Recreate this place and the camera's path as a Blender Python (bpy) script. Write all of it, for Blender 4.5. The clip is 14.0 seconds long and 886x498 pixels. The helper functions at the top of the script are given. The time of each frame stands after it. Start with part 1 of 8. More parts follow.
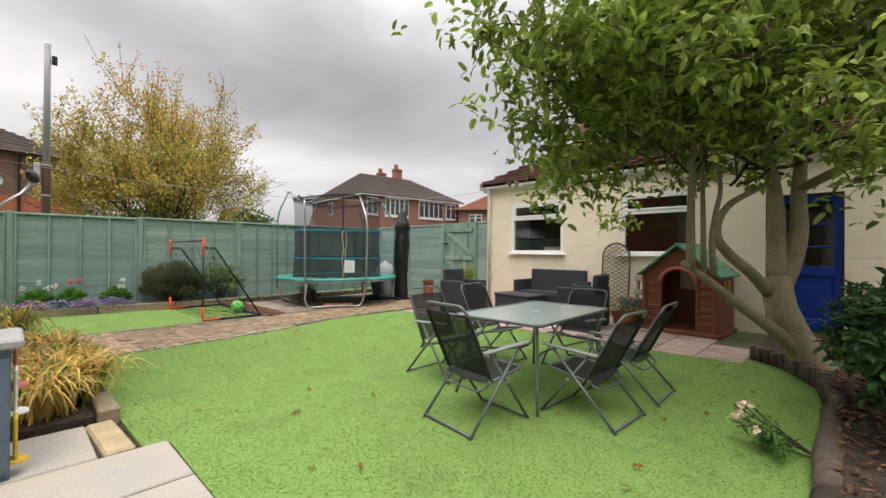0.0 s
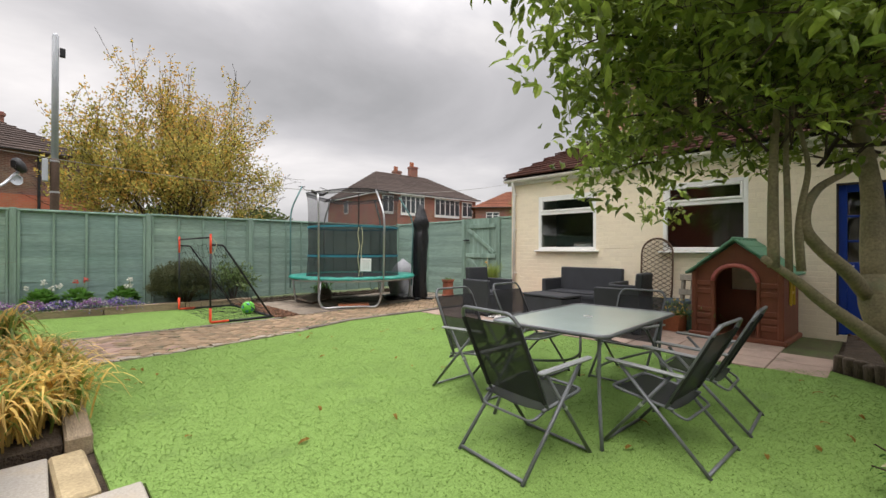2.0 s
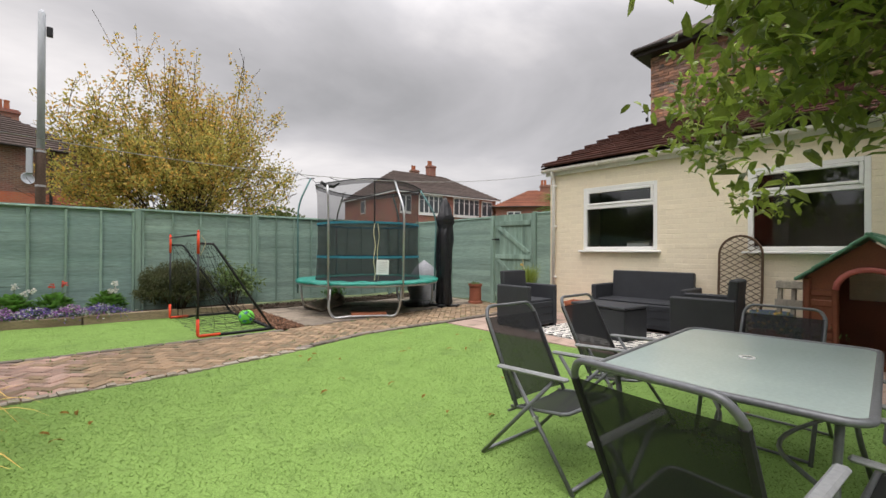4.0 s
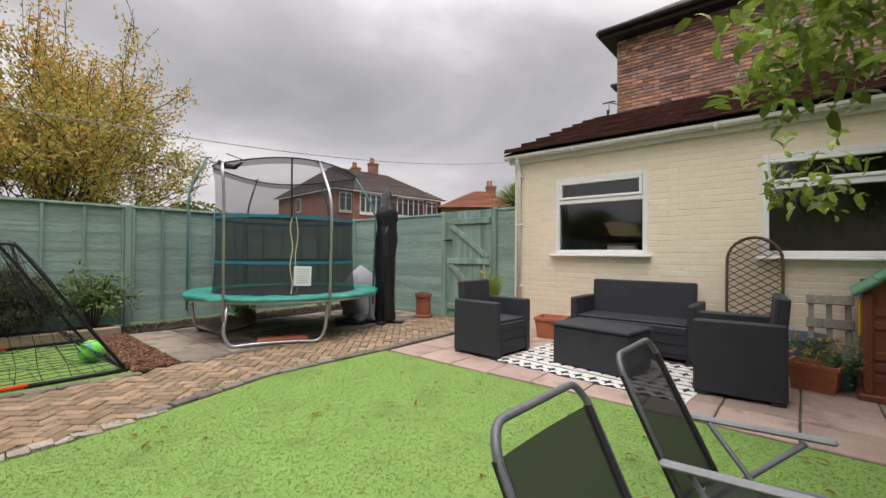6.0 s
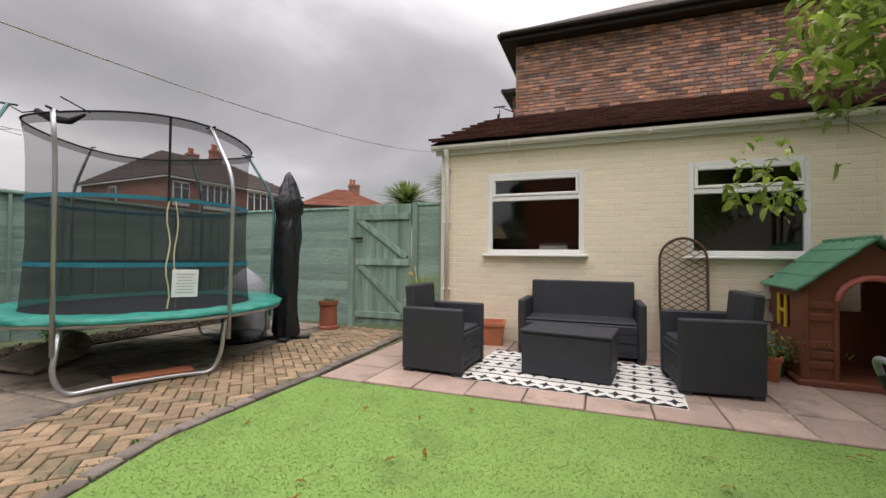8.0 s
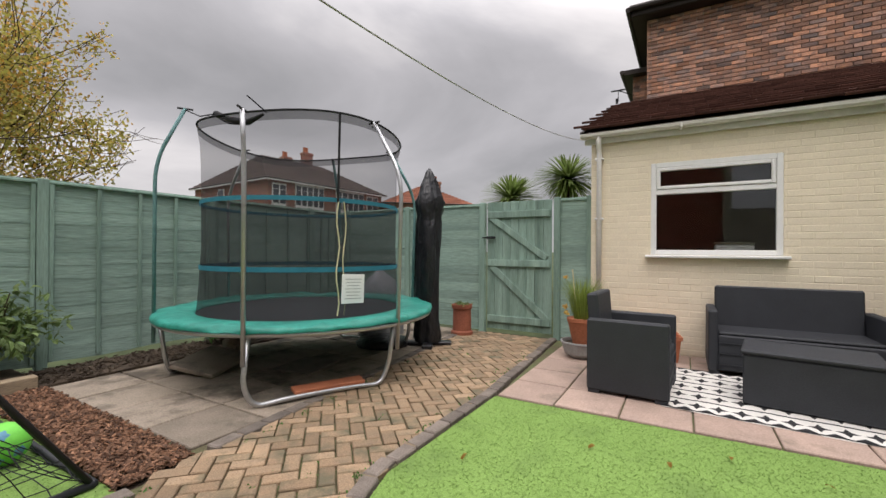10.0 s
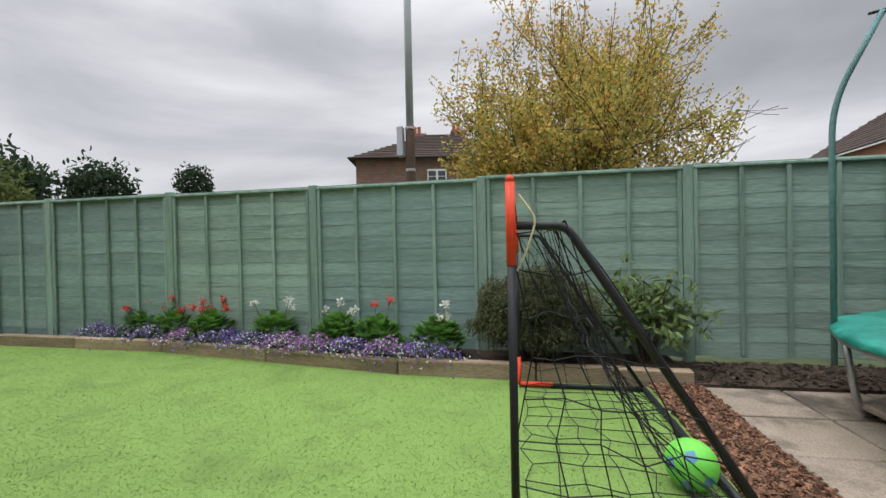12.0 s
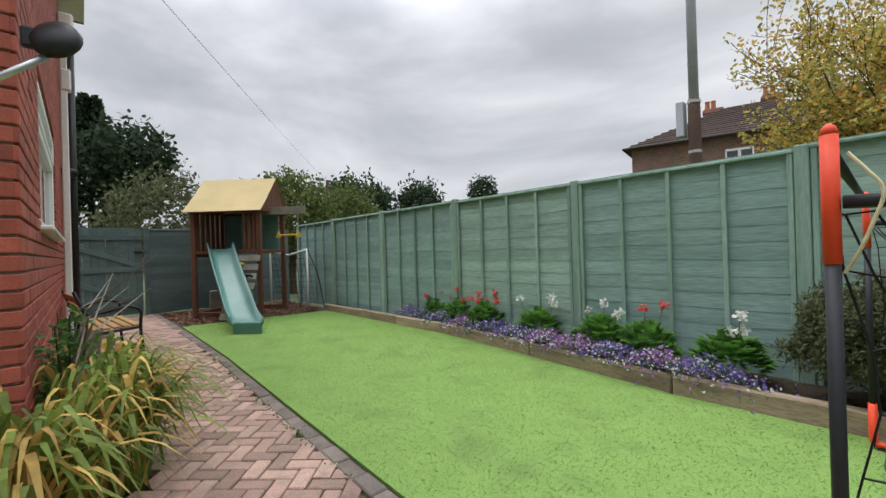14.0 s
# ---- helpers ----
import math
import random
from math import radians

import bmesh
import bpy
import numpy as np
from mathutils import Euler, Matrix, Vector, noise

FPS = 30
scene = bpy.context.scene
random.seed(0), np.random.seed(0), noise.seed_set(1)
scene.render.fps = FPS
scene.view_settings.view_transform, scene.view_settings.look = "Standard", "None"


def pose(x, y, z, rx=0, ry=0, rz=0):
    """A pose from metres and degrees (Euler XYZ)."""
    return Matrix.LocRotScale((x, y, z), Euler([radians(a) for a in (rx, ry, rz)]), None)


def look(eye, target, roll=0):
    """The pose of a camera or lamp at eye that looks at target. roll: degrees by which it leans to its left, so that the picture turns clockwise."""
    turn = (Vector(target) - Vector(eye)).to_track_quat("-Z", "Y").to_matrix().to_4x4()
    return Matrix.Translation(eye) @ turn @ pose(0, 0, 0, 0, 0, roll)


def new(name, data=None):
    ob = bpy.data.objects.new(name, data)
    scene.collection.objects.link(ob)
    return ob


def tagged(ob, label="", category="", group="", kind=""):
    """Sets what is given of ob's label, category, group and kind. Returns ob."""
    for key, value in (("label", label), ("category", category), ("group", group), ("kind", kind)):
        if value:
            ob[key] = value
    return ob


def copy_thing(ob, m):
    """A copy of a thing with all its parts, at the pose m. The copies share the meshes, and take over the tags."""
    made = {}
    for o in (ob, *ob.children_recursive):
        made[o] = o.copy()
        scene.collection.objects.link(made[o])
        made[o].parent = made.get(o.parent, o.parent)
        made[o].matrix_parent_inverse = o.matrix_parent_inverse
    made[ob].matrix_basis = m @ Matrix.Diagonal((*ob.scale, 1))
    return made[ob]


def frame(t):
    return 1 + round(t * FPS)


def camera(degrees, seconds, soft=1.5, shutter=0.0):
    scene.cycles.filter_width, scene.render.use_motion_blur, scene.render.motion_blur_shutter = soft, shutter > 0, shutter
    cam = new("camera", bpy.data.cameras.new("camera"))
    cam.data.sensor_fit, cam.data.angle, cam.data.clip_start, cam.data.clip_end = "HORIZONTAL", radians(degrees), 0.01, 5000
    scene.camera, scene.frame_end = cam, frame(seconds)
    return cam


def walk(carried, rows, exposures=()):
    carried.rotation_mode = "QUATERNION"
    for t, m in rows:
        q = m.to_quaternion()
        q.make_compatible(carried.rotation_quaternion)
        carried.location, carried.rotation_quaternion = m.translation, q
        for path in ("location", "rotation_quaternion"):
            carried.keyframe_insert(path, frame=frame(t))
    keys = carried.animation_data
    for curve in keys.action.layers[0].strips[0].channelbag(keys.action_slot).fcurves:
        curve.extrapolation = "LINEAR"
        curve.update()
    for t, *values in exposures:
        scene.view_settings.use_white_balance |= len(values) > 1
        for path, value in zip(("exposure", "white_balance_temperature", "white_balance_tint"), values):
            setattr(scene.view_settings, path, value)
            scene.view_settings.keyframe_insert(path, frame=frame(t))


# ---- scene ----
cam = camera(93.2, 14.0)
METRES, EYE, TILT, LEAN, TURN = 6.96, 1.2, 0.0, 0.0, -41.9
PATH = [
    (0, (-0.802, 0.089, 1.257), (0.637, 1.479, 1.268), 0.4),
    (0.5, (-0.738, 0.159, 1.249), (0.694, 1.556, 1.258), 0.3),
    (1, (-0.662, 0.28, 1.239), (0.763, 1.684, 1.249), 0.3),
    (1.5, (-0.584, 0.425, 1.241), (0.826, 1.844, 1.247), 0.3),
    (2, (-0.465, 0.622, 1.219), (0.923, 2.062, 1.224), 0.2),
    (2.5, (-0.364, 0.831, 1.223), (0.995, 2.298, 1.223), 0.1),
    (3, (-0.188, 1.097, 1.213), (1.141, 2.592, 1.211), 0.1),
    (3.2, (-0.127, 1.181, 1.219), (1.194, 2.683, 1.22), 0.2),
    (5.3, (1.032, 2.565, 1.163), (2.432, 3.993, 1.189), 0.4),
    (5.5, (1.142, 2.648, 1.196), (2.567, 4.051, 1.213), 0.4),
    (6, (1.381, 2.909, 1.232), (2.899, 4.21, 1.251), 0.4),
    (6.5, (1.461, 3.269, 1.252), (3.106, 4.406, 1.274), 0.2),
    (7, (1.523, 3.669, 1.159), (3.295, 4.594, 1.214), 0.4),
    (7.2, (1.558, 3.837, 1.147), (3.372, 4.676, 1.208), 0.5),
    (9.3, (1.424, 4.942, 1.288), (3.314, 5.596, 1.312), 0.5),
    (9.5, (1.433, 5.097, 1.266), (3.296, 5.825, 1.288), 0.5),
    (10, (1.539, 5.456, 1.258), (3.271, 6.455, 1.268), 0.4),
    (10.5, (1.677, 5.757, 1.244), (3.154, 7.105, 1.242), 0.3),
    (10.6, (1.707, 5.824, 1.244), (3.12, 7.24, 1.223), 0.7),
    (11, (1.768, 6.114, 1.24), (2.838, 7.804, 1.23), -0.1),
    (11.5, (1.669, 6.468, 1.211), (2.121, 8.416, 1.195), -0.1),
    (12, (1.573, 6.635, 1.229), (1.209, 8.602, 1.207), -1.2),
    (12.5, (1.543, 6.733, 1.231), (0.494, 8.436, 1.214), -1.7),
    (13, (1.521, 6.746, 1.221), (0.171, 8.221, 1.219), -1.8),
    (13.5, (1.568, 6.793, 1.227), (0.129, 8.183, 1.23), -1.8),
    (14, (1.631, 6.836, 1.208), (0.171, 8.203, 1.214), -1.7),
]
walk(cam, [(t, look(eye, target, roll)) for t, eye, target, roll in PATH],
     exposures=((0.0, 0.15, 6800, 15), (3.0, 0.1, 6800, 15), (6.5, -0.04, 6750, 17), (9.5, -0.1, 6800, 17), (11.0, -0.06, 6600, 15), (14.0, -0.02, 6350, 12)))


# ---- world and light ----
world = bpy.data.worlds.new("overcast_sky")
scene.world = world
world.use_nodes = True
wn, wl = world.node_tree.nodes, world.node_tree.links
wn.clear()
SUN_EL, SUN_AZ = radians(66), radians(236)


def wnode(kind, **kw):
    n = wn.new(kind)
    for k, v in kw.items():
        n.inputs[k.replace("_", " ")].default_value = v
    return n


sky = wn.new("ShaderNodeTexSky")
sky.sky_type, sky.sun_disc, sky.sun_elevation, sky.sun_rotation = "NISHITA", False, SUN_EL, SUN_AZ
coord = wn.new("ShaderNodeTexCoord")
flat = wn.new("ShaderNodeMapping")
flat.inputs["Scale"].default_value = (1.0, 1.0, 2.6)
flat.inputs["Location"].default_value = (3.3, 1.7, 0.4)
wl.new(coord.outputs["Generated"], flat.inputs["Vector"])
big = wnode("ShaderNodeTexNoise", Scale=1.35, Detail=7.0, Roughness=0.52, Distortion=0.35)
wl.new(flat.outputs["Vector"], big.inputs["Vector"])
ramp = wn.new("ShaderNodeValToRGB")
el = ramp.color_ramp.elements
el[0].position, el[0].color = 0.30, (0.36, 0.375, 0.385, 1)
el[1].position, el[1].color = 0.72, (0.92, 0.93, 0.93, 1)
mid = el.new(0.50)
mid.color = (0.54, 0.555, 0.575, 1)
wl.new(big.outputs["Fac"], ramp.inputs["Fac"])
mixw = wn.new("ShaderNodeMix")
mixw.data_type = "RGBA"
mixw.inputs["Factor"].default_value = 0.93
dim = wn.new("ShaderNodeVectorMath")
dim.operation = "SCALE"
dim.inputs["Scale"].default_value = 0.10
wl.new(sky.outputs["Color"], dim.inputs[0])
wl.new(dim.outputs["Vector"], mixw.inputs["A"])
wl.new(ramp.outputs["Color"], mixw.inputs["B"])
bg = wn.new("ShaderNodeBackground")
bg.inputs["Strength"].default_value = 1.05
# an overcast dome: brightest overhead, as cloud cover is
sep = wn.new("ShaderNodeSeparateXYZ")
wl.new(coord.outputs["Generated"], sep.inputs["Vector"])
rise = wn.new("ShaderNodeMapRange")
rise.interpolation_type = "SMOOTHSTEP"
rise.inputs["From Min"].default_value, rise.inputs["From Max"].default_value = 0.40, 1.0
rise.inputs["To Min"].default_value, rise.inputs["To Max"].default_value = 1.0, 5.0
wl.new(sep.outputs["Z"], rise.inputs["Value"])
dome = wn.new("ShaderNodeVectorMath")
dome.operation = "SCALE"
wl.new(mixw.outputs["Result"], dome.inputs[0])
wl.new(rise.outputs["Result"], dome.inputs["Scale"])
wl.new(dome.outputs["Vector"], bg.inputs["Color"])
wout = wn.new("ShaderNodeOutputWorld")
wl.new(bg.outputs["Background"], wout.inputs["Surface"])
sun_data = bpy.data.lights.new("sun", "SUN")
sun_data.energy, sun_data.angle, sun_data.color = 1.5, radians(40), (1.0, 0.97, 0.93)
sun = new("sun", sun_data)
sun.matrix_world = look((0, 0, 20), (20 * -math.sin(SUN_AZ) * math.cos(SUN_EL), 20 * -math.cos(SUN_AZ) * math.cos(SUN_EL), 20 - 20 * math.sin(SUN_EL)))


# ---- materials ----
def material(name, base, rough=0.7, metal=0.0, vary=0.25, scale=6.0, fine=60.0, bump=0.25, second=None, random_amount=0.0,
             island=False, spec=0.35, stretch=(1, 1, 1), stain=None, stain_size=1.5, stain_cut=0.55, bump_dist=0.004):
    """Two scales of variation over a base colour, optional stains, random shade per piece, and bump."""
    m = bpy.data.materials.new(name)
    m.use_nodes = True
    n, l = m.node_tree.nodes, m.node_tree.links
    b = n["Principled BSDF"]
    b.inputs["Roughness"].default_value, b.inputs["Metallic"].default_value = rough, metal
    b.inputs["Specular IOR Level"].default_value = spec
    tc, mp = n.new("ShaderNodeTexCoord"), n.new("ShaderNodeMapping")
    mp.inputs["Scale"].default_value = stretch
    l.new(tc.outputs["Object"], mp.inputs["Vector"])
    source = mp.outputs["Vector"]
    if random_amount:
        info = n.new("ShaderNodeNewGeometry" if island else "ShaderNodeObjectInfo")
        rnd = info.outputs["Random Per Island" if island else "Random"]
        off = n.new("ShaderNodeVectorMath")
        off.operation = "SCALE"
        off.inputs[0].default_value = (37.0, 51.0, 23.0)
        l.new(rnd, off.inputs["Scale"])
        add = n.new("ShaderNodeVectorMath")
        l.new(source, add.inputs[0])
        l.new(off.outputs["Vector"], add.inputs[1])
        source = add.outputs["Vector"]
    n1, n2 = n.new("ShaderNodeTexNoise"), n.new("ShaderNodeTexNoise")
    n1.inputs["Scale"].default_value, n1.inputs["Detail"].default_value = scale, 4
    n2.inputs["Scale"].default_value, n2.inputs["Detail"].default_value = fine, 3
    l.new(source, n1.inputs["Vector"])
    l.new(source, n2.inputs["Vector"])
    second = second or tuple(c * (1 - vary) for c in base)
    mx = n.new("ShaderNodeMix")
    mx.data_type = "RGBA"
    mx.inputs["A"].default_value, mx.inputs["B"].default_value = (*base, 1), (*second, 1)
    mr = n.new("ShaderNodeMapRange")
    mr.inputs["From Min"].default_value, mr.inputs["From Max"].default_value = 0.34, 0.66
    l.new(n1.outputs["Fac"], mr.inputs["Value"])
    l.new(mr.outputs["Result"], mx.inputs["Factor"])
    out = mx.outputs["Result"]
    hs = n.new("ShaderNodeHueSaturation")
    fm = n.new("ShaderNodeMapRange")
    fm.inputs["From Min"].default_value, fm.inputs["From Max"].default_value = 0.3, 0.7
    fm.inputs["To Min"].default_value, fm.inputs["To Max"].default_value = 1 - vary * 0.7, 1 + vary * 0.7
    l.new(n2.outputs["Fac"], fm.inputs["Value"])
    val = fm.outputs["Result"]
    if random_amount:
        rm = n.new("ShaderNodeMapRange")
        rm.inputs["To Min"].default_value, rm.inputs["To Max"].default_value = 1 - random_amount, 1 + random_amount
        l.new(rnd, rm.inputs["Value"])
        mul = n.new("ShaderNodeMath")
        mul.operation = "MULTIPLY"
        l.new(val, mul.inputs[0])
        l.new(rm.outputs["Result"], mul.inputs[1])
        val = mul.outputs["Value"]
    l.new(out, hs.inputs["Color"])
    l.new(val, hs.inputs["Value"])
    out = hs.outputs["Color"]
    if stain:
        n3 = n.new("ShaderNodeTexNoise")
        n3.inputs["Scale"].default_value, n3.inputs["Detail"].default_value, n3.inputs["Roughness"].default_value = stain_size, 6, 0.62
        l.new(source, n3.inputs["Vector"])
        sm = n.new("ShaderNodeMapRange")
        sm.inputs["From Min"].default_value, sm.inputs["From Max"].default_value = stain_cut, stain_cut + 0.16
        l.new(n3.outputs["Fac"], sm.inputs["Value"])
        sx = n.new("ShaderNodeMix")
        sx.data_type = "RGBA"
        sx.inputs["B"].default_value = (*stain, 1)
        l.new(out, sx.inputs["A"])
        l.new(sm.outputs["Result"], sx.inputs["Factor"])
        out = sx.outputs["Result"]
    l.new(out, b.inputs["Base Color"])
    if bump:
        bp = n.new("ShaderNodeBump")
        bp.inputs["Strength"].default_value, bp.inputs["Distance"].default_value = bump, bump_dist
        l.new(n2.outputs["Fac"], bp.inputs["Height"])
        l.new(bp.outputs["Normal"], b.inputs["Normal"])
    return m


def brickwork(name, base, second, joint):
    """Coursed brick for walls too far off to build brick by brick."""
    m = bpy.data.materials.new(name)
    m.use_nodes = True
    n, l = m.node_tree.nodes, m.node_tree.links
    b = n["Principled BSDF"]
    b.inputs["Roughness"].default_value = 0.9
    tc, sp_ = n.new("ShaderNodeTexCoord"), n.new("ShaderNodeSeparateXYZ")
    l.new(tc.outputs["Object"], sp_.inputs["Vector"])
    ad = n.new("ShaderNodeMath")
    l.new(sp_.outputs["X"], ad.inputs[0])
    l.new(sp_.outputs["Y"], ad.inputs[1])
    cb = n.new("ShaderNodeCombineXYZ")
    l.new(ad.outputs["Value"], cb.inputs["X"])
    l.new(sp_.outputs["Z"], cb.inputs["Y"])
    bt, nz, mx = n.new("ShaderNodeTexBrick"), n.new("ShaderNodeTexNoise"), n.new("ShaderNodeMix")
    l.new(cb.outputs["Vector"], bt.inputs["Vector"])
    for k, v in (("Scale", 1.0), ("Mortar Size", 0.012), ("Brick Width", 0.235), ("Row Height", 0.085), ("Bias", -0.1)):
        bt.inputs[k].default_value = v
    for k, v in (("Color1", base), ("Color2", second), ("Mortar", joint)):
        bt.inputs[k].default_value = (*v, 1)
    nz.inputs["Scale"].default_value, nz.inputs["Detail"].default_value = 0.9, 5
    l.new(tc.outputs["Object"], nz.inputs["Vector"])
    mx.data_type, mx.blend_type = "RGBA", "MULTIPLY"
    mx.inputs["Factor"].default_value = 0.45
    l.new(bt.outputs["Color"], mx.inputs["A"])
    l.new(nz.outputs["Color"], mx.inputs["B"])
    l.new(mx.outputs["Result"], b.inputs["Base Color"])
    bp = n.new("ShaderNodeBump")
    bp.inputs["Strength"].default_value, bp.inputs["Distance"].default_value = 0.5, 0.01
    bp.invert = True
    l.new(bt.outputs["Fac"], bp.inputs["Height"])
    l.new(bp.outputs["Normal"], b.inputs["Normal"])
    return m


def leafy(name, base, second, rough=0.45, amount=0.35, shine=0.35):
    m = material(name, base, rough, vary=0.2, scale=2.0, fine=30, bump=0.0, second=second, random_amount=amount, island=True, spec=shine)
    m.node_tree.nodes["Principled BSDF"].inputs["Transmission Weight"].default_value = 0.0
    n, l = m.node_tree.nodes, m.node_tree.links
    b, o = n["Principled BSDF"], n["Material Output"]
    tr, ms = n.new("ShaderNodeBsdfTranslucent"), n.new("ShaderNodeMixShader")
    col = b.inputs["Base Color"].links[0].from_socket
    l.new(col, tr.inputs["Color"])
    ms.inputs["Fac"].default_value = 0.4
    l.new(b.outputs["BSDF"], ms.inputs[1])
    l.new(tr.outputs["BSDF"], ms.inputs[2])
    l.new(ms.outputs["Shader"], o.inputs["Surface"])
    return m


def sheer(name, base, cover):
    """A fine mesh fabric: partly open."""
    m = material(name, base, 0.8, vary=0.2, scale=5, fine=150, bump=0)
    n, l = m.node_tree.nodes, m.node_tree.links
    b, o = n["Principled BSDF"], n["Material Output"]
    tr, ms = n.new("ShaderNodeBsdfTransparent"), n.new("ShaderNodeMixShader")
    ms.inputs["Fac"].default_value = cover
    l.new(tr.outputs["BSDF"], ms.inputs[1])
    l.new(b.outputs["BSDF"], ms.inputs[2])
    l.new(ms.outputs["Shader"], o.inputs["Surface"])
    return m


def glazing(name, tint, rough=0.02, cover=0.35):
    m = bpy.data.materials.new(name)
    m.use_nodes = True
    n, l = m.node_tree.nodes, m.node_tree.links
    o = n["Material Output"]
    gl, tr, ms, fr = n.new("ShaderNodeBsdfGlossy"), n.new("ShaderNodeBsdfTransparent"), n.new("ShaderNodeMixShader"), n.new("ShaderNodeFresnel")
    gl.inputs["Roughness"].default_value = rough
    tr.inputs["Color"].default_value = (*tint, 1)
    fr.inputs["IOR"].default_value = 1.55
    sc = n.new("ShaderNodeMath")
    sc.operation = "MULTIPLY"
    sc.inputs[1].default_value = 1.5
    l.new(fr.outputs["Fac"], sc.inputs[0])
    l.new(sc.outputs["Value"], ms.inputs["Fac"])
    l.new(tr.outputs["BSDF"], ms.inputs[1])
    l.new(gl.outputs["BSDF"], ms.inputs[2])
    l.new(ms.outputs["Shader"], o.inputs["Surface"])
    return m


TURF = material("artificial_turf", (0.20, 0.322, 0.087), 0.85, vary=0.38, scale=3.2, fine=110, bump=0.25, second=(0.18, 0.295, 0.078), spec=0.08, bump_dist=0.006, stain=(0.15, 0.24, 0.07), stain_size=1.8, stain_cut=0.52)
BLADE = leafy("turf_blade", (0.23, 0.36, 0.10), (0.165, 0.265, 0.075), 0.8, 0.35, 0.1)
EARTH = material("garden_soil", (0.045, 0.032, 0.022), 0.95, vary=0.5, scale=8, fine=70, bump=1.0, second=(0.085, 0.062, 0.042), bump_dist=0.02)
FARGROUND = material("rough_grass_ground", (0.09, 0.12, 0.05), 0.95, vary=0.4, scale=0.3, fine=4, bump=0.5)
SLAB_PINK = material("weathered_pink_slab", (0.40, 0.29, 0.235), 0.85, vary=0.25, scale=5, fine=90, bump=0.5, second=(0.33, 0.245, 0.20), random_amount=0.16, stain=(0.20, 0.16, 0.125), stain_size=2.6, stain_cut=0.56)
SLAB_GREY = material("worn_buff_grey_slab", (0.285, 0.235, 0.185), 0.88, vary=0.35, scale=4, fine=90, bump=0.6, second=(0.21, 0.175, 0.135), random_amount=0.18, stain=(0.09, 0.075, 0.058), stain_size=2.0, stain_cut=0.49)
SLAB_PALE = material("pale_grey_slab", (0.36, 0.335, 0.295), 0.85, vary=0.2, scale=3, fine=80, bump=0.3, second=(0.40, 0.365, 0.31), random_amount=0.10, stain=(0.44, 0.36, 0.25), stain_size=1.6, stain_cut=0.58)
PAVER = material("herringbone_paver", (0.30, 0.205, 0.125), 0.9, vary=0.35, scale=9, fine=120, bump=0.7, second=(0.25, 0.18, 0.115), random_amount=0.3, stain=(0.125, 0.11, 0.068), stain_size=3.2, stain_cut=0.50)
PAVER_J = material("herringbone_paver_far", (0.30, 0.205, 0.125), 0.9, vary=0.35, scale=9, fine=120, bump=0.7, second=(0.25, 0.18, 0.115), random_amount=0.3, island=True, stain=(0.125, 0.11, 0.068), stain_size=3.2, stain_cut=0.50)
PAVER_RED = material("red_herringbone_paver", (0.39, 0.25, 0.195), 0.9, vary=0.3, scale=9, fine=120, bump=0.6, second=(0.30, 0.215, 0.17), random_amount=0.3, stain=(0.17, 0.15, 0.105), stain_size=3.2, stain_cut=0.57)
EDGER = material("dark_edging_brick", (0.185, 0.155, 0.13), 0.9, vary=0.3, scale=9, fine=110, bump=0.6, random_amount=0.25)
JOINT = material("sandy_mossy_joint", (0.095, 0.082, 0.045), 0.95, vary=0.5, scale=4, fine=60, bump=0.8, second=(0.10, 0.125, 0.045))
MORTARY = material("crumbling_mortar", (0.40, 0.37, 0.31), 0.95, vary=0.35, scale=6, fine=60, bump=1.0, second=(0.25, 0.21, 0.16), bump_dist=0.012)
CREAM = material("cream_masonry_paint", (0.80, 0.71, 0.545), 0.7, vary=0.07, scale=2, fine=60, bump=0.35, second=(0.76, 0.67, 0.51), random_amount=0.03, stain=(0.60, 0.50, 0.35), stain_size=2.2, stain_cut=0.66, bump_dist=0.006)
CREAM_J = material("cream_painted_bricks", (0.80, 0.71, 0.545), 0.7, vary=0.07, scale=2, fine=60, bump=0.35, second=(0.76, 0.67, 0.51), random_amount=0.03, island=True, stain=(0.60, 0.50, 0.35), stain_size=2.2, stain_cut=0.66, bump_dist=0.006)
BRICK_OLD = material("mottled_old_brick", (0.54, 0.27, 0.165), 0.9, vary=0.4, scale=1.6, fine=60, bump=0.9, second=(0.21, 0.16, 0.145), random_amount=0.45, island=True, stain=(0.14, 0.115, 0.11), stain_size=2.2, stain_cut=0.55)
BRICK_RED = material("smooth_red_brick", (0.36, 0.09, 0.058), 0.75, vary=0.2, scale=7, fine=90, bump=0.3, second=(0.27, 0.068, 0.048), random_amount=0.2)
BRICK_RED_J = material("smooth_red_bricks", (0.36, 0.09, 0.058), 0.75, vary=0.2, scale=7, fine=90, bump=0.3, second=(0.27, 0.068, 0.048), random_amount=0.2, island=True)
BRICK_FAR = brickwork("distant_red_brick", (0.46, 0.17, 0.11), (0.30, 0.11, 0.08), (0.34, 0.25, 0.20))
BRICK_DARK = brickwork("distant_brown_brick", (0.30, 0.145, 0.10), (0.17, 0.09, 0.07), (0.33, 0.25, 0.20))
BRICK_ORANGE = brickwork("orange_brick", (0.62, 0.19, 0.085), (0.52, 0.15, 0.07), (0.50, 0.24, 0.15))
MORTAR = material("grey_mortar", (0.43, 0.39, 0.33), 0.95, vary=0.3, scale=5, fine=80, bump=0.6)
TILE_BROWN = material("brown_roof_tile", (0.07, 0.032, 0.024), 0.95, vary=0.35, scale=3, fine=50, bump=0.5, random_amount=0.3, island=True, spec=0.06)
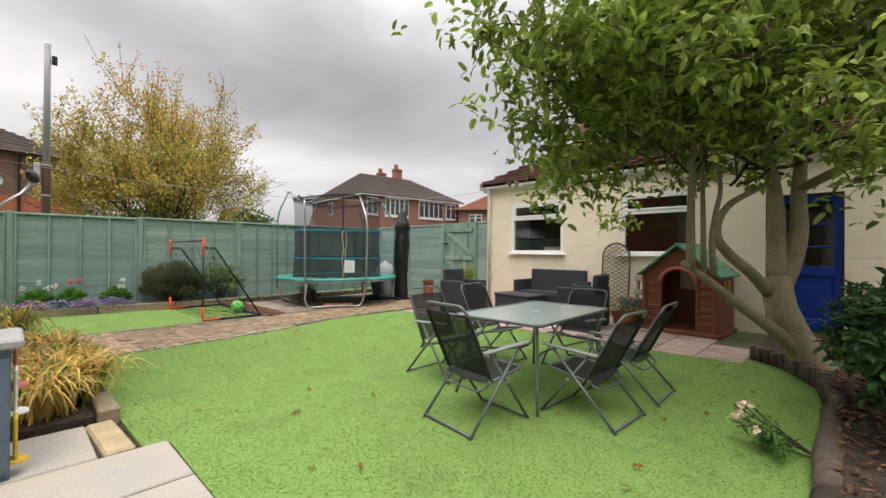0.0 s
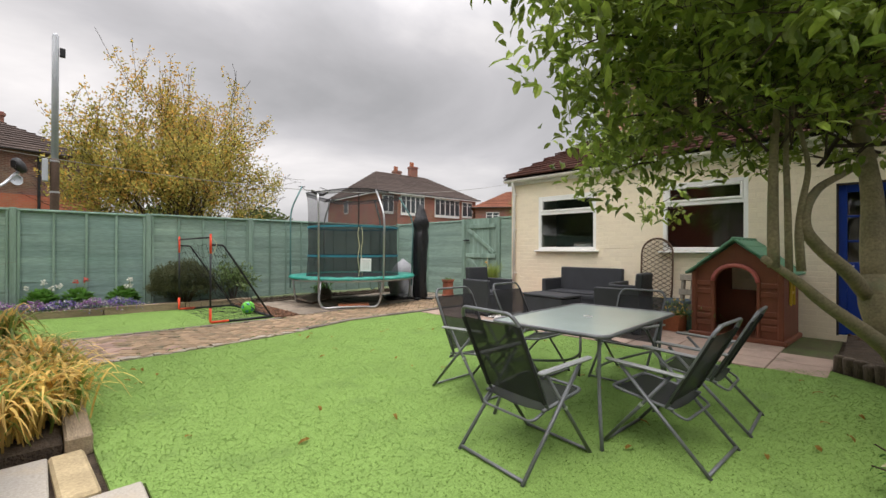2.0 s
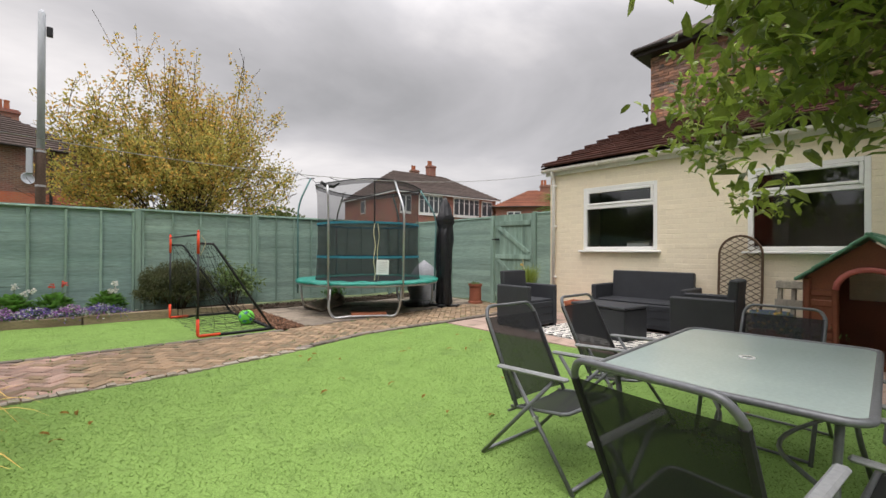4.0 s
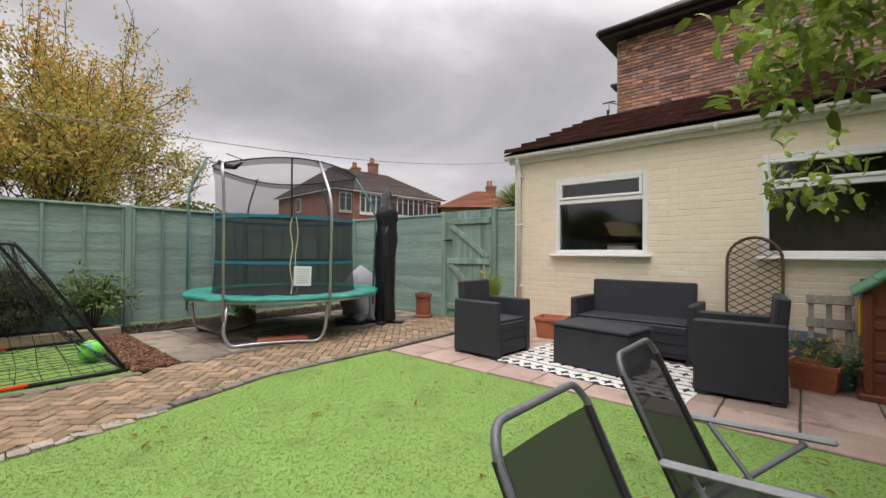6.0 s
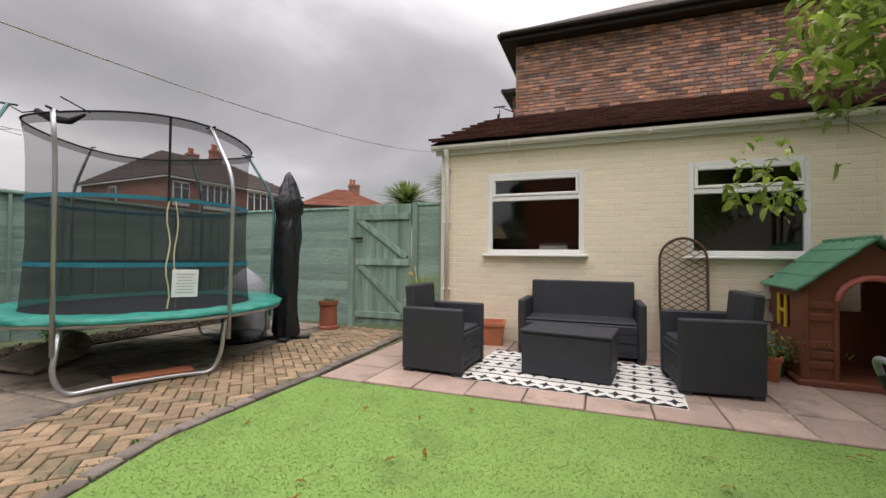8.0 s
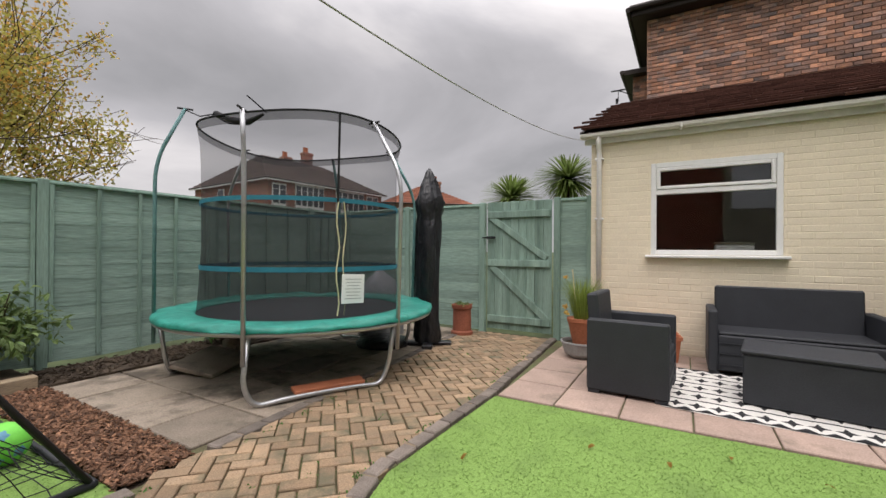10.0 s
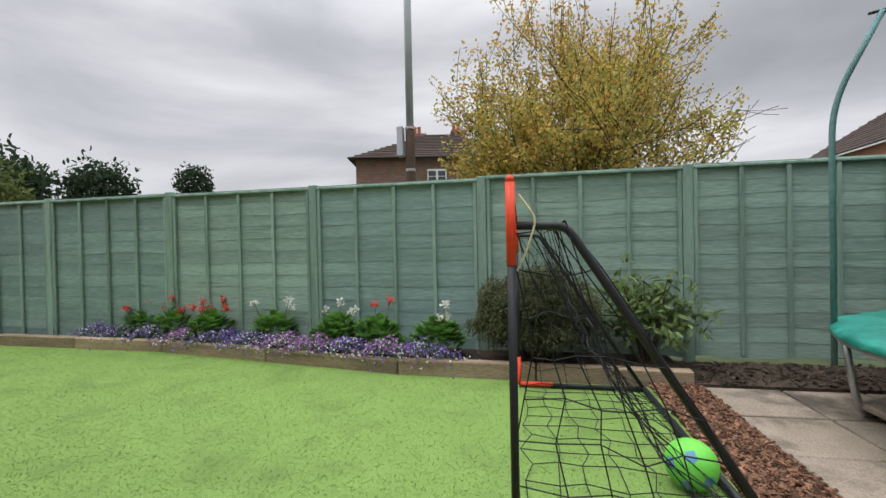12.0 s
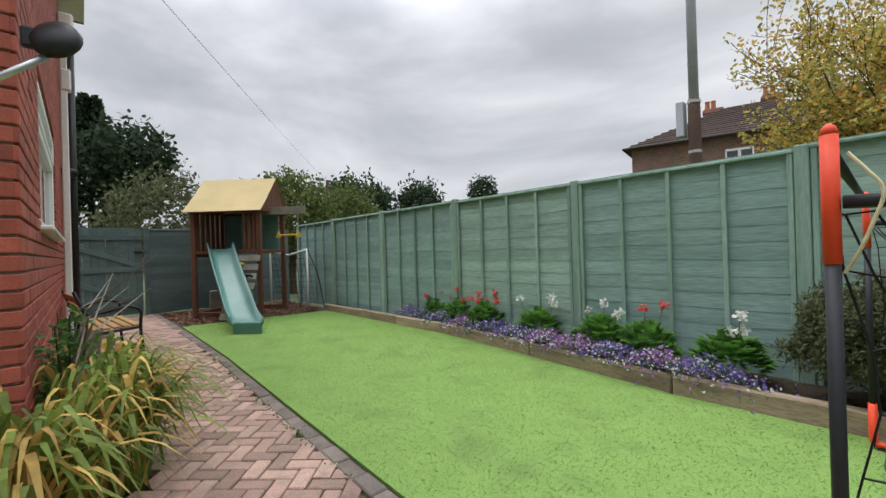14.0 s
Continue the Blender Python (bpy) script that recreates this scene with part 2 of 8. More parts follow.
TILE_FAR = material("dark_brown_roof_tiles", (0.095, 0.07, 0.06), 0.9, vary=0.3, scale=0.8, fine=8, bump=0.4, random_amount=0.25, island=True)
TILE_ORANGE = material("orange_roof_tiles", (0.30, 0.12, 0.075), 0.9, vary=0.3, scale=0.8, fine=8, bump=0.4, random_amount=0.25, island=True)
UPVC = material("white_upvc", (0.80, 0.80, 0.78), 0.3, vary=0.04, scale=2, fine=20, bump=0.0, spec=0.5)
PIPE_WHITE = material("off_white_plastic_pipe", (0.74, 0.72, 0.68), 0.4, vary=0.08, scale=2, fine=20, bump=0.0, stain=(0.5, 0.46, 0.38), stain_size=3, stain_cut=0.63)
BLACK_PLASTIC = material("black_plastic", (0.018, 0.018, 0.02), 0.45, vary=0.2, scale=4, fine=50, bump=0.1)
FASCIA = material("dark_brown_fascia", (0.03, 0.022, 0.018), 0.6, vary=0.2, scale=3, fine=30, bump=0.2)
GLASS = glazing("window_glass", (0.75, 0.78, 0.78))
# room dimness is put into this dark grey
ROOM = material("darkened_room_wall", (0.11, 0.11, 0.105), 0.9, vary=0.2, scale=1, fine=10, bump=0.0)
NETCURTAIN = material("white_net_curtain", (0.72, 0.72, 0.70), 0.9, vary=0.1, scale=9, fine=40, bump=0.0)
FENCE = material("green_stained_timber", (0.28, 0.395, 0.335), 0.85, vary=0.3, scale=1.6, fine=24, bump=0.5, second=(0.205, 0.30, 0.255), random_amount=0.13, stretch=(0.35, 1, 5), stain=(0.085, 0.125, 0.10), stain_size=3.0, stain_cut=0.6)
FENCE_B = material("blue_green_stained_timber", (0.235, 0.345, 0.32), 0.85, vary=0.3, scale=1.6, fine=24, bump=0.5, second=(0.175, 0.27, 0.25), random_amount=0.12, stretch=(0.35, 1, 5), stain=(0.085, 0.125, 0.11), stain_size=3.0, stain_cut=0.6)
FENCE_V = material("green_stained_post", (0.255, 0.37, 0.31), 0.85, vary=0.22, scale=1.6, fine=24, bump=0.5, second=(0.16, 0.245, 0.20), random_amount=0.12, stretch=(5, 5, 0.4), stain=(0.085, 0.125, 0.10), stain_size=3.0, stain_cut=0.6)
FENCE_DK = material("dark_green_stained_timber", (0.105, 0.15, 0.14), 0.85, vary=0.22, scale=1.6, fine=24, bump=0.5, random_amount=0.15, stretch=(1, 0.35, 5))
SLEEPER = material("weathered_timber_sleeper", (0.36, 0.285, 0.19), 0.9, vary=0.35, scale=3, fine=40, bump=0.7, second=(0.23, 0.175, 0.12), random_amount=0.2, stretch=(0.5, 3, 3))
LOGWOOD = material("grey_brown_log", (0.13, 0.10, 0.075), 0.95, vary=0.4, scale=6, fine=50, bump=0.9, random_amount=0.25, stretch=(3, 3, 0.6))
BARKCHIP = material("red_brown_bark_chip", (0.22, 0.115, 0.066), 0.95, vary=0.4, scale=20, fine=90, bump=0.5, second=(0.085, 0.045, 0.028), random_amount=0.65, island=True)
STEEL = material("galvanised_steel", (0.55, 0.56, 0.57), 0.38, 0.85, vary=0.12, scale=5, fine=60, bump=0.05)
TEAL = material("teal_vinyl", (0.016, 0.20, 0.155), 0.42, vary=0.25, scale=4, fine=14, bump=0.6, second=(0.025, 0.27, 0.21), bump_dist=0.02)
TEALPIPE = material("faded_teal_sleeve", (0.13, 0.27, 0.27), 0.6, vary=0.2, scale=4, fine=30, bump=0.1)
BLUEBAND = material("teal_blue_webbing", (0.02, 0.19, 0.26), 0.7, vary=0.2, scale=8, fine=80, bump=0.2)
NET_LOW = sheer("dense_black_netting", (0.014, 0.016, 0.018), 0.54)
NET_HIGH = sheer("open_black_netting", (0.03, 0.03, 0.033), 0.30)
NET_BAND = sheer("black_net_hem", (0.05, 0.05, 0.055), 0.72)
MATBLACK = material("black_woven_mat", (0.022, 0.023, 0.026), 0.75, vary=0.2, scale=4, fine=150, bump=0.3)
CORD = material("black_cord", (0.012, 0.013, 0.014), 0.8, vary=0.2, scale=6, fine=60, bump=0.2)
CREAMCORD = material("yellowed_cord", (0.62, 0.58, 0.36), 0.8, vary=0.2, scale=6, fine=60, bump=0.2)
PAPER = material("white_paper_label", (0.80, 0.80, 0.78), 0.7, vary=0.04, scale=6, fine=60, bump=0.1)
TARP = material("black_cover_fabric", (0.014, 0.015, 0.018), 0.38, vary=0.25, scale=5, fine=16, bump=0.9, spec=0.45, bump_dist=0.03, stretch=(1, 1, 0.5))
TARP_GREY = material("silver_grey_cover", (0.33, 0.34, 0.36), 0.55, vary=0.25, scale=4, fine=40, bump=0.3)
RATTAN = material("charcoal_moulded_rattan", (0.036, 0.039, 0.045), 0.62, vary=0.15, scale=4, fine=120, bump=0.5, spec=0.3)
CHAIRTUBE = material("grey_coated_tube", (0.16, 0.17, 0.18), 0.42, 0.25, vary=0.15, scale=6, fine=60, bump=0.05)
ARMREST = material("grey_plastic_armrest", (0.26, 0.27, 0.275), 0.5, vary=0.15, scale=6, fine=60, bump=0.1)
SLING = sheer("charcoal_textilene", (0.016, 0.017, 0.019), 0.9)
SLINGEDGE = material("black_sling_hem", (0.018, 0.018, 0.02), 0.7, vary=0.15, scale=6, fine=80, bump=0.2)
FROSTED = material("frosted_glass_top", (0.34, 0.42, 0.40), 0.22, vary=0.06, scale=3, fine=60, bump=0.02, spec=0.6)
RUGWHITE = material("off_white_outdoor_rug", (0.70, 0.68, 0.63), 0.9, vary=0.1, scale=5, fine=160, bump=0.4)
RUGBLACK = material("black_rug_pattern", (0.022, 0.022, 0.024), 0.9, vary=0.2, scale=5, fine=160, bump=0.4)
TERRACOTTA = material("terracotta", (0.43, 0.15, 0.075), 0.8, vary=0.2, scale=5, fine=60, bump=0.3, stain=(0.30, 0.13, 0.08), stain_size=4, stain_cut=0.58)
CLAYDARK = material("weathered_clay_chimney_pot", (0.30, 0.10, 0.058), 0.8, vary=0.25, scale=5, fine=60, bump=0.3)
PLASTIC_RB = material("faded_red_brown_plastic", (0.22, 0.072, 0.038), 0.55, vary=0.15, scale=3, fine=70, bump=0.2, second=(0.17, 0.06, 0.034))
PLASTIC_GREEN = material("faded_green_plastic", (0.10, 0.27, 0.165), 0.55, vary=0.18, scale=3, fine=50, bump=0.2)
PLASTIC_PINK = material("faded_pink_plastic", (0.55, 0.16, 0.14), 0.55, vary=0.12, scale=3, fine=50, bump=0.1)
PLASTIC_YELLOW = material("yellow_plastic", (0.65, 0.43, 0.04), 0.5, vary=0.12, scale=3, fine=50, bump=0.1)
PLASTIC_WHITE = material("white_plastic", (0.75, 0.75, 0.74), 0.45, vary=0.05, scale=3, fine=50, bump=0.05)
ORANGE = material("bright_orange_plastic", (0.80, 0.075, 0.025), 0.5, vary=0.08, scale=3, fine=50, bump=0.05)
GOALBLACK = material("matt_black_tube", (0.022, 0.024, 0.028), 0.5, vary=0.15, scale=5, fine=60, bump=0.1)
BALLGREEN = material("lime_green_ball", (0.16, 0.62, 0.075), 0.5, vary=0.08, scale=3, fine=60, bump=0.1)
BALLBLUE = material("blue_ball_patch", (0.10, 0.28, 0.42), 0.5, vary=0.1, scale=3, fine=60, bump=0.1)
PLAYWOOD = material("red_brown_stained_wood", (0.135, 0.055, 0.03), 0.75, vary=0.3, scale=3, fine=40, bump=0.4, stretch=(4, 4, 0.5))
GREYWOOD = material("silvered_softwood", (0.27, 0.245, 0.20), 0.9, vary=0.3, scale=3, fine=40, bump=0.5, random_amount=0.15)
CANVAS = material("tan_canvas", (0.50, 0.40, 0.20), 0.85, vary=0.12, scale=2, fine=80, bump=0.3)
SLIDEGREEN = material("dark_green_slide_plastic", (0.075, 0.185, 0.16), 0.32, vary=0.2, scale=2, fine=40, bump=0.05, second=(0.11, 0.24, 0.21))
BENCHWOOD = material("honey_bench_slat", (0.50, 0.31, 0.115), 0.65, vary=0.2, scale=3, fine=40, bump=0.3, stretch=(0.5, 4, 4))
IRON = material("black_cast_iron", (0.02, 0.02, 0.022), 0.5, 0.3, vary=0.2, scale=5, fine=50, bump=0.2)
WILLOW = material("woven_willow", (0.115, 0.072, 0.045), 0.85, vary=0.3, scale=6, fine=60, bump=0.4)
BLUEDOOR = material("royal_blue_door_paint", (0.006, 0.035, 0.24), 0.35, vary=0.12, scale=3, fine=40, bump=0.1)
BLUEGREY = material("blue_grey_painted_wood", (0.115, 0.16, 0.215), 0.6, vary=0.15, scale=3, fine=40, bump=0.3)
CONCRETE = material("grey_concrete", (0.36, 0.36, 0.35), 0.85, vary=0.15, scale=4, fine=50, bump=0.3)
LAMPBROWN = material("rusty_brown_post", (0.13, 0.085, 0.06), 0.8, vary=0.3, scale=3, fine=40, bump=0.3)
LAMPGREY = material("galvanised_post", (0.48, 0.51, 0.54), 0.55, 0.1, vary=0.1, scale=3, fine=40, bump=0.1)
TRUNK = material("smooth_olive_grey_bark", (0.31, 0.26, 0.155), 0.85, vary=0.3, scale=5, fine=45, bump=0.6, second=(0.22, 0.19, 0.115), stain=(0.23, 0.235, 0.14), stain_size=4, stain_cut=0.56, bump_dist=0.008)
TWIG = material("brown_twig", (0.07, 0.05, 0.035), 0.9, vary=0.3, scale=8, fine=60, bump=0.3)
LEAF_MAG = leafy("glossy_green_leaf", (0.12, 0.185, 0.032), (0.30, 0.385, 0.065), 0.4, 0.5)
LEAF_DARK = leafy("dark_glossy_leaf", (0.03, 0.075, 0.022), (0.05, 0.11, 0.03), 0.35, 0.4)
LEAF_AUT = leafy("yellowing_autumn_leaf", (0.66, 0.36, 0.08), (0.52, 0.38, 0.10), 0.6, 0.4, 0.2)
LEAF_TURN = leafy("olive_turning_leaf", (0.34, 0.34, 0.085), (0.48, 0.40, 0.10), 0.6, 0.4, 0.2)
LEAF_OLD = leafy("grey_green_small_leaf", (0.13, 0.145, 0.07), (0.09, 0.10, 0.05), 0.7, 0.4, 0.15)
LEAF_PALE = leafy("pale_green_leaf", (0.17, 0.24, 0.085), (0.12, 0.19, 0.06), 0.5, 0.35)
LEAF_FRESH = leafy("fresh_green_leaf", (0.085, 0.21, 0.04), (0.06, 0.16, 0.03), 0.5, 0.3)
LEAF_GERANIUM = leafy("bright_geranium_leaf", (0.14, 0.31, 0.06), (0.10, 0.24, 0.045), 0.5, 0.3)
STRAP_GREEN = leafy("green_strap_leaf", (0.27, 0.34, 0.07), (0.16, 0.24, 0.045), 0.45, 0.35)
STRAP_GOLD = leafy("straw_yellow_strap_leaf", (0.74, 0.55, 0.16), (0.58, 0.36, 0.11), 0.6, 0.35)
FAR_GREEN = leafy("distant_foliage", (0.085, 0.125, 0.04), (0.14, 0.16, 0.05), 0.7, 0.4, 0.1)
FAR_DARK = leafy("distant_conifer", (0.032, 0.056, 0.03), (0.05, 0.075, 0.04), 0.8, 0.4, 0.1)
PALM = leafy("cordyline_leaf", (0.20, 0.27, 0.075), (0.13, 0.19, 0.05), 0.5, 0.35)
PETAL_PURPLE = leafy("purple_lobelia_petal", (0.25, 0.15, 0.43), (0.17, 0.15, 0.46), 0.7, 0.4, 0.1)
PETAL_MAUVE = leafy("mauve_lobelia_petal", (0.36, 0.13, 0.42), (0.45, 0.30, 0.55), 0.7, 0.4, 0.1)
PETAL_WHITE = leafy("white_petal", (0.80, 0.80, 0.76), (0.72, 0.72, 0.66), 0.6, 0.1, 0.1)
PETAL_CORAL = leafy("coral_red_petal", (0.72, 0.12, 0.075), (0.70, 0.17, 0.16), 0.6, 0.2, 0.1)
PETAL_PINK = leafy("pale_peach_petal", (0.80, 0.62, 0.47), (0.82, 0.72, 0.58), 0.7, 0.2, 0.1)
LEAF_FALLEN = leafy("fallen_brown_leaf", (0.16, 0.09, 0.03), (0.30, 0.17, 0.04), 0.8, 0.4, 0.1)


# ---- mesh tools ----
class Shape:
    """Collects vertices and faces, then becomes one mesh."""

    def __init__(self):
        self.v, self.f = [], []

    def box(self, c, s, m=None, bevel=0.0):
        x, y, z = s[0] / 2, s[1] / 2, s[2] / 2
        o = len(self.v)
        if bevel <= 0:
            pts = [(i * x, j * y, k * z) for i in (-1, 1) for j in (-1, 1) for k in (-1, 1)]
            fs = [(0, 1, 3, 2), (4, 6, 7, 5), (0, 4, 5, 1), (2, 3, 7, 6), (0, 2, 6, 4), (1, 5, 7, 3)]
        else:
            b = min(bevel, x * 0.9, y * 0.9, z * 0.9)
            pts, idx = [], {}
            for i in (-1, 1):
                for j in (-1, 1):
                    for k in (-1, 1):
                        for a, p in enumerate(((i * x, j * (y - b), k * (z - b)), (i * (x - b), j * y, k * (z - b)), (i * (x - b), j * (y - b), k * z))):
                            idx[i, j, k, a] = len(pts)
                            pts.append(p)
            fs = []
            for s_ in (-1, 1):
                quad = [(-1, -1), (1, -1), (1, 1), (-1, 1)]
                if s_ < 0:
                    quad = quad[::-1]
                fs.append(tuple(idx[s_, p, q, 0] for p, q in quad))
                fs.append(tuple(idx[q, s_, p, 1] for p, q in quad))
                fs.append(tuple(idx[p, q, s_, 2] for p, q in quad))
            for p in (-1, 1):
                for q in (-1, 1):
                    e = [(idx[-1, p, q, 1], idx[1, p, q, 1], idx[1, p, q, 2], idx[-1, p, q, 2]), (idx[p, -1, q, 2], idx[p, 1, q, 2], idx[p, 1, q, 0], idx[p, -1, q, 0]),
                         (idx[p, q, -1, 0], idx[p, q, 1, 0], idx[p, q, 1, 1], idx[p, q, -1, 1])]
                    fs += [w if p * q > 0 else w[::-1] for w in e]
            for i in (-1, 1):
                for j in (-1, 1):
                    for k in (-1, 1):
                        t = (idx[i, j, k, 0], idx[i, j, k, 1], idx[i, j, k, 2])
                        fs.append(t if i * j * k > 0 else t[::-1])
        c = Vector(c)
        for p in pts:
            p = Vector(p)
            self.v.append(tuple((m @ p if m else p) + c))
        self.f += [tuple(i + o for i in f) for f in fs]
        return self

    def tube(self, pts, r, n=8, caps=True, closed=False):
        pts = [Vector(p) for p in pts]
        rs = r if isinstance(r, (list, tuple)) else [r] * len(pts)
        o, side = len(self.v), None
        cnt = len(pts)
        for i, p in enumerate(pts):
            a, b = pts[(i - 1) % cnt if closed else max(i - 1, 0)], pts[(i + 1) % cnt if closed else min(i + 1, cnt - 1)]
            d = (b - a).normalized()
            if side is None:
                side = d.orthogonal().normalized()
            side = (side - d * side.dot(d))
            side = side.normalized() if side.length > 1e-6 else d.orthogonal().normalized()
            up = d.cross(side)
            for k in range(n):
                t = 2 * math.pi * k / n
                self.v.append(tuple(p + (side * math.cos(t) + up * math.sin(t)) * rs[i]))
        for i in range(cnt if closed else cnt - 1):
            j = (i + 1) % cnt
            for k in range(n):
                self.f.append((o + i * n + k, o + i * n + (k + 1) % n, o + j * n + (k + 1) % n, o + j * n + k))
        if caps and not closed:
            self.f.append(tuple(o + k for k in reversed(range(n))))
            self.f.append(tuple(o + (cnt - 1) * n + k for k in range(n)))
        return self

    def lathe(self, prof, c=(0, 0, 0), n=20, caps=True):
        o = len(self.v)
        for r, z in prof:
            for k in range(n):
                t = 2 * math.pi * k / n
                self.v.append((c[0] + r * math.cos(t), c[1] + r * math.sin(t), c[2] + z))
        for i in range(len(prof) - 1):
            for k in range(n):
                self.f.append((o + i * n + k, o + i * n + (k + 1) % n, o + (i + 1) * n + (k + 1) % n, o + (i + 1) * n + k))
        if caps:
            self.f.append(tuple(o + k for k in reversed(range(n))))
            self.f.append(tuple(o + (len(prof) - 1) * n + k for k in range(n)))
        return self

    def prism(self, poly, z0, z1):
        o, n = len(self.v), len(poly)
        self.v += [(x, y, z0) for x, y in poly] + [(x, y, z1) for x, y in poly]
        self.f += [tuple(o + i for i in reversed(range(n))), tuple(o + n + i for i in range(n))]
        self.f += [(o + i, o + (i + 1) % n, o + n + (i + 1) % n, o + n + i) for i in range(n)]
        return self

    def leaf(self, p, d, up, length, width, bend=0.15):
        """A folded oval leaf from p along d."""
        o = len(self.v)
        s = d.cross(up)
        s = s.normalized() if s.length > 1e-5 else d.orthogonal().normalized()
        nrm = s.cross(d)
        mid_ = p + d * (length * 0.45) + nrm * (bend * length * 0.3)
        lo, hi = p + d * (length * 0.24) + nrm * (bend * length * 0.2 + width * 0.14), p + d * (length * 0.72) + nrm * (width * 0.12)
        w1, w2 = s * (width * 0.44), s * (width * 0.42)
        self.v += [tuple(p), tuple(lo + w1), tuple(hi + w2), tuple(p + d * length - nrm * bend * length * 0.5), tuple(hi - w2), tuple(lo - w1), tuple(mid_)]
        self.f += [(o, o + 1, o + 6), (o + 1, o + 2, o + 6), (o + 2, o + 3, o + 6), (o + 3, o + 4, o + 6), (o + 4, o + 5, o + 6), (o + 5, o, o + 6)]
        return self

    def strap(self, pts, width, up=None):
        """A flat ribbon along pts, tapering to its end."""
        o, n = len(self.v), len(pts)
        for i, p in enumerate(pts):
            d = (pts[min(i + 1, n - 1)] - pts[max(i - 1, 0)]).normalized()
            s = d.cross(up or Vector((0, 0, 1)))
            s = s.normalized() if s.length > 1e-5 else Vector((1, 0, 0))
            w = width * (0.55 + 0.45 * min(1, 3 * i / n)) * (1 - (i / (n - 1)) ** 2.2 * 0.95) / 2
            self.v += [tuple(p + s * w), tuple(p - s * w)]
        self.f += [(o + 2 * i, o + 2 * i + 1, o + 2 * i + 3, o + 2 * i + 2) for i in range(n - 1)]
        return self

    def mesh(self, name, mat, smooth=False):
        me = bpy.data.meshes.new(name)
        me.from_pydata(self.v, [], self.f)
        me.materials.append(mat)
        if smooth:
            me.polygons.foreach_set("use_smooth", [True] * len(me.polygons))
        me.update()
        return me


def part(name, shape, mat, parent, label="", smooth=False):
    ob = new(name, shape.mesh(name, mat, smooth))
    ob.parent = parent
    if label:
        ob["label"] = label
    return ob


def piece(name, me, parent, m):
    ob = new(name, me)
    ob.parent = parent
    ob.matrix_basis = m
    return ob


def thing(name, label, category, m=None, group="", kind=""):
    ob = new(name)
    ob.empty_display_size = 0.1
    if m is not None:
        ob.matrix_world = m
    return tagged(ob, label, category, group, kind)


def solid(name, shape, mat, label, category, kind="", group="", smooth=False):
    return tagged(new(name, shape.mesh(name, mat, smooth)), label, category, group, kind)


def bent(pts, r=0.04, steps=4):
    """Rounds the corners of a polyline."""
    pts = [Vector(p) for p in pts]
    out = [pts[0]]
    for a, b, c in zip(pts, pts[1:], pts[2:]):
        u, w = (a - b), (c - b)
        k = min(r, u.length * 0.45, w.length * 0.45)
        p, q = b + u.normalized() * k, b + w.normalized() * k
        for i in range(steps + 1):
            t = i / steps
            out.append(p * (1 - t) ** 2 + b * 2 * t * (1 - t) + q * t * t)
    return out + [pts[-1]]


def rod(a, b, r, n=8):
    return Shape().tube([a, b], r, n)


rng = random.Random(7)


def wobble(p, s, k):
    return noise.noise(Vector(p) * s) * k

# ---- ground ----
g = Shape()
R = 900
g.v, g.f = [(-R, -R, -0.08), (R, -R, -0.08), (R, R, -0.08), (-R, R, -0.08)], [(0, 1, 2, 3)]
solid("ground", g, FARGROUND, "rough grassy ground stretching beyond the garden fences", "ground", "structure")
solid("garden_bed_ground", Shape().prism([(-9.6, -3.2), (7.5, -3.2), (7.5, 6.5), (7.7, 6.5), (7.7, 11.25), (-9.6, 11.45)], -0.07, -0.022), EARTH,
      "dark bare soil under the garden beds", "soil", "structure")
PATH_LO = [(-9.4, 7.55), (-5.1, 7.42), (-3.0, 7.32), (-1.0, 7.22), (-0.95, 6.34), (-0.2, 6.32), (1.0, 6.38), (2.05, 6.54), (2.75, 6.73), (3.45, 6.93), (4.95, 6.90), (7.62, 7.05)]
PATH_UP = [(-9.4, 8.52), (-6.0, 8.42), (-3.8, 8.33), (-1.8, 8.18), (0.0, 8.05), (1.5, 8.0), (2.6, 7.97), (3.0, 8.0), (5.5, 8.26), (7.62, 8.46)]
lawn = [(-0.22, 6.30), (1.0, 6.36), (2.05, 6.52), (2.75, 6.71), (3.45, 6.91), (4.93, 6.88), (4.95, 3.5), (4.93, 1.5), (5.35, 0.95), (5.04, 0.57), (4.42, 0.30), (3.58, 0.19), (2.07, 0.22), (-0.07, 0.2), (-0.06, 3.27), (-0.2, 3.3), (-0.22, 3.9)]
lawn = lawn[::-1]
solid("lawn", Shape().prism(lawn, -0.05, 0.0), TURF, "bright green artificial turf lawn, evenly short", "lawn", "structure")
lawn_b = [(-6.9, 8.5), (-3.8, 8.36), (-1.8, 8.21), (0.0, 8.08), (1.5, 8.03), (2.58, 8.0), (2.62, 10.38), (0.4, 10.46), (-2.7, 11.0), (-6.6, 11.12)]
solid("side_lawn", Shape().prism(lawn_b, -0.05, 0.0), TURF, "bright green artificial turf strip beside the flower bed", "lawn", "structure")


def inside(x, y, poly):
    c, j = False, len(poly) - 1
    for i in range(len(poly)):
        (xi, yi), (xj, yj) = poly[i], poly[j]
        if (yi > y) != (yj > y) and x < (xj - xi) * (y - yi) / (yj - yi) + xi:
            c = not c
        j = i
    return c


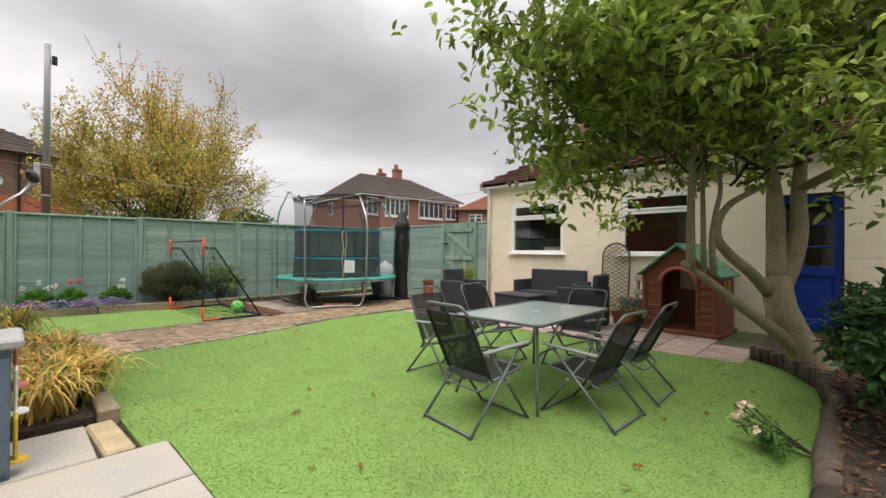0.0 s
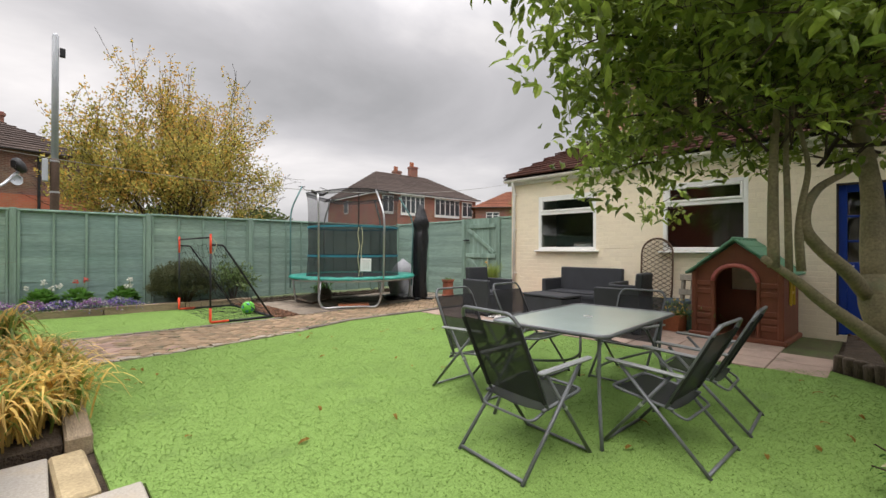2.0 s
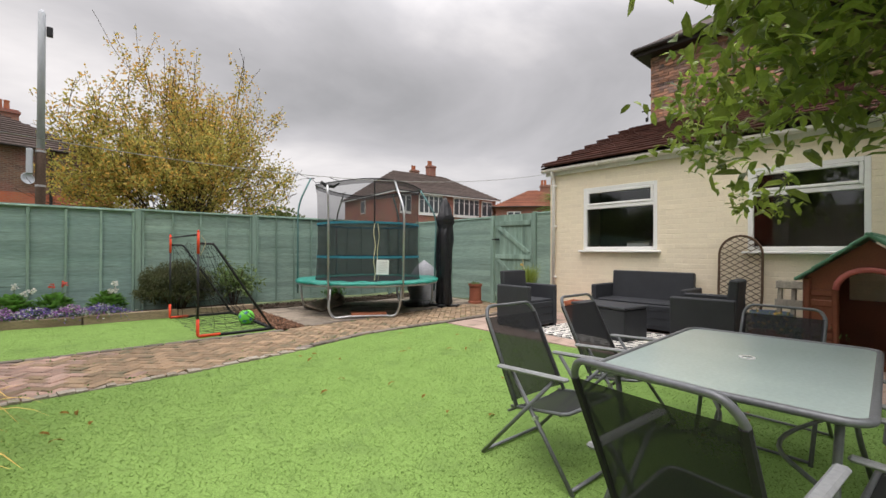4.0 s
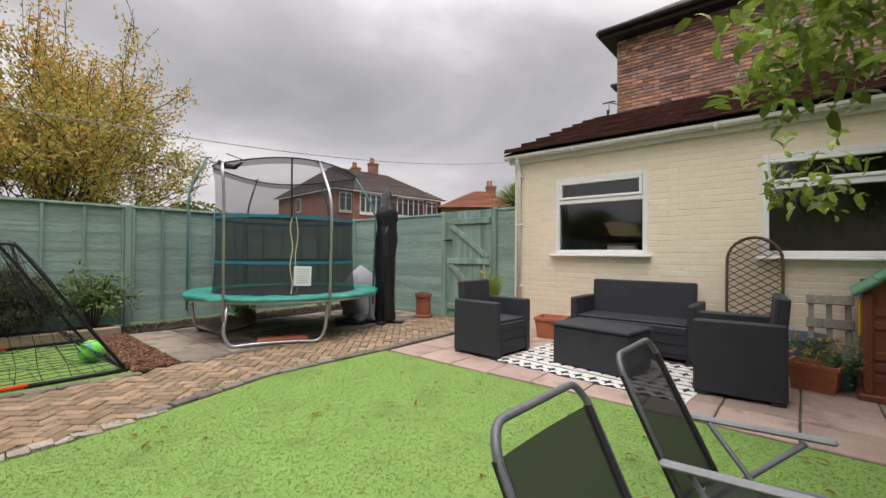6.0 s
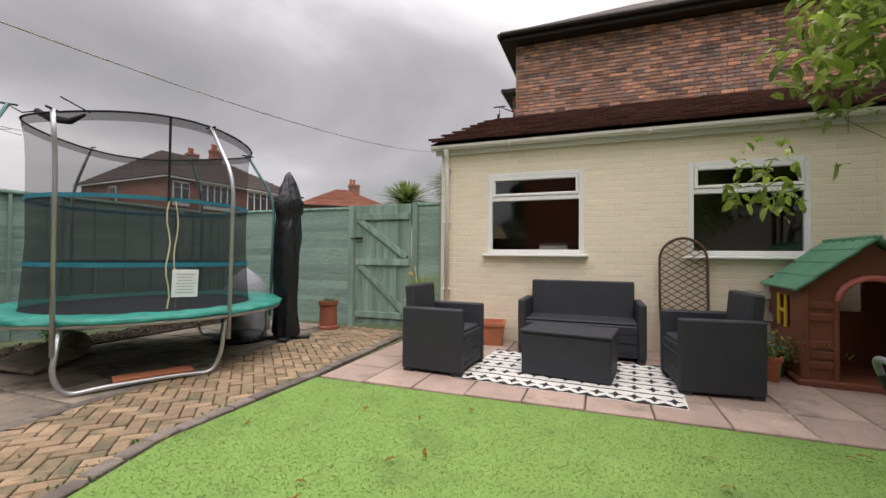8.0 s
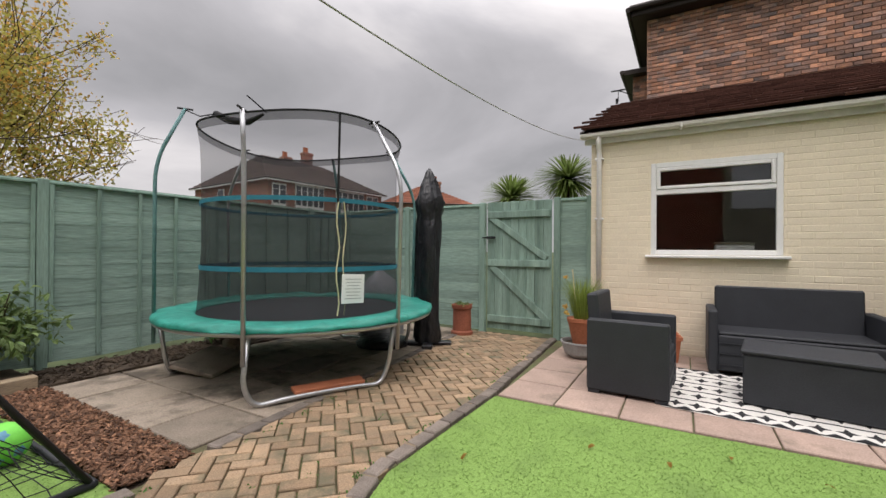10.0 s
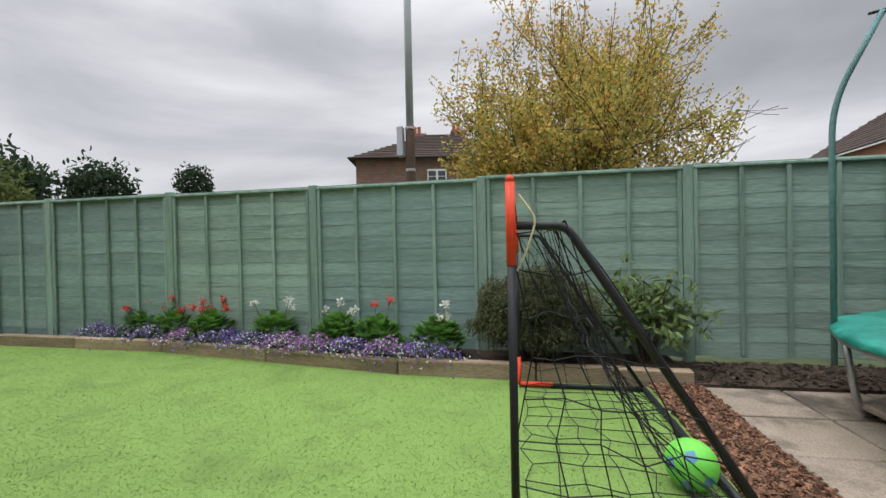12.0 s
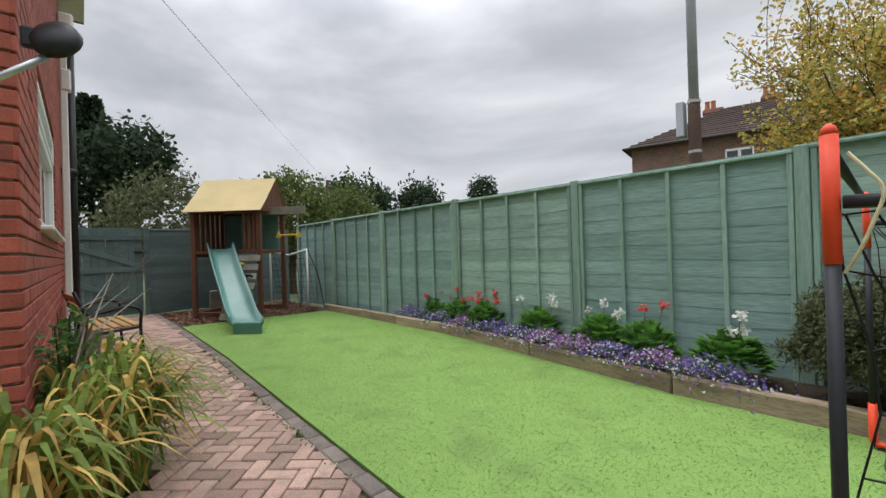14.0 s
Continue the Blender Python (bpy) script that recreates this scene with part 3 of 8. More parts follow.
def blades(name, poly, count, box, label):
    r = np.random.RandomState(5)
    xs, ys = r.uniform(box[0], box[1], count), r.uniform(box[2], box[3], count)
    keep = np.array([inside(a, b, poly) for a, b in zip(xs, ys)])
    xs, ys = xs[keep], ys[keep]
    n = len(xs)
    a, h = r.uniform(0, 6.283, n), r.uniform(0.004, 0.009, n)
    w, lean = r.uniform(0.0025, 0.005, n), r.uniform(0.010, 0.021, n)
    b = r.uniform(0, 6.283, n)
    dx, dy = np.cos(a) * w, np.sin(a) * w
    v = np.zeros((n, 3, 3))
    v[:, 0] = np.stack([xs + dx, ys + dy, np.full(n, -0.001)], 1)
    v[:, 1] = np.stack([xs - dx, ys - dy, np.full(n, -0.001)], 1)
    v[:, 2] = np.stack([xs + np.cos(b) * lean, ys + np.sin(b) * lean, h], 1)
    me = bpy.data.meshes.new(name)
    me.vertices.add(3 * n)
    me.vertices.foreach_set("co", v.reshape(-1))
    me.loops.add(3 * n)
    me.loops.foreach_set("vertex_index", np.arange(3 * n, dtype=np.int32))
    me.polygons.add(n)
    me.polygons.foreach_set("loop_start", np.arange(0, 3 * n, 3, dtype=np.int32))
    me.polygons.foreach_set("loop_total", np.full(n, 3, dtype=np.int32))
    me.materials.append(BLADE)
    me.update(calc_edges=True)
    me.validate()
    tagged(new(name, me), label, "grass", "", "stuff")


blades("turf_pile", lawn, 230000, (-0.3, 5.4, 0.1, 7.0), "short green synthetic grass blades of the lawn")
blades("side_turf_pile", lawn_b, 110000, (-6.9, 2.7, 7.9, 11.2), "short green synthetic grass blades beside the flower bed")

# joints under the paving
path_poly = PATH_LO + PATH_UP[::-1]
solid("path_bedding", Shape().prism(path_poly, -0.06, -0.012), JOINT, "sandy mossy bedding between the path bricks", "bedding", "structure")
patio_poly = [(4.96, 0.95), (7.46, 0.95), (7.46, 6.9), (7.6, 7.03), (4.97, 6.88)]
solid("patio_bedding", Shape().prism(patio_poly, -0.06, -0.014), JOINT, "dark mossy joints under the patio slabs", "bedding", "structure")
solid("trampoline_bedding", Shape().prism([(3.02, 8.03), (5.5, 8.29), (7.6, 8.49), (7.6, 10.42), (3.02, 10.42)], -0.06, -0.014), JOINT, "dirty joints under the buff slabs", "bedding", "structure")

# ---- painted single-storey wall ----
CX = 7.48


def brick_cells(u0, u1, z0, z1, holes, length=0.2325, course=0.0787, gap=0.010):
    """Stretcher-bond cells (u, z, width, height) outside the holes."""
    out, row, z = [], 0, z0
    while z < z1 - 0.01:
        h = min(course - gap, z1 - z)
        u = u0 - (length / 2 if row % 2 else 0)
        while u < u1 - 0.005:
            a, b = max(u, u0), min(u + length - gap, u1)
            spans = [(a, b)]
            for (p, q, s, t) in holes:
                if z + h > s + 0.004 and z < t - 0.004:
                    nxt = []
                    for (c, d) in spans:
                        if d <= p or c >= q:
                            nxt.append((c, d))
                        else:
                            if p - c > 0.015:
                                nxt.append((c, p))
                            if d - q > 0.015:
                                nxt.append((q, d))
                    spans = nxt
            out += [(c, z, d - c, h) for c, d in spans if d - c > 0.012]
            u += length
        row, z = row + 1, z + course
    return out


def wall_with_holes(u0, u1, z0, z1, holes):
    """Rectangles (u0,u1,z0,z1) that fill a wall round its openings."""
    us = sorted({u0, u1, *[h[0] for h in holes], *[h[1] for h in holes]})
    out = []
    for a, b in zip(us, us[1:]):
        z = z0
        for h in sorted((h for h in holes if h[0] <= a + 1e-6 and h[1] >= b - 1e-6), key=lambda h: h[2]):
            if h[2] > z:
                out.append((a, b, z, h[2]))
            z = h[3]
        if z1 > z:
            out.append((a, b, z, z1))
    return out


W1, W2, DOOR = (4.50, 5.83, 1.23, 2.39), (2.02, 3.26, 1.22, 2.39), (0.12, 1.02, 0.06, 2.16)
holes = [W1, W2, DOOR]
s = Shape()
for a, b, c, d in wall_with_holes(-3.2, 6.56, -0.05, 2.80, holes):
    s.box((CX + 0.1272, (a + b) / 2, (c + d) / 2), (0.24, b - a, d - c))
wall_cream = solid("wall_extension", s, CREAM, "cream-painted brick wall of the single-storey extension", "wall", "structure")
solid("wall_extension_end", Shape().box((9.2, 6.44, 1.375), (3.1, 0.24, 2.85)), CREAM, "cream-painted end wall of the extension beside the gate", "wall", "structure")
far_bricks, near_cells = Shape(), []
for u, z, w, h in brick_cells(-3.2, 6.56, 0.0, 2.78, holes, gap=0.007):
    if 3.3 < u < 6.5 and 0.5 < z < 1.98:
        near_cells.append((u, z, w, h))
    else:
        far_bricks.box((CX + 0.0135, u + w / 2, z + h / 2), (0.018, w, h), None, 0.004)
part("brick_face", far_bricks, CREAM_J, wall_cream)["kind"] = "stuff"

# ---- windows of the extension ----


def window(name, u0, u1, z0, z1, transom, x, label, parent_mat=None, turn=None):
    th = thing(name, label, "window", turn or pose(x, 0, 0), "", "structure")
    f, w = Shape(), 0.062
    uc, zc = (u0 + u1) / 2, (z0 + z1) / 2
    for c, s_ in (((0.03, u0 + w / 2, zc), (0.07, w, z1 - z0)), ((0.03, u1 - w / 2, zc), (0.07, w, z1 - z0)),
                  ((0.03, uc, z0 + w / 2), (0.07, u1 - u0 - 2 * w, w)), ((0.03, uc, z1 - w / 2), (0.07, u1 - u0 - 2 * w, w)), ((0.03, uc, transom), (0.07, u1 - u0 - 2 * w, w))):
        f.box(c, s_, None, 0.006)
    part("window_frame", f, UPVC, th)
    sash, a, b = Shape(), u0 + w + 0.004, u1 - w - 0.004
    lo, hi = transom + w / 2 + 0.004, z1 - w - 0.004
    for c, s_ in (((0.015, a + 0.02, (lo + hi) / 2), (0.06, 0.04, hi - lo)), ((0.015, b - 0.02, (lo + hi) / 2), (0.06, 0.04, hi - lo)),
                  ((0.015, (a + b) / 2, lo + 0.02), (0.06, b - a - 0.08, 0.04)), ((0.015, (a + b) / 2, hi - 0.02), (0.06, b - a - 0.08, 0.04))):
        sash.box(c, s_, None, 0.006)
    part("top_sash", sash, UPVC, th)
    for lo_, hi_ in ((z0 + w, transom - w / 2), (lo + 0.04, hi - 0.04)):
        p = part("pane", Shape().box((0.035, uc, (lo_ + hi_) / 2), (0.006, u1 - u0 - 2 * w, hi_ - lo_)), GLASS, th)
        p.visible_shadow = False
    part("window_sill", Shape().box((-0.035, uc, z0 - 0.02), (0.11, u1 - u0 + 0.12, 0.035), None, 0.008), UPVC, th)
    return th


window("window_1", *W1, 2.02, CX + 0.01, "white plastic window with a top-hung fanlight in the cream wall")
window("window_2", *W2, 2.02, CX + 0.01, "wide white plastic window with a fanlight behind the trellis")
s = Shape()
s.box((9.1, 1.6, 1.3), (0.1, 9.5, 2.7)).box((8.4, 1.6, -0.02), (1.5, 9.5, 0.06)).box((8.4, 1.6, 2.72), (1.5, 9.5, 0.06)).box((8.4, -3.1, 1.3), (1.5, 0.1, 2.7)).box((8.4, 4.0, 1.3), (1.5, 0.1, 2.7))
solid("room_lining", s, ROOM, "bare room lining behind the extension windows, dimness put into its dark grey", "wall", "structure")
part("window_board", Shape().box((7.80, 5.16, 1.22), (0.2, 1.4, 0.03)), UPVC, thing("inner_sill", "white inner window board", "sill", None, "", "structure"))
bk = thing("sill_basket", "pale lidded basket standing on the inner sill", "basket", pose(7.82, 4.93, 1.236))
part("basket_body", Shape().box((0, 0, 0.065), (0.16, 0.40, 0.13), None, 0.02), PLASTIC_WHITE, bk)
part("basket_lid", Shape().box((0, 0, 0.142), (0.18, 0.43, 0.022), None, 0.008), GREYWOOD, bk)
# blue door
door = thing("door_1", "royal blue panelled back door with six small panes", "door", pose(CX + 0.07, 0, 0), "", "structure")
d0, d1, e0, e1 = DOOR
s = Shape()
for c, z in ((((0.0, d0 + 0.06, 1.11)), (0.05, 0.10, 2.08)), (((0.0, d1 - 0.06, 1.11)), (0.05, 0.10, 2.08)), ((0, 0.57, 0.18), (0.05, 0.68, 0.2)), ((0, 0.57, 1.0), (0.05, 0.68, 0.14)), ((0, 0.57, 2.09), (0.05, 0.68, 0.12)),
             ((0.012, 0.57, 0.62), (0.02, 0.68, 0.70)), ((0, 0.57, 1.55), (0.04, 0.03, 0.98)), ((0, 0.57, 1.36), (0.04, 0.68, 0.03)), ((0, 0.57, 1.70), (0.04, 0.68, 0.03))):
    s.box(c, z, None, 0.006)
part("door_leaf", s, BLUEDOOR, door)
p = part("pane", Shape().box((0.015, 0.57, 1.55), (0.005, 0.68, 0.96)), GLASS, door)
part("door_handle", Shape().tube(bent([(0, d1 - 0.07, 1.02), (-0.05, d1 - 0.07, 1.02), (-0.05, d1 - 0.18, 1.02)], 0.015), 0.01), STEEL, door, "steel lever handle")
# frame's dark brown puts the reveal's shadow gap into its colour
part("door_frame", Shape().box((-0.01, d0 - 0.0, 1.1), (0.1, 0.05, 2.1)).box((-0.01, d1, 1.1), (0.1, 0.05, 2.1)).box((-0.01, 0.57, 2.155), (0.1, 0.95, 0.05)), FASCIA, door, "door frame coloured dark for the shadow gap round the door")

# ---- extension roof ----
EX, EZ, BX, BZ = 7.34, 2.86, 11.3, 4.42
slope = math.atan2(BZ - EZ, BX - EX)
rl = math.hypot(BZ - EZ, BX - EX)
roof = thing("extension_roof", "brown interlocking concrete tile roof of the extension", "roof", pose(EX, 0, EZ, 0, -math.degrees(slope), 0), "", "structure")
part("roof_deck", Shape().box((rl / 2, 1.7, -0.03), (rl, 9.8, 0.04)), FASCIA, roof)
tiles = Shape()
rows, cols = int(rl / 0.30), 30
for i in range(rows + 1):
    for j in range(cols):
        y, dz = -3.15 + j * 0.327 + (0.163 if i % 2 else 0), rng.uniform(-0.004, 0.004)
        tiles.box((0.14 + i * 0.30, y + 0.163, 0.036 + dz), (0.36, 0.324, 0.034), Matrix.Rotation(radians(5.2), 3, "Y"), 0.006)
part("roof_tile", tiles, TILE_BROWN, roof)["kind"] = "stuff"
part("verge", Shape().box((rl / 2, 6.66, -0.02), (rl, 0.05, 0.05)), FASCIA, roof, "dark verge board")
gut = thing("gutter", "off-white plastic gutter under the tile edge", "gutter", None, "", "structure")
s = Shape()
o = len(s.v)
prof = [(-0.055, 0.0), (-0.05, -0.035), (-0.025, -0.058), (0.0, -0.064), (0.03, -0.05), (0.05, -0.03), (0.055, 0.0), (0.047, 0.0), (0.0, -0.055), (-0.047, 0.0)]
for y in (-3.2, 6.68):
    s.v += [(7.375 + a, y, 2.835 + b) for a, b in prof]
s.f += [(i, (i + 1) % 10, 10 + (i + 1) % 10, 10 + i) for i in range(10)] + [tuple(range(9, -1, -1)), tuple(range(10, 20))]
part("trough", s, PIPE_WHITE, gut)
for y in (0.2, 1.9, 3.7, 5.5):
    part("bracket", Shape().box((7.375, y, 2.80), (0.13, 0.05, 0.08), None, 0.02), PIPE_WHITE, gut)
part("fascia", Shape().box((7.452, 1.74, 2.78), (0.03, 9.8, 0.14)), PIPE_WHITE, gut)
dp = thing("downpipe", "white plastic downpipe on the corner of the cream wall", "pipe", None, "", "structure")
part("pipe", Shape().tube(bent([(7.375, 6.45, 2.79), (7.375, 6.45, 2.70), (7.43, 6.45, 2.60), (7.43, 6.45, 0.05)], 0.05), 0.034, 10), PIPE_WHITE, dp, smooth=True)
for z in (0.7, 1.7, 2.5):
    part("clip", Shape().box((7.44, 6.45, z), (0.07, 0.11, 0.035), None, 0.01), PIPE_WHITE, dp)

# ---- two-storey brick house behind the extension ----
HB = thing("rear_house", "two-storey house of mottled old red and blue-black brick", "house", None, "", "structure")
RX, RY, RT = 11.32, 6.16, 6.16
part("wall", Shape().box((RX + 2.8, 1.5, RT / 2), (5.5 - 0.04, 2 * RY - 3.04, RT)), MORTAR, HB)
br = Shape()
for u, z, w, h in brick_cells(-3.1, RY, 4.2, RT, []):
    br.box((RX + 0.03 + rng.uniform(-0.002, 0.002), u + w / 2, z + h / 2), (0.03, w, h), None, 0.005)
for u, z, w, h in brick_cells(RX + 0.016, 13.4, 2.8, RT, []):
    br.box((u + w / 2, RY - 0.015, z + h / 2), (w, 0.03, h), None, 0.005)
part("brick_face", br, BRICK_OLD, HB)["kind"] = "stuff"
part("soffit", Shape().box((RX + 2.75, 1.5, RT + 0.06), (6.0, 2 * RY - 2.5, 0.10)), FASCIA, HB)
part("fascia_board", Shape().box((RX - 0.26, 1.5, RT + 0.12), (0.03, 2 * RY - 2.5, 0.2)).box((RX + 2.75, RY + 0.26, RT + 0.12), (6.0, 0.03, 0.2)), FASCIA, HB)
part("gutter", Shape().tube([(RX - 0.33, -3.5, RT + 0.16), (RX - 0.33, RY + 0.3, RT + 0.16)], 0.06, 8).tube([(RX - 0.3, RY + 0.33, RT + 0.16), (16, RY + 0.33, RT + 0.16)], 0.06, 8), FASCIA, HB, "dark brown gutter")
s = Shape()
s.v = [(RX - 0.33, -3.4, RT + 0.2), (17.2, -3.4, RT + 0.2), (17.2, RY + 0.33, RT + 0.2), (RX - 0.33, RY + 0.33, RT + 0.2), (14.2, -0.4, RT + 2.1), (14.2, 3.4, RT + 2.1)]
s.f = [(0, 3, 5, 4), (3, 2, 5), (2, 1, 4, 5), (1, 0, 4), (0, 1, 2, 3)]
part("roof", s, TILE_FAR, HB)
part("wing_wall", Shape().box((15.0, 6.2, 2.9), (3.2, 0.86, 5.8)), MORTAR, HB)
wb = Shape()
for u, z, w, h in brick_cells(5.78, 6.63, 3.6, 5.8, []):
    wb.box((13.39, u + w / 2, z + h / 2), (0.03, w, h), None, 0.005)
part("wing_bricks", wb, BRICK_OLD, HB)["kind"] = "stuff"
part("wing_eave", Shape().box((14.8, 6.45, 5.86), (3.3, 0.75, 0.12)).tube([(13.1, 6.86, 5.86), (16.4, 6.86, 5.86)], 0.06, 8), FASCIA, HB, "dark lower eave with gutter")
part("aerial", Shape().tube([(13.3, 6.6, 5.3), (13.1, 6.95, 5.42), (13.1, 6.95, 5.15)], 0.014, 6).box((13.1, 6.95, 5.42), (0.04, 0.34, 0.025)).box((13.1, 6.98, 5.15), (0.05, 0.06, 0.12)), IRON, HB, "small dark aerial bracket")

# ---- brick house beside the path ----
KX, KY = -1.08, 6.73
NW = (-4.6, -2.3, 1.46, 2.55)
near_house_ob = house = thing("near_house", "smooth red brick house corner with pale mortar", "house", None, "", "structure")
s = Shape()
for a, b, c, d in wall_with_holes(-7.3, KX - 0.01, -0.05, 5.3, [NW]):
    s.box(((a + b) / 2, KY - 0.14, (c + d) / 2), (b - a, 0.26, d - c))
s.box((KX - 0.14, 5.5, 2.6), (0.26, 2.2, 5.3)).box((-1.7, 4.4, 2.6), (1.76, 0.2, 5.3)).box((-2.45, 0.5, 1.3), (0.26, 7.6, 2.7))
part("wall", s, MORTAR, house)
jb, near_red = Shape(), []
for u, z, w, h in brick_cells(4.3, KY, 0.0, 5.2, [], 0.236, 0.0835, 0.012):
    (near_red.append(("x", u, z, w, h)) if u > 5.6 and z < 2.9 else jb.box((KX, u + w / 2, z + h / 2), (0.024, w, h), None, 0.005))
for u, z, w, h in brick_cells(-7.3, KX + 0.012, 0.0, 5.2, [NW], 0.236, 0.0835, 0.012):
    (near_red.append(("y", u, z, w, h)) if u > -2.0 and z < 2.9 else jb.box((u + w / 2, KY, z + h / 2), (w, 0.024, h), None, 0.005))
part("brick_face", jb, BRICK_RED_J, house)["kind"] = "stuff"
for z_, mat_, lab in ((5.35, PIPE_WHITE, "white soffit"),):
    part("soffit", Shape().box((-4.3, 6.6, 5.3), (6.8, 0.9, 0.08)).box((-1.0, 5.5, 5.3), (0.9, 2.4, 0.08)), mat_, house, lab)
s = Shape()
s.v = [(-8, 4.1, 5.36), (-0.5, 4.1, 5.36), (-0.5, 7.05, 5.36), (-8, 7.05, 5.36), (-4.8, 5.5, 6.2), (-3.4, 5.6, 6.2)]
s.f = [(0, 3, 4), (3, 2, 5, 4), (2, 1, 5), (1, 0, 4, 5), (0, 1, 2, 3)]
part("roof", s, TILE_FAR, house)
nwm = pose(0, KY, 0, 0, 0, 0) @ Matrix.Rotation(radians(-90), 4, "Z")
nw = window("window_3", NW[0], NW[1], NW[2], NW[3], 2.2, 0, "white plastic window of the red brick house", None, pose(KX, KY, 0, 0, 0, -2.4) @ pose(-KX, -0.01, 0, 0, 0, -90))
# flat dark sheet in place of an unlit room
solid("window_lining", Shape().box((-3.45, KY - 0.4, 2.0), (2.4, 0.06, 1.3)), ROOM, "dark grey sheet standing for the dim room behind the red brick house window", "wall", "structure")
wp = thing("white_downpipe", "white square downpipe with a hopper on the red brick wall", "pipe", None, "", "structure")
part("pipe", Shape().box((-6.1, KY + 0.07, 2.2), (0.09, 0.08, 4.4), None, 0.012), PIPE_WHITE, wp)
part("hopper", Shape().box((-6.1, KY + 0.10, 4.35), (0.26, 0.18, 0.5), None, 0.03).box((-6.1, KY + 0.09, 3.7), (0.13, 0.12, 0.3), None, 0.02), PIPE_WHITE, wp)
SKEW = pose(KX, KY, 0, 0, 0, -2.4) @ pose(-KX, -KY, 0)
for ob in (near_house_ob, wp):
    ob.matrix_world = SKEW @ ob.matrix_world
bp_ = thing("black_soil_pipe", "black plastic soil pipe beside the white downpipe", "pipe", SKEW, "", "structure")
part("pipe", Shape().tube([(-6.9, KY + 0.13, 0), (-6.9, KY + 0.13, 4.6)], 0.055, 12), BLACK_PLASTIC, bp_, smooth=True)
part("elbow", Shape().tube([(-6.9, KY + 0.13, 2.5), (-6.45, KY + 0.15, 2.5), (-6.4, KY, 2.5)], 0.05, 10), BLACK_PLASTIC, bp_, smooth=True)

# ---- fences ----
FH = 1.90


def board_mesh(name, length, mat, seed, h=0.165):
    """One wavy-edged lapped board, lying along x, its foot at z 0."""
    r = random.Random(seed)
    s_, n = Shape(), 14
    ph, am = r.uniform(0, 9), r.uniform(0.004, 0.011)
    for i in range(n + 1):
        x = -length / 2 + length * i / n
        e = am * math.sin(x * 5 + ph) + r.uniform(-0.003, 0.003)
        s_.v += [(x, -0.0065, e), (x, -0.001, e), (x, 0.004, h), (x, -0.003, h)]
    for i in range(n):
        a = 4 * i
        s_.f += [(a, a + 4, a + 5, a + 1), (a + 1, a + 5, a + 6, a + 2), (a + 2, a + 6, a + 7, a + 3), (a + 3, a + 7, a + 4, a)]
    s_.f += [(0, 1, 2, 3), (4 * n + 3, 4 * n + 2, 4 * n + 1, 4 * n)]
    return s_.mesh(name, mat)


def fence_run(name, label, posts, height, board_mat, post_mat, face=-1, steps=None):
    """Lap panels between the posts, boards on the side of -y when face is -1."""
    f = thing(name, label, "fence", None, "", "structure")
    post_me = Shape().box((0, 0, height / 2 + 0.03), (0.095, 0.095, height + 0.06), None, 0.008).mesh("post", post_mat)
    bat_me = Shape().box((0, 0, height / 2), (0.038, 0.022, height - 0.06), None, 0.004).mesh("batten", post_mat)
    for i, (x, y) in enumerate(posts):
        dz = steps[i] if steps else 0
        piece("post", post_me, f, pose(x, y, -0.03 + dz))
    for i, ((x0, y0), (x1, y1)) in enumerate(zip(posts, posts[1:])):
        dz = steps[i] if steps else 0
        d = Vector((x1 - x0, y1 - y0))
        ln = d.length - 0.09
        ang = math.degrees(math.atan2(d.y, d.x))
        base = pose((x0 + x1) / 2, (y0 + y1) / 2, 0, 0, 0, ang + (180 if face > 0 else 0))
        meshes = [board_mesh("board", ln, board_mat[i % len(board_mat)], 11 * i + k) for k in range(3)]
        n = int((height - 0.06) / 0.135)
        for k in range(n):
            piece("board", meshes[(k + i) % 3], f, base @ pose(0, 0, 0.02 + dz + k * (height - 0.165) / (n - 1)))
        for k in (-1, -0.5, 0, 0.5, 1):
            piece("batten", bat_me, f, base @ pose(k * ln / 2.06, -0.028, dz + 0.01))
        piece("cap_rail", Shape().box((0, -0.012, height - 0.012), (ln, 0.07, 0.03), None, 0.006).mesh("cap_rail", post_mat), f, base @ pose(0, 0, dz))
    return f


def fy(x):
    return 11.165 if x > 1 else 11.165 + (1 - x) * 0.022


nposts = [(x, fy(x)) for x in (7.62, 6.75, 4.97, 3.2, 1.17, -0.80, -2.78, -4.72, -6.62, -8.45)]
fence_run("fence_north", "long run of green-stained lap fence panels with posts", nposts, FH, (FENCE, FENCE, FENCE, FENCE, FENCE_B, FENCE, FENCE_B, FENCE_B, FENCE_B), FENCE_V, 1, [0.06, 0.06, 0.05, 0.04, 0.02, 0.02, 0.03, 0.03, 0.02, 0])
fence_run("fence_east", "green-stained lap fence panel beside the gate", [(7.66, 8.25), (7.66, 9.7), (7.66, 11.1)], 2.0, (FENCE,), FENCE_V, -1)
fence_run("fence_stub", "narrow green lap fence panel between gate and house", [(7.66, 6.60), (7.66, 7.06)], 2.02, (FENCE,), FENCE_V, -1)
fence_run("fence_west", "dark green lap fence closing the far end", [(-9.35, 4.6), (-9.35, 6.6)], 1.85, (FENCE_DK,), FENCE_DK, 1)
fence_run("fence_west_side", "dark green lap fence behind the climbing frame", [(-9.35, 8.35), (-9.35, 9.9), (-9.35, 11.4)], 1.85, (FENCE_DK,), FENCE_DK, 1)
fence_run("fence_south", "green lap fence closing the garden behind", [(-2.3, -3.1), (-0.4, -3.1), (1.5, -3.1), (3.4, -3.1), (5.3, -3.1), (7.4, -3.1)], FH, (FENCE,), FENCE_V, -1)


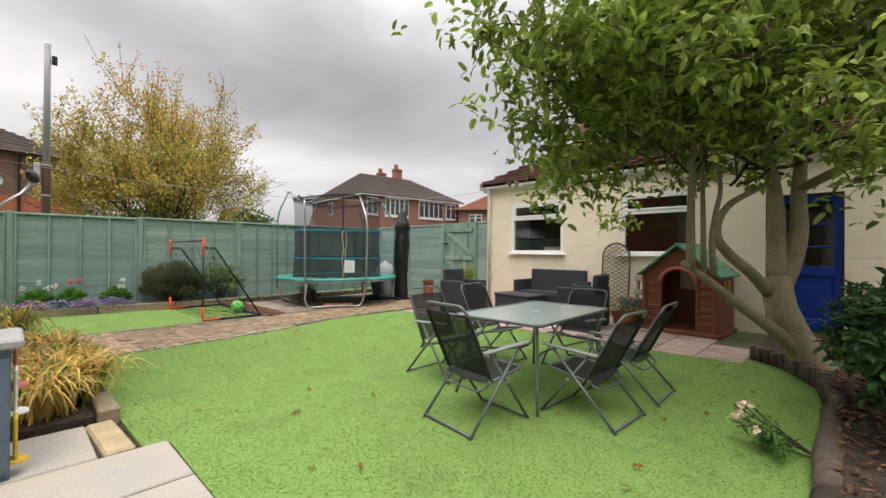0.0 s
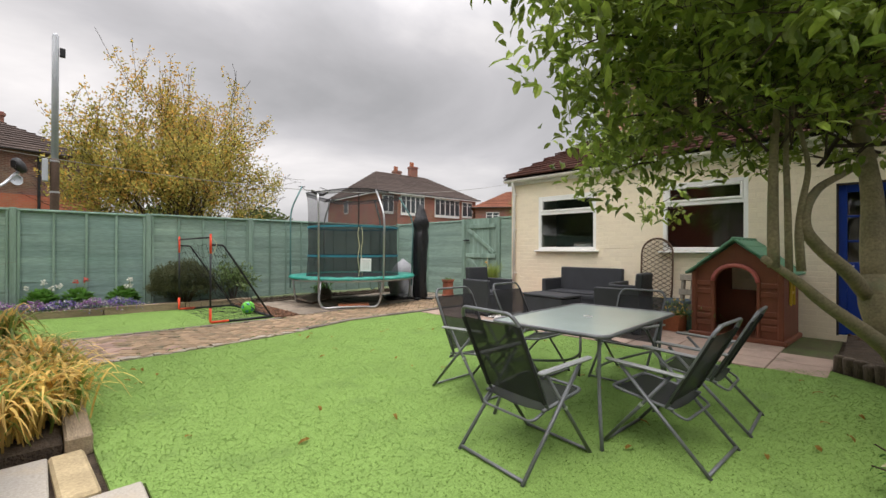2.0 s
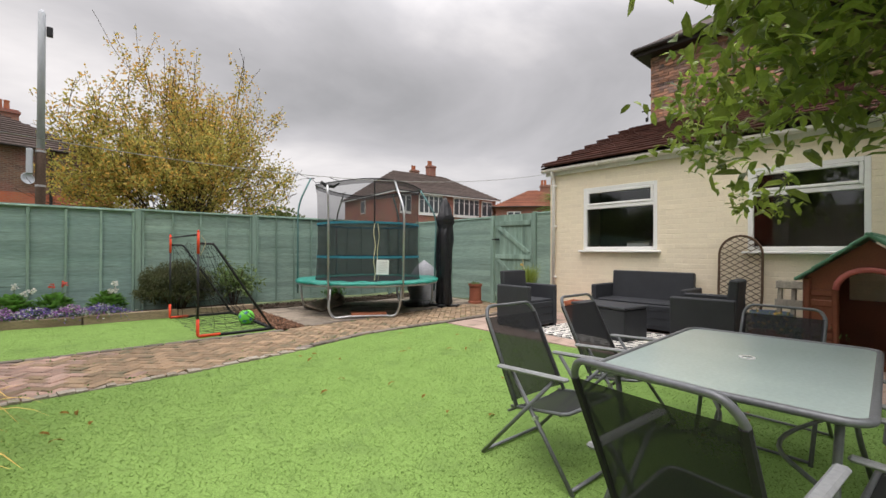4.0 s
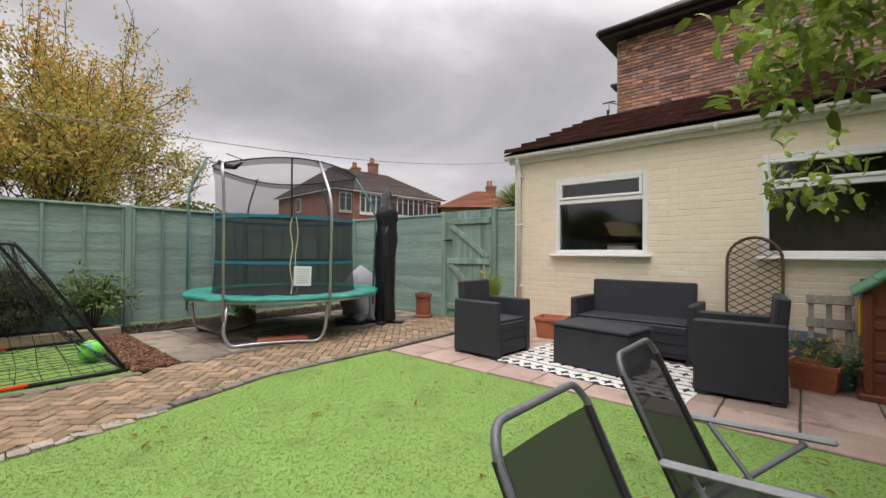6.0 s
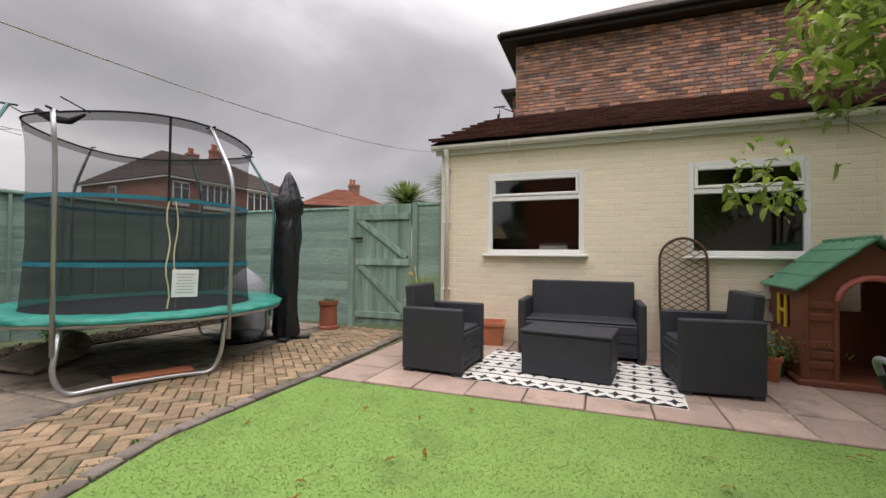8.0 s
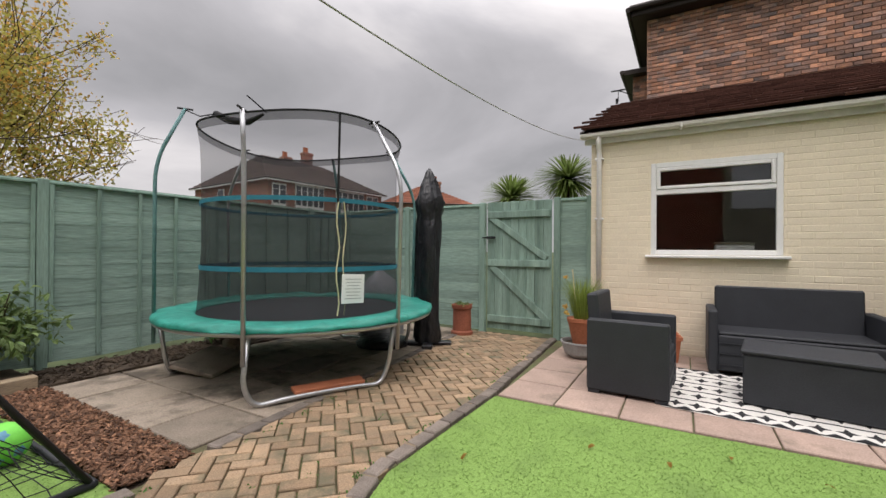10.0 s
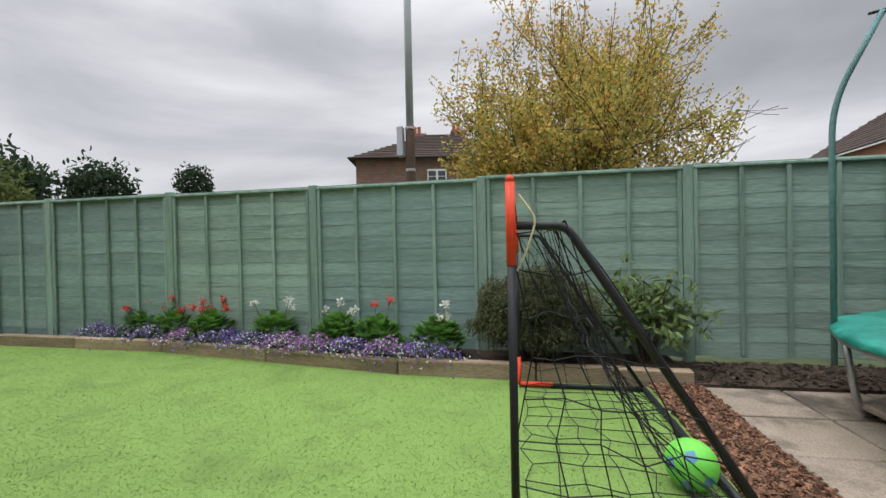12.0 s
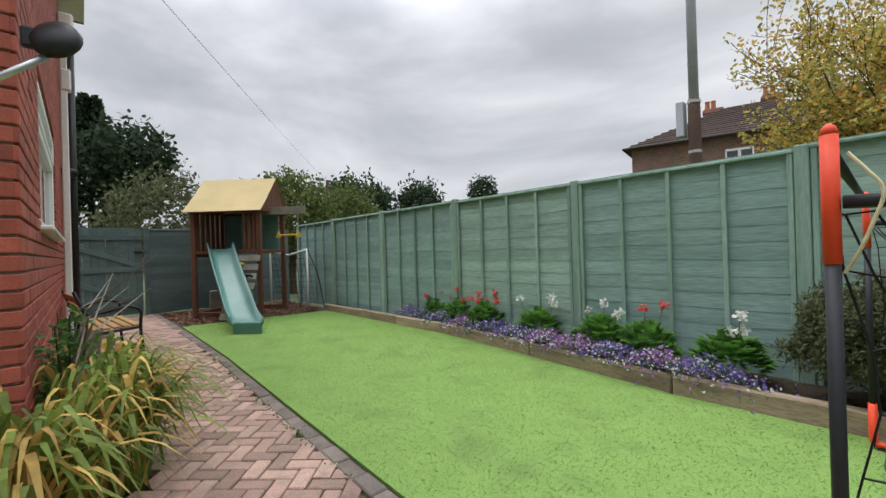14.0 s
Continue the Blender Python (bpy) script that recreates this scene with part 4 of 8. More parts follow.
def braced_gate(name, label, y0, y1, x, h, mat, side, flip=False):
    """Ledged and braced gate along y, its rails on the -x side when side is -1."""
    gt = thing(name, label, "gate", pose(x, y0, 0.05), "", "structure")
    w = y1 - y0
    n = max(5, int(w / 0.115))
    bw = w / n
    me = Shape().box((0, 0, h / 2), (0.02, bw - 0.004, h), None, 0.003).mesh("board", mat)
    for i in range(n):
        piece("board", me, gt, pose(0, bw * (i + 0.5), 0))
    for z in (0.16, h * 0.52, h - 0.2):
        part("rail", Shape().box((side * 0.027, w / 2, z), (0.035, w - 0.04, 0.105), None, 0.006), mat, gt)
    for z0, z1 in ((0.2, h * 0.5), (h * 0.56, h - 0.24)):
        a, b = (0.06, w - 0.08)
        if flip:
            a, b = b, a
        ang = math.atan2(z1 - z0, b - a)
        part("brace", Shape().box((side * 0.024, w / 2, (z0 + z1) / 2), (0.03, math.hypot(w - 0.14, z1 - z0), 0.095), Matrix.Rotation(ang, 3, "X"), 0.006), mat, gt)
    part("latch", Shape().tube([(side * 0.06, w + 0.06, h * 0.72), (side * 0.06, w - 0.16, h * 0.72)], 0.011, 6).box((side * 0.05, w - 0.08, h * 0.72), (0.02, 0.14, 0.04)), IRON, gt, "black sliding bolt")
    return gt


braced_gate("garden_gate", "green-stained ledged and braced timber gate, closed", 7.14, 8.17, 7.66, 1.98, FENCE_V, -1)
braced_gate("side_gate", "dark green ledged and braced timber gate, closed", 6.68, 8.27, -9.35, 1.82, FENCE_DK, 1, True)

# ---- patio furniture ----


def garden_chair(name, m, label):
    """Folding sling chair, facing +x, its middle at the origin."""
    th = thing(name, label, "chair", m, "chairs round the glass table")
    for sy in (-0.25, 0.25):
        part("rear_leg", rod((0.20, sy, 0.60), (-0.30, sy * 1.02, 0.0), 0.0115), CHAIRTUBE, th, smooth=True)
        part("front_leg", rod((-0.10, sy * 0.94, 0.60), (0.31, sy * 0.98, 0.0), 0.0115), CHAIRTUBE, th, smooth=True)
        arm = Shape()
        arm.box((0.06, sy * 1.04, 0.615), (0.46, 0.042, 0.022), Matrix.Rotation(radians(-3), 3, "Y"), 0.009)
        part("armrest", arm, ARMREST, th)
    part("back_frame", Shape().tube(bent([(-0.06, -0.225, 0.36), (-0.30, -0.225, 0.90), (-0.325, -0.19, 0.955), (-0.325, 0.19, 0.955), (-0.30, 0.225, 0.90), (-0.06, 0.225, 0.36)], 0.05), 0.0115, 8), CHAIRTUBE, th, smooth=True)
    part("seat_frame", Shape().tube(bent([(-0.10, -0.225, 0.36), (0.26, -0.225, 0.42), (0.27, 0.225, 0.42), (-0.10, 0.225, 0.36)], 0.05), 0.0105, 8), CHAIRTUBE, th, smooth=True)
    part("rear_stretcher", rod((-0.285, -0.25, 0.02), (-0.285, 0.25, 0.02), 0.0105), CHAIRTUBE, th, smooth=True)
    part("front_stretcher", rod((0.295, -0.24, 0.02), (0.295, 0.24, 0.02), 0.0105), CHAIRTUBE, th, smooth=True)
    part("seat_stay", Shape().tube(bent([(-0.08, -0.215, 0.35), (-0.16, -0.2, 0.30), (-0.16, 0.2, 0.30), (-0.08, 0.215, 0.35)], 0.06), 0.009, 6), CHAIRTUBE, th, smooth=True)
    b, n = Shape(), 6
    for i in range(n + 1):
        t = i / n
        x, z = -0.082 - 0.214 * t, 0.40 + 0.485 * t
        for k, y in enumerate((-0.22, -0.11, 0, 0.11, 0.22)):
            b.v.append((x - 0.007 * (1 - (y / 0.22) ** 2), y, z))
    b.f = [(5 * i + k, 5 * i + k + 1, 5 * i + k + 6, 5 * i + k + 5) for i in range(n) for k in range(4)]
    part("backrest", b, SLING, th, "black woven sling", smooth=True)
    for y in (-0.223, 0.223):
        part("hem", Shape().tube([(-0.082, y, 0.40), (-0.296, y, 0.885)], 0.014, 6), SLINGEDGE, th)
    b = Shape()
    for i in range(n + 1):
        t = i / n
        for k, y in enumerate((-0.22, -0.11, 0, 0.11, 0.22)):
            b.v.append((-0.10 + 0.36 * t, y, 0.362 + 0.06 * t - 0.022 * (1 - (y / 0.22) ** 2)))
    b.f = [(5 * i + k, 5 * i + k + 1, 5 * i + k + 6, 5 * i + k + 5) for i in range(n) for k in range(4)]
    part("seat", b, SLING, th, "black woven sling", smooth=True)
    for sy in (-0.238, 0.238):
        part("pivot", Shape().lathe([(0.014, -0.012), (0.014, 0.012)], (0, 0, 0), 8).box((0, 0, 0), (0.01, 0.01, 0.03)), STEEL, th).matrix_basis = pose(0.075, sy, 0.345, 90)
    return th


SEAT_H = Matrix.Diagonal((1, 1, 0.925, 1))
chair = garden_chair("garden_chair", pose(1.66, 2.11, 0, 0, 0, -7) @ SEAT_H, "folding charcoal sling chair with grey armrests at the table end")
for x, y, a, lab in ((2.38, 1.52, 87, "folding charcoal sling chair with grey armrests on the turf"), (3.14, 1.50, 92, "folding charcoal sling chair with grey armrests on the turf"),
                     (2.34, 3.09, -92, "folding charcoal sling chair drawn back from the table"), (3.17, 3.10, -90, "folding charcoal sling chair drawn back from the table"), (3.66, 2.30, 178, "folding charcoal sling chair at the far table end")):
    tagged(copy_thing(chair, pose(x, y, 0, 0, 0, a) @ (Matrix.Diagonal((1, 1, 0.975, 1)) if y > 2.8 else SEAT_H)), lab)

tbl = thing("glass_table", "rectangular frosted glass garden table with grey tube legs", "table", pose(2.66, 2.21, 0, 0, 0, 1.5))


def rounded(w, d, r, n=5):
    out = []
    for cx, cy, a0 in ((w / 2 - r, d / 2 - r, 0), (-w / 2 + r, d / 2 - r, 90), (-w / 2 + r, -d / 2 + r, 180), (w / 2 - r, -d / 2 + r, 270)):
        out += [(cx + r * math.cos(radians(a0 + 90 * i / n)), cy + r * math.sin(radians(a0 + 90 * i / n))) for i in range(n + 1)]
    return out


part("tabletop", Shape().prism(rounded(1.36, 0.86, 0.07), 0.692, 0.698), FROSTED, tbl, "frosted pale green glass")
rim = [Vector((x, y, 0.693)) for x, y in rounded(1.37, 0.87, 0.075)]
part("rim", Shape().tube(rim, 0.014, 8, closed=True), CHAIRTUBE, tbl, smooth=True)
part("parasol_ring", Shape().lathe([(0.022, 0), (0.034, 0), (0.034, 0.004), (0.022, 0.004)], (0, 0, 0.698), 16, False), PLASTIC_WHITE, tbl, "white parasol hole ring")
for sx in (-1, 1):
    for sy in (-1, 1):
        part("leg", Shape().tube(bent([(sx * 0.60, sy * 0.36, 0.685), (sx * 0.56, sy * 0.34, 0.35), (sx * 0.67, sy * 0.41, 0.0)], 0.25, 6), 0.0125, 8), CHAIRTUBE, tbl, smooth=True)
for sy in (-1, 1):
    part("stretcher", Shape().tube(bent([(-0.57, sy * 0.345, 0.40), (0, sy * 0.06, 0.33), (0.57, sy * 0.345, 0.40)], 0.3, 6), 0.0095, 8), CHAIRTUBE, tbl, smooth=True)
for sy in (-0.36, 0.36):
    part("rail", rod((-0.60, sy, 0.672), (0.60, sy, 0.672), 0.01), CHAIRTUBE, tbl, smooth=True)


def lounge(name, w, label, m, cat):
    """Boxy moulded seat facing -x; w along y."""
    th = thing(name, label, cat, m, "lounge set")
    d, a = 0.66, 0.085
    body = Shape().box((0, 0, 0.205), (d - 0.02, w - 2 * a, 0.33), None, 0.012)
    part("seat_base", body, RATTAN, th)
    for sy in (-1, 1):
        part("arm", Shape().box((0, sy * (w / 2 - a / 2), 0.312), (d, a, 0.576), None, 0.014), RATTAN, th)
    part("backrest", Shape().box((d / 2 - 0.05, 0, 0.50), (0.10, w - 2 * a - 0.004, 0.60), Matrix.Rotation(radians(5), 3, "Y"), 0.016), RATTAN, th)
    part("cushion_panel", Shape().box((-0.04, 0, 0.385), (d - 0.14, w - 2 * a - 0.012, 0.03), None, 0.01), RATTAN, th)
    for sx in (-1, 1):
        for sy in (-1, 1):
            part("foot", Shape().box((sx * (d / 2 - 0.06), sy * (w / 2 - 0.055), 0.012), (0.10, 0.09, 0.03), None, 0.006), RATTAN, th)
    for k in range(3):
        part("weave_line", Shape().box((-d / 2 + 0.005, 0, 0.10 + 0.1 * k), (0.014, w - 2 * a - 0.02, 0.006)), RATTAN, th)
    return th


PZ = 0.004
TALL = Matrix.Diagonal((1, 1, 1.1, 1))
lounge("lounge_sofa", 1.44, "charcoal moulded rattan two-seat sofa against the cream wall", pose(7.03, 4.52, PZ) @ TALL, "sofa")
lounge("lounge_armchair", 0.72, "charcoal moulded rattan armchair on the patio by the path", pose(5.80, 5.87, PZ, 0, 0, 87) @ TALL, "armchair")
lounge("lounge_armchair", 0.72, "charcoal moulded rattan armchair with its side to the lawn", pose(6.05, 3.35, PZ, 0, 0, -85) @ TALL, "armchair")
ct = thing("coffee_table", "charcoal moulded rattan storage coffee table on the rug", "table", pose(5.98, 4.58, PZ + 0.012, 0, 0, -8) @ TALL, "lounge set")
part("body", Shape().box((0, 0, 0.185), (0.53, 0.85, 0.37), None, 0.012), RATTAN, ct)
part("lid", Shape().box((0, 0, 0.392), (0.56, 0.88, 0.035), None, 0.012), RATTAN, ct)
# rug
rug = thing("outdoor_rug", "off-white outdoor rug with black lattice pattern under the furniture", "rug", pose(6.02, 4.58, PZ + 0.002, 0, 0, -4))
part("weave", Shape().box((0, 0, 0.002), (1.38, 1.98, 0.006), None, 0.002), RUGWHITE, rug)
dots = Shape()
for i in range(5):
    for j in range(13):
        cx, cy = -0.54 + i * 0.27, -0.90 + j * 0.15
        q = []
        for k in range(8):
            r_ = (0.082 if k % 4 == 0 else 0.066) if k % 2 == 0 else 0.030
            q.append((cx + r_ * math.cos(k * math.pi / 4), cy + r_ * math.sin(k * math.pi / 4)))
        dots.prism(q, 0.0052, 0.0066)
part("diamond", dots, RUGBLACK, rug, "black four-pointed star motifs")["kind"] = "stuff"
bands = Shape()
for i in range(6):
    x = -0.675 + i * 0.27
    for j in range(26):
        y = -0.975 + 0.076 * j
        bands.box((x + 0.006 * math.sin(j * 1.26), y + 0.038, 0.0059), (0.022, 0.0765, 0.0014))
    if i in (0, 5):
        for j in range(14):
            y, sg = -0.975 + j * 0.15, (1 if i == 0 else -1)
            tri = [(x, y - 0.07), (x + sg * 0.075, y), (x, y + 0.07)]
            bands.prism([(a_, max(-0.985, min(0.985, b_))) for a_, b_ in (tri if sg < 0 else tri[::-1])], 0.0052, 0.0066)
part("band", bands, RUGBLACK, rug, "black scalloped bands")["kind"] = "stuff"

# ---- playhouse ----
ph = thing("playhouse", "red-brown plastic play cottage with a green roof", "playhouse", pose(6.42, 1.98, 0.0, 0, 0, -3))
PW, PD, WH, PK = 1.06, 0.92, 0.92, 1.36


def arch(y0, y1, z0, zs, n=10):
    c, r = (y0 + y1) / 2, (y1 - y0) / 2
    return [(y0, z0), (y0, zs)] + [(c - r * math.cos(math.pi * i / n), zs + r * 0.9 * math.sin(math.pi * i / n)) for i in range(1, n)] + [(y1, zs), (y1, z0)]


def gable(x, thick):
    """Front wall in the y-z plane with an arched opening."""
    outer = [(-PW / 2, 0.06), (-PW / 2, WH), (0, PK - 0.03), (PW / 2, WH), (PW / 2, 0.06)]
    inner = arch(-0.24, 0.24, 0.06, 0.78)
    s_ = Shape()
    left = [outer[0], outer[1], outer[2]] + [inner[i] for i in range(len(inner) // 2, -1, -1)]
    right = [outer[2], outer[3], outer[4]] + [inner[i] for i in range(len(inner) - 1, len(inner) // 2 - 1, -1)]
    for poly in (left, right):
        o_, n_ = len(s_.v), len(poly)
        s_.v += [(x, y, z) for y, z in poly] + [(x + thick, y, z) for y, z in poly]
        s_.f += [tuple(o_ + i for i in range(n_)), tuple(o_ + n_ + i for i in reversed(range(n_)))]
        s_.f += [(o_ + i, o_ + n_ + i, o_ + n_ + (i + 1) % n_, o_ + (i + 1) % n_) for i in range(n_)]
    return s_


part("front_wall", gable(0, 0.05), PLASTIC_RB, ph)
bw_ = Shape()
for c, z in (((PD - 0.025, 0, 0.33), (0.05, PW, 0.60)), ((PD - 0.025, -0.40, 0.8), (0.05, 0.26, 0.4)), ((PD - 0.025, 0.40, 0.8), (0.05, 0.26, 0.4)), ((PD - 0.025, 0, 1.06), (0.05, 0.62, 0.2))):
    bw_.box(c, z)
part("back_wall", bw_, PLASTIC_RB, ph)
for sy in (-1, 1):
    sw = Shape().box((PD / 2, sy * (PW / 2 - 0.025), 0.27), (PD - 0.1, 0.05, 0.44)).box((0.16, sy * (PW / 2 - 0.025), 0.66), (0.22, 0.05, 0.36)).box((PD - 0.16, sy * (PW / 2 - 0.025), 0.66), (0.22, 0.05, 0.36)).box((PD / 2, sy * (PW / 2 - 0.025), 0.87), (PD - 0.1, 0.05, 0.1))
    part("side_wall", sw, PLASTIC_RB, ph)
    part("window_shutter", Shape().box((PD / 2 - 0.1, sy * (PW / 2 + 0.008), 0.66), (0.03, 0.03, 0.34), None, 0.008).box((PD / 2 + 0.1, sy * (PW / 2 + 0.008), 0.66), (0.03, 0.03, 0.34), None, 0.008).box((PD / 2, sy * (PW / 2 + 0.008), 0.66), (0.2, 0.02, 0.03)), PLASTIC_YELLOW, ph, "yellow window frame")
    for k in range(5):
        for y in (sy * 0.385,):
            part("plank_ridge", Shape().box((-0.008, y, 0.2 + 0.095 * k if k < 3 else 0.3 + 0.115 * k), (0.022, 0.20, 0.075), None, 0.01), PLASTIC_RB, ph)
    part("corner_post", Shape().box((-0.004, sy * (PW / 2 - 0.03), 0.49), (0.06, 0.07, 0.86), None, 0.015), PLASTIC_RB, ph)
    part("jamb", Shape().box((-0.006, sy * 0.265, 0.44), (0.03, 0.045, 0.76), None, 0.01), PLASTIC_RB, ph)
    ang = math.atan2(PK - WH, PW / 2)
    rf = Shape()
    ln = math.hypot(PK - WH, PW / 2) + 0.10
    for i in range(4):
        rf.box((PD / 2 - 0.01, sy * (PW / 4 + 0.02) + sy * (i - 1.5) * ln / 4 * math.cos(ang), (PK + WH) / 2 + 0.01 - (i - 1.5) * ln / 4 * math.sin(ang)), (PD + 0.16, ln / 4 + 0.02, 0.035), Matrix.Rotation(-sy * (ang - 0.05), 3, "X"), 0.01)
    part("roof_panel", rf, PLASTIC_GREEN, ph, "faded green moulded shingles")
for i in range(5):
    part("roof_ridge_line", Shape().box((0.05 + i * 0.2, 0, PK + 0.015), (0.05, 0.10, 0.03), None, 0.01), PLASTIC_GREEN, ph)
ar = [(0.0, y, z) for y, z in arch(-0.25, 0.25, 0.62, 0.78)[1:-1]]
part("door_arch", Shape().tube([(-0.025, y * 1.04, z + 0.02) for _, y, z in ar], 0.028, 8), PLASTIC_PINK, ph, "faded pink arch trim", smooth=True)
part("base", Shape().box((PD / 2, 0, 0.03), (PD + 0.10, PW + 0.08, 0.07), None, 0.015), PLASTIC_RB, ph)

# ---- trampoline ----
TC = Vector((4.84, 9.15, 0))
tr = thing("trampoline", "round trampoline with teal pad and black safety net", "trampoline", pose(*TC))
TR, TZ = 1.36, 0.62


def ring(r, z, n=48, a0=0):
    return [Vector((r * math.cos(a0 + 2 * math.pi * i / n), r * math.sin(a0 + 2 * math.pi * i / n), z)) for i in range(n)]


part("frame_ring", Shape().tube(ring(TR + 0.035, TZ - 0.038), 0.023, 8, closed=True), STEEL, tr, smooth=True)
part("jumping_mat", Shape().prism([(p.x, p.y) for p in ring(1.08, 0)], TZ - 0.012, TZ - 0.004), MATBLACK, tr, "black woven mat")
pad = Shape()
for i, (r_, z_) in enumerate(((1.425, -0.022), (1.43, 0.004), (1.40, 0.030), (1.22, 0.036), (1.07, 0.018), (1.06, 0.0))):
    for k, p in enumerate(ring(r_, TZ + z_, 72)):
        w = wobble((p.x * 1.0, p.y, i), 5.0, 0.034) if i < 4 else 0
        pad.v.append((p.x * (1 + w * 0.3), p.y * (1 + w * 0.3), p.z + w))
for i in range(5):
    for k in range(72):
        pad.f.append((72 * i + k, 72 * i + (k + 1) % 72, 72 * i + 72 + (k + 1) % 72, 72 * i + 72 + k))
part("pad", pad, TEAL, tr, "creased teal vinyl pad", smooth=True)
feet = [(3.58, 8.42), (4.70, 7.86), (6.08, 8.58), (6.02, 9.80), (4.85, 10.42), (3.74, 9.86)]
for i in (0, 2, 4):
    a, b = (Vector((x, y, 0)) - TC for x, y in (feet[i], feet[i + 1]))
    ta, tb = a.normalized() * TR, b.normalized() * TR
    ta.z = tb.z = TZ - 0.03
    d = (b - a).normalized()
    mid1, mid2 = a + d * 0.35, b - d * 0.35
    part("leg", Shape().tube(bent([ta, (a.x, a.y, 0.20), (a.x + d.x * 0.08, a.y + d.y * 0.08, 0.022), (mid1.x, mid1.y, 0.045), (mid2.x, mid2.y, 0.045), (b.x - d.x * 0.08, b.y - d.y * 0.08, 0.022), (b.x, b.y, 0.20), tb], 0.12, 6), 0.0215, 10), STEEL, tr, "U-shaped galvanised leg", smooth=True)
for i, f_ in enumerate(feet):
    p = (Vector((*f_, 0)) - TC).normalized()
    out = p * (TR + 0.045)
    lo = Vector((out.x, out.y, 0.35))
    kn = Vector((out.x, out.y, 1.95)) + p * 0.04
    top = p * (1.08 if i not in (0, 5) else 1.22) + Vector((0, 0, 2.5))
    if i == 0:
        lo, kn = p * 1.45 + Vector((0, 0, 0.35)), p * 1.46 + Vector((0, 0, 1.95))
        top = p * 1.50 + Vector((0, 0, 2.34))
    if i == 5:
        kn = Vector((out.x, out.y, 2.12))
        top = p * 1.16 + Vector((0, 0, 2.66))
    sl = TEALPIPE if i in (5, 2, 3) else STEEL
    pole = part("pole", Shape().tube(bent([lo, kn, top], 0.22, 6), 0.0185, 8), sl, tr, "", smooth=True)
    part("pole_cap", Shape().tube([top - p * 0.07, top + p * 0.07], 0.010, 6), BLACK_PLASTIC, pole)
NP = 60


def skin(rows):
    s_ = Shape()
    for r_, z_ in rows:
        for p in ring(r_, z_, NP):
            a = math.atan2(p.y, p.x)
            s_.v.append((p.x, p.y, p.z + (0.03 * math.sin(3 * a + 1) if z_ > 2.4 else 0)))
    for i in range(len(rows) - 1):
        for k in range(NP):
            s_.f.append((NP * i + k, NP * i + (k + 1) % NP, NP * i + NP + (k + 1) % NP, NP * i + NP + k))
    return s_


part("lower_net", skin([(1.05, TZ), (1.03, 0.9), (1.01, 1.3), (1.015, 1.72)]), NET_LOW, tr, "dense black netting", smooth=True)
part("upper_net", skin([(1.015, 1.722), (1.02, 2.1), (1.03, 2.3), (1.05, 2.41)]), NET_HIGH, tr, "fine open black netting", smooth=True)
part("top_band", skin([(1.05, 2.408), (1.06, 2.485)]), NET_BAND, tr, "black padded top band", smooth=True)
part("top_hoop", Shape().tube([p + Vector((0, 0, 0.03 * math.sin(3 * math.atan2(p.y, p.x) + 1))) for p in ring(1.06, 2.49)], 0.010, 6, closed=True), CORD, tr, smooth=True)
for z_, hh in ((1.06, 0.045), (1.70, 0.04)):
    part("band", skin([(1.032, z_), (1.032, z_ + hh)]), BLUEBAND, tr, "teal-blue webbing band", smooth=True)
pa, pb = (Vector((3.74, 9.86, 0)) - TC).normalized(), (Vector((3.58, 8.42, 0)) - TC).normalized()
mid_ = (pa + pb).normalized()
e0, e1 = mid_ * 1.03 + Vector((0, 0, 2.50)), pb * 1.12 + Vector((0, 0, 2.42))
part("gathered_hem", Shape().tube([e0, e0.lerp(e1, 0.3) + Vector((0, 0, -0.06)), e0.lerp(e1, 0.7) + Vector((0, 0, -0.07)), e1], [0.03, 0.034, 0.028, 0.012], 8), CORD, tr, "bunched black net hem", smooth=True)
part("strap", Shape().tube([pa * 1.16 + Vector((0, 0, 2.65)), (pa * 1.16).lerp(mid_ * 1.03, 0.5) + Vector((0, 0, 2.53)), e0], 0.006, 6), CORD, tr, "black net strap")
for i_ in (0, 1, 2, 3):
    q_ = (Vector((*feet[i_], 0)) - TC).normalized()
    part("net_tie", Shape().tube([q_ * 1.05 + Vector((0, 0, 2.46)), q_ * (1.42 if i_ == 0 else 1.1) + Vector((0, 0, 2.47))], 0.006, 6), CORD, tr)
zp = Vector((4.28, 8.02, 0)) - TC
zd = zp.normalized() * 1.045
part("zip_cord", Shape().tube([(zd.x + 0.02 * math.sin(i * 1.3), zd.y - 0.012, 0.66 + i * 0.105) for i in range(11)], 0.007, 6).tube([(zd.x + 0.07 + 0.02 * math.sin(i), zd.y - 0.025, 0.66 + i * 0.105) for i in range(11)], 0.006, 6), CREAMCORD, tr, "yellowed zip cord")
part("zip_strip", Shape().tube([(zd.x, zd.y - 0.01, 1.7), (zd.x * 1.05, zd.y * 1.05, 2.5)], 0.012, 6), CORD, tr)
sp = (Vector((4.46, 7.98, 0)) - TC).normalized()
lab_ = part("warning_label", Shape().box((0, 0, 0), (0.235, 0.006, 0.27), None, 0.002), PAPER, tr, "white warning sheet with grey print")
lab_.matrix_basis = pose(sp.x * 1.065, sp.y * 1.065, 0.90, 0, 2, math.degrees(math.atan2(sp.y, sp.x)) + 90)
prt = Shape()
for k in range(7):
    prt.box((0, -0.0045, 0.09 - 0.03 * k), (0.17 - 0.02 * (k % 3), 0.002, 0.006))
part("print_lines", prt, CONCRETE, lab_)

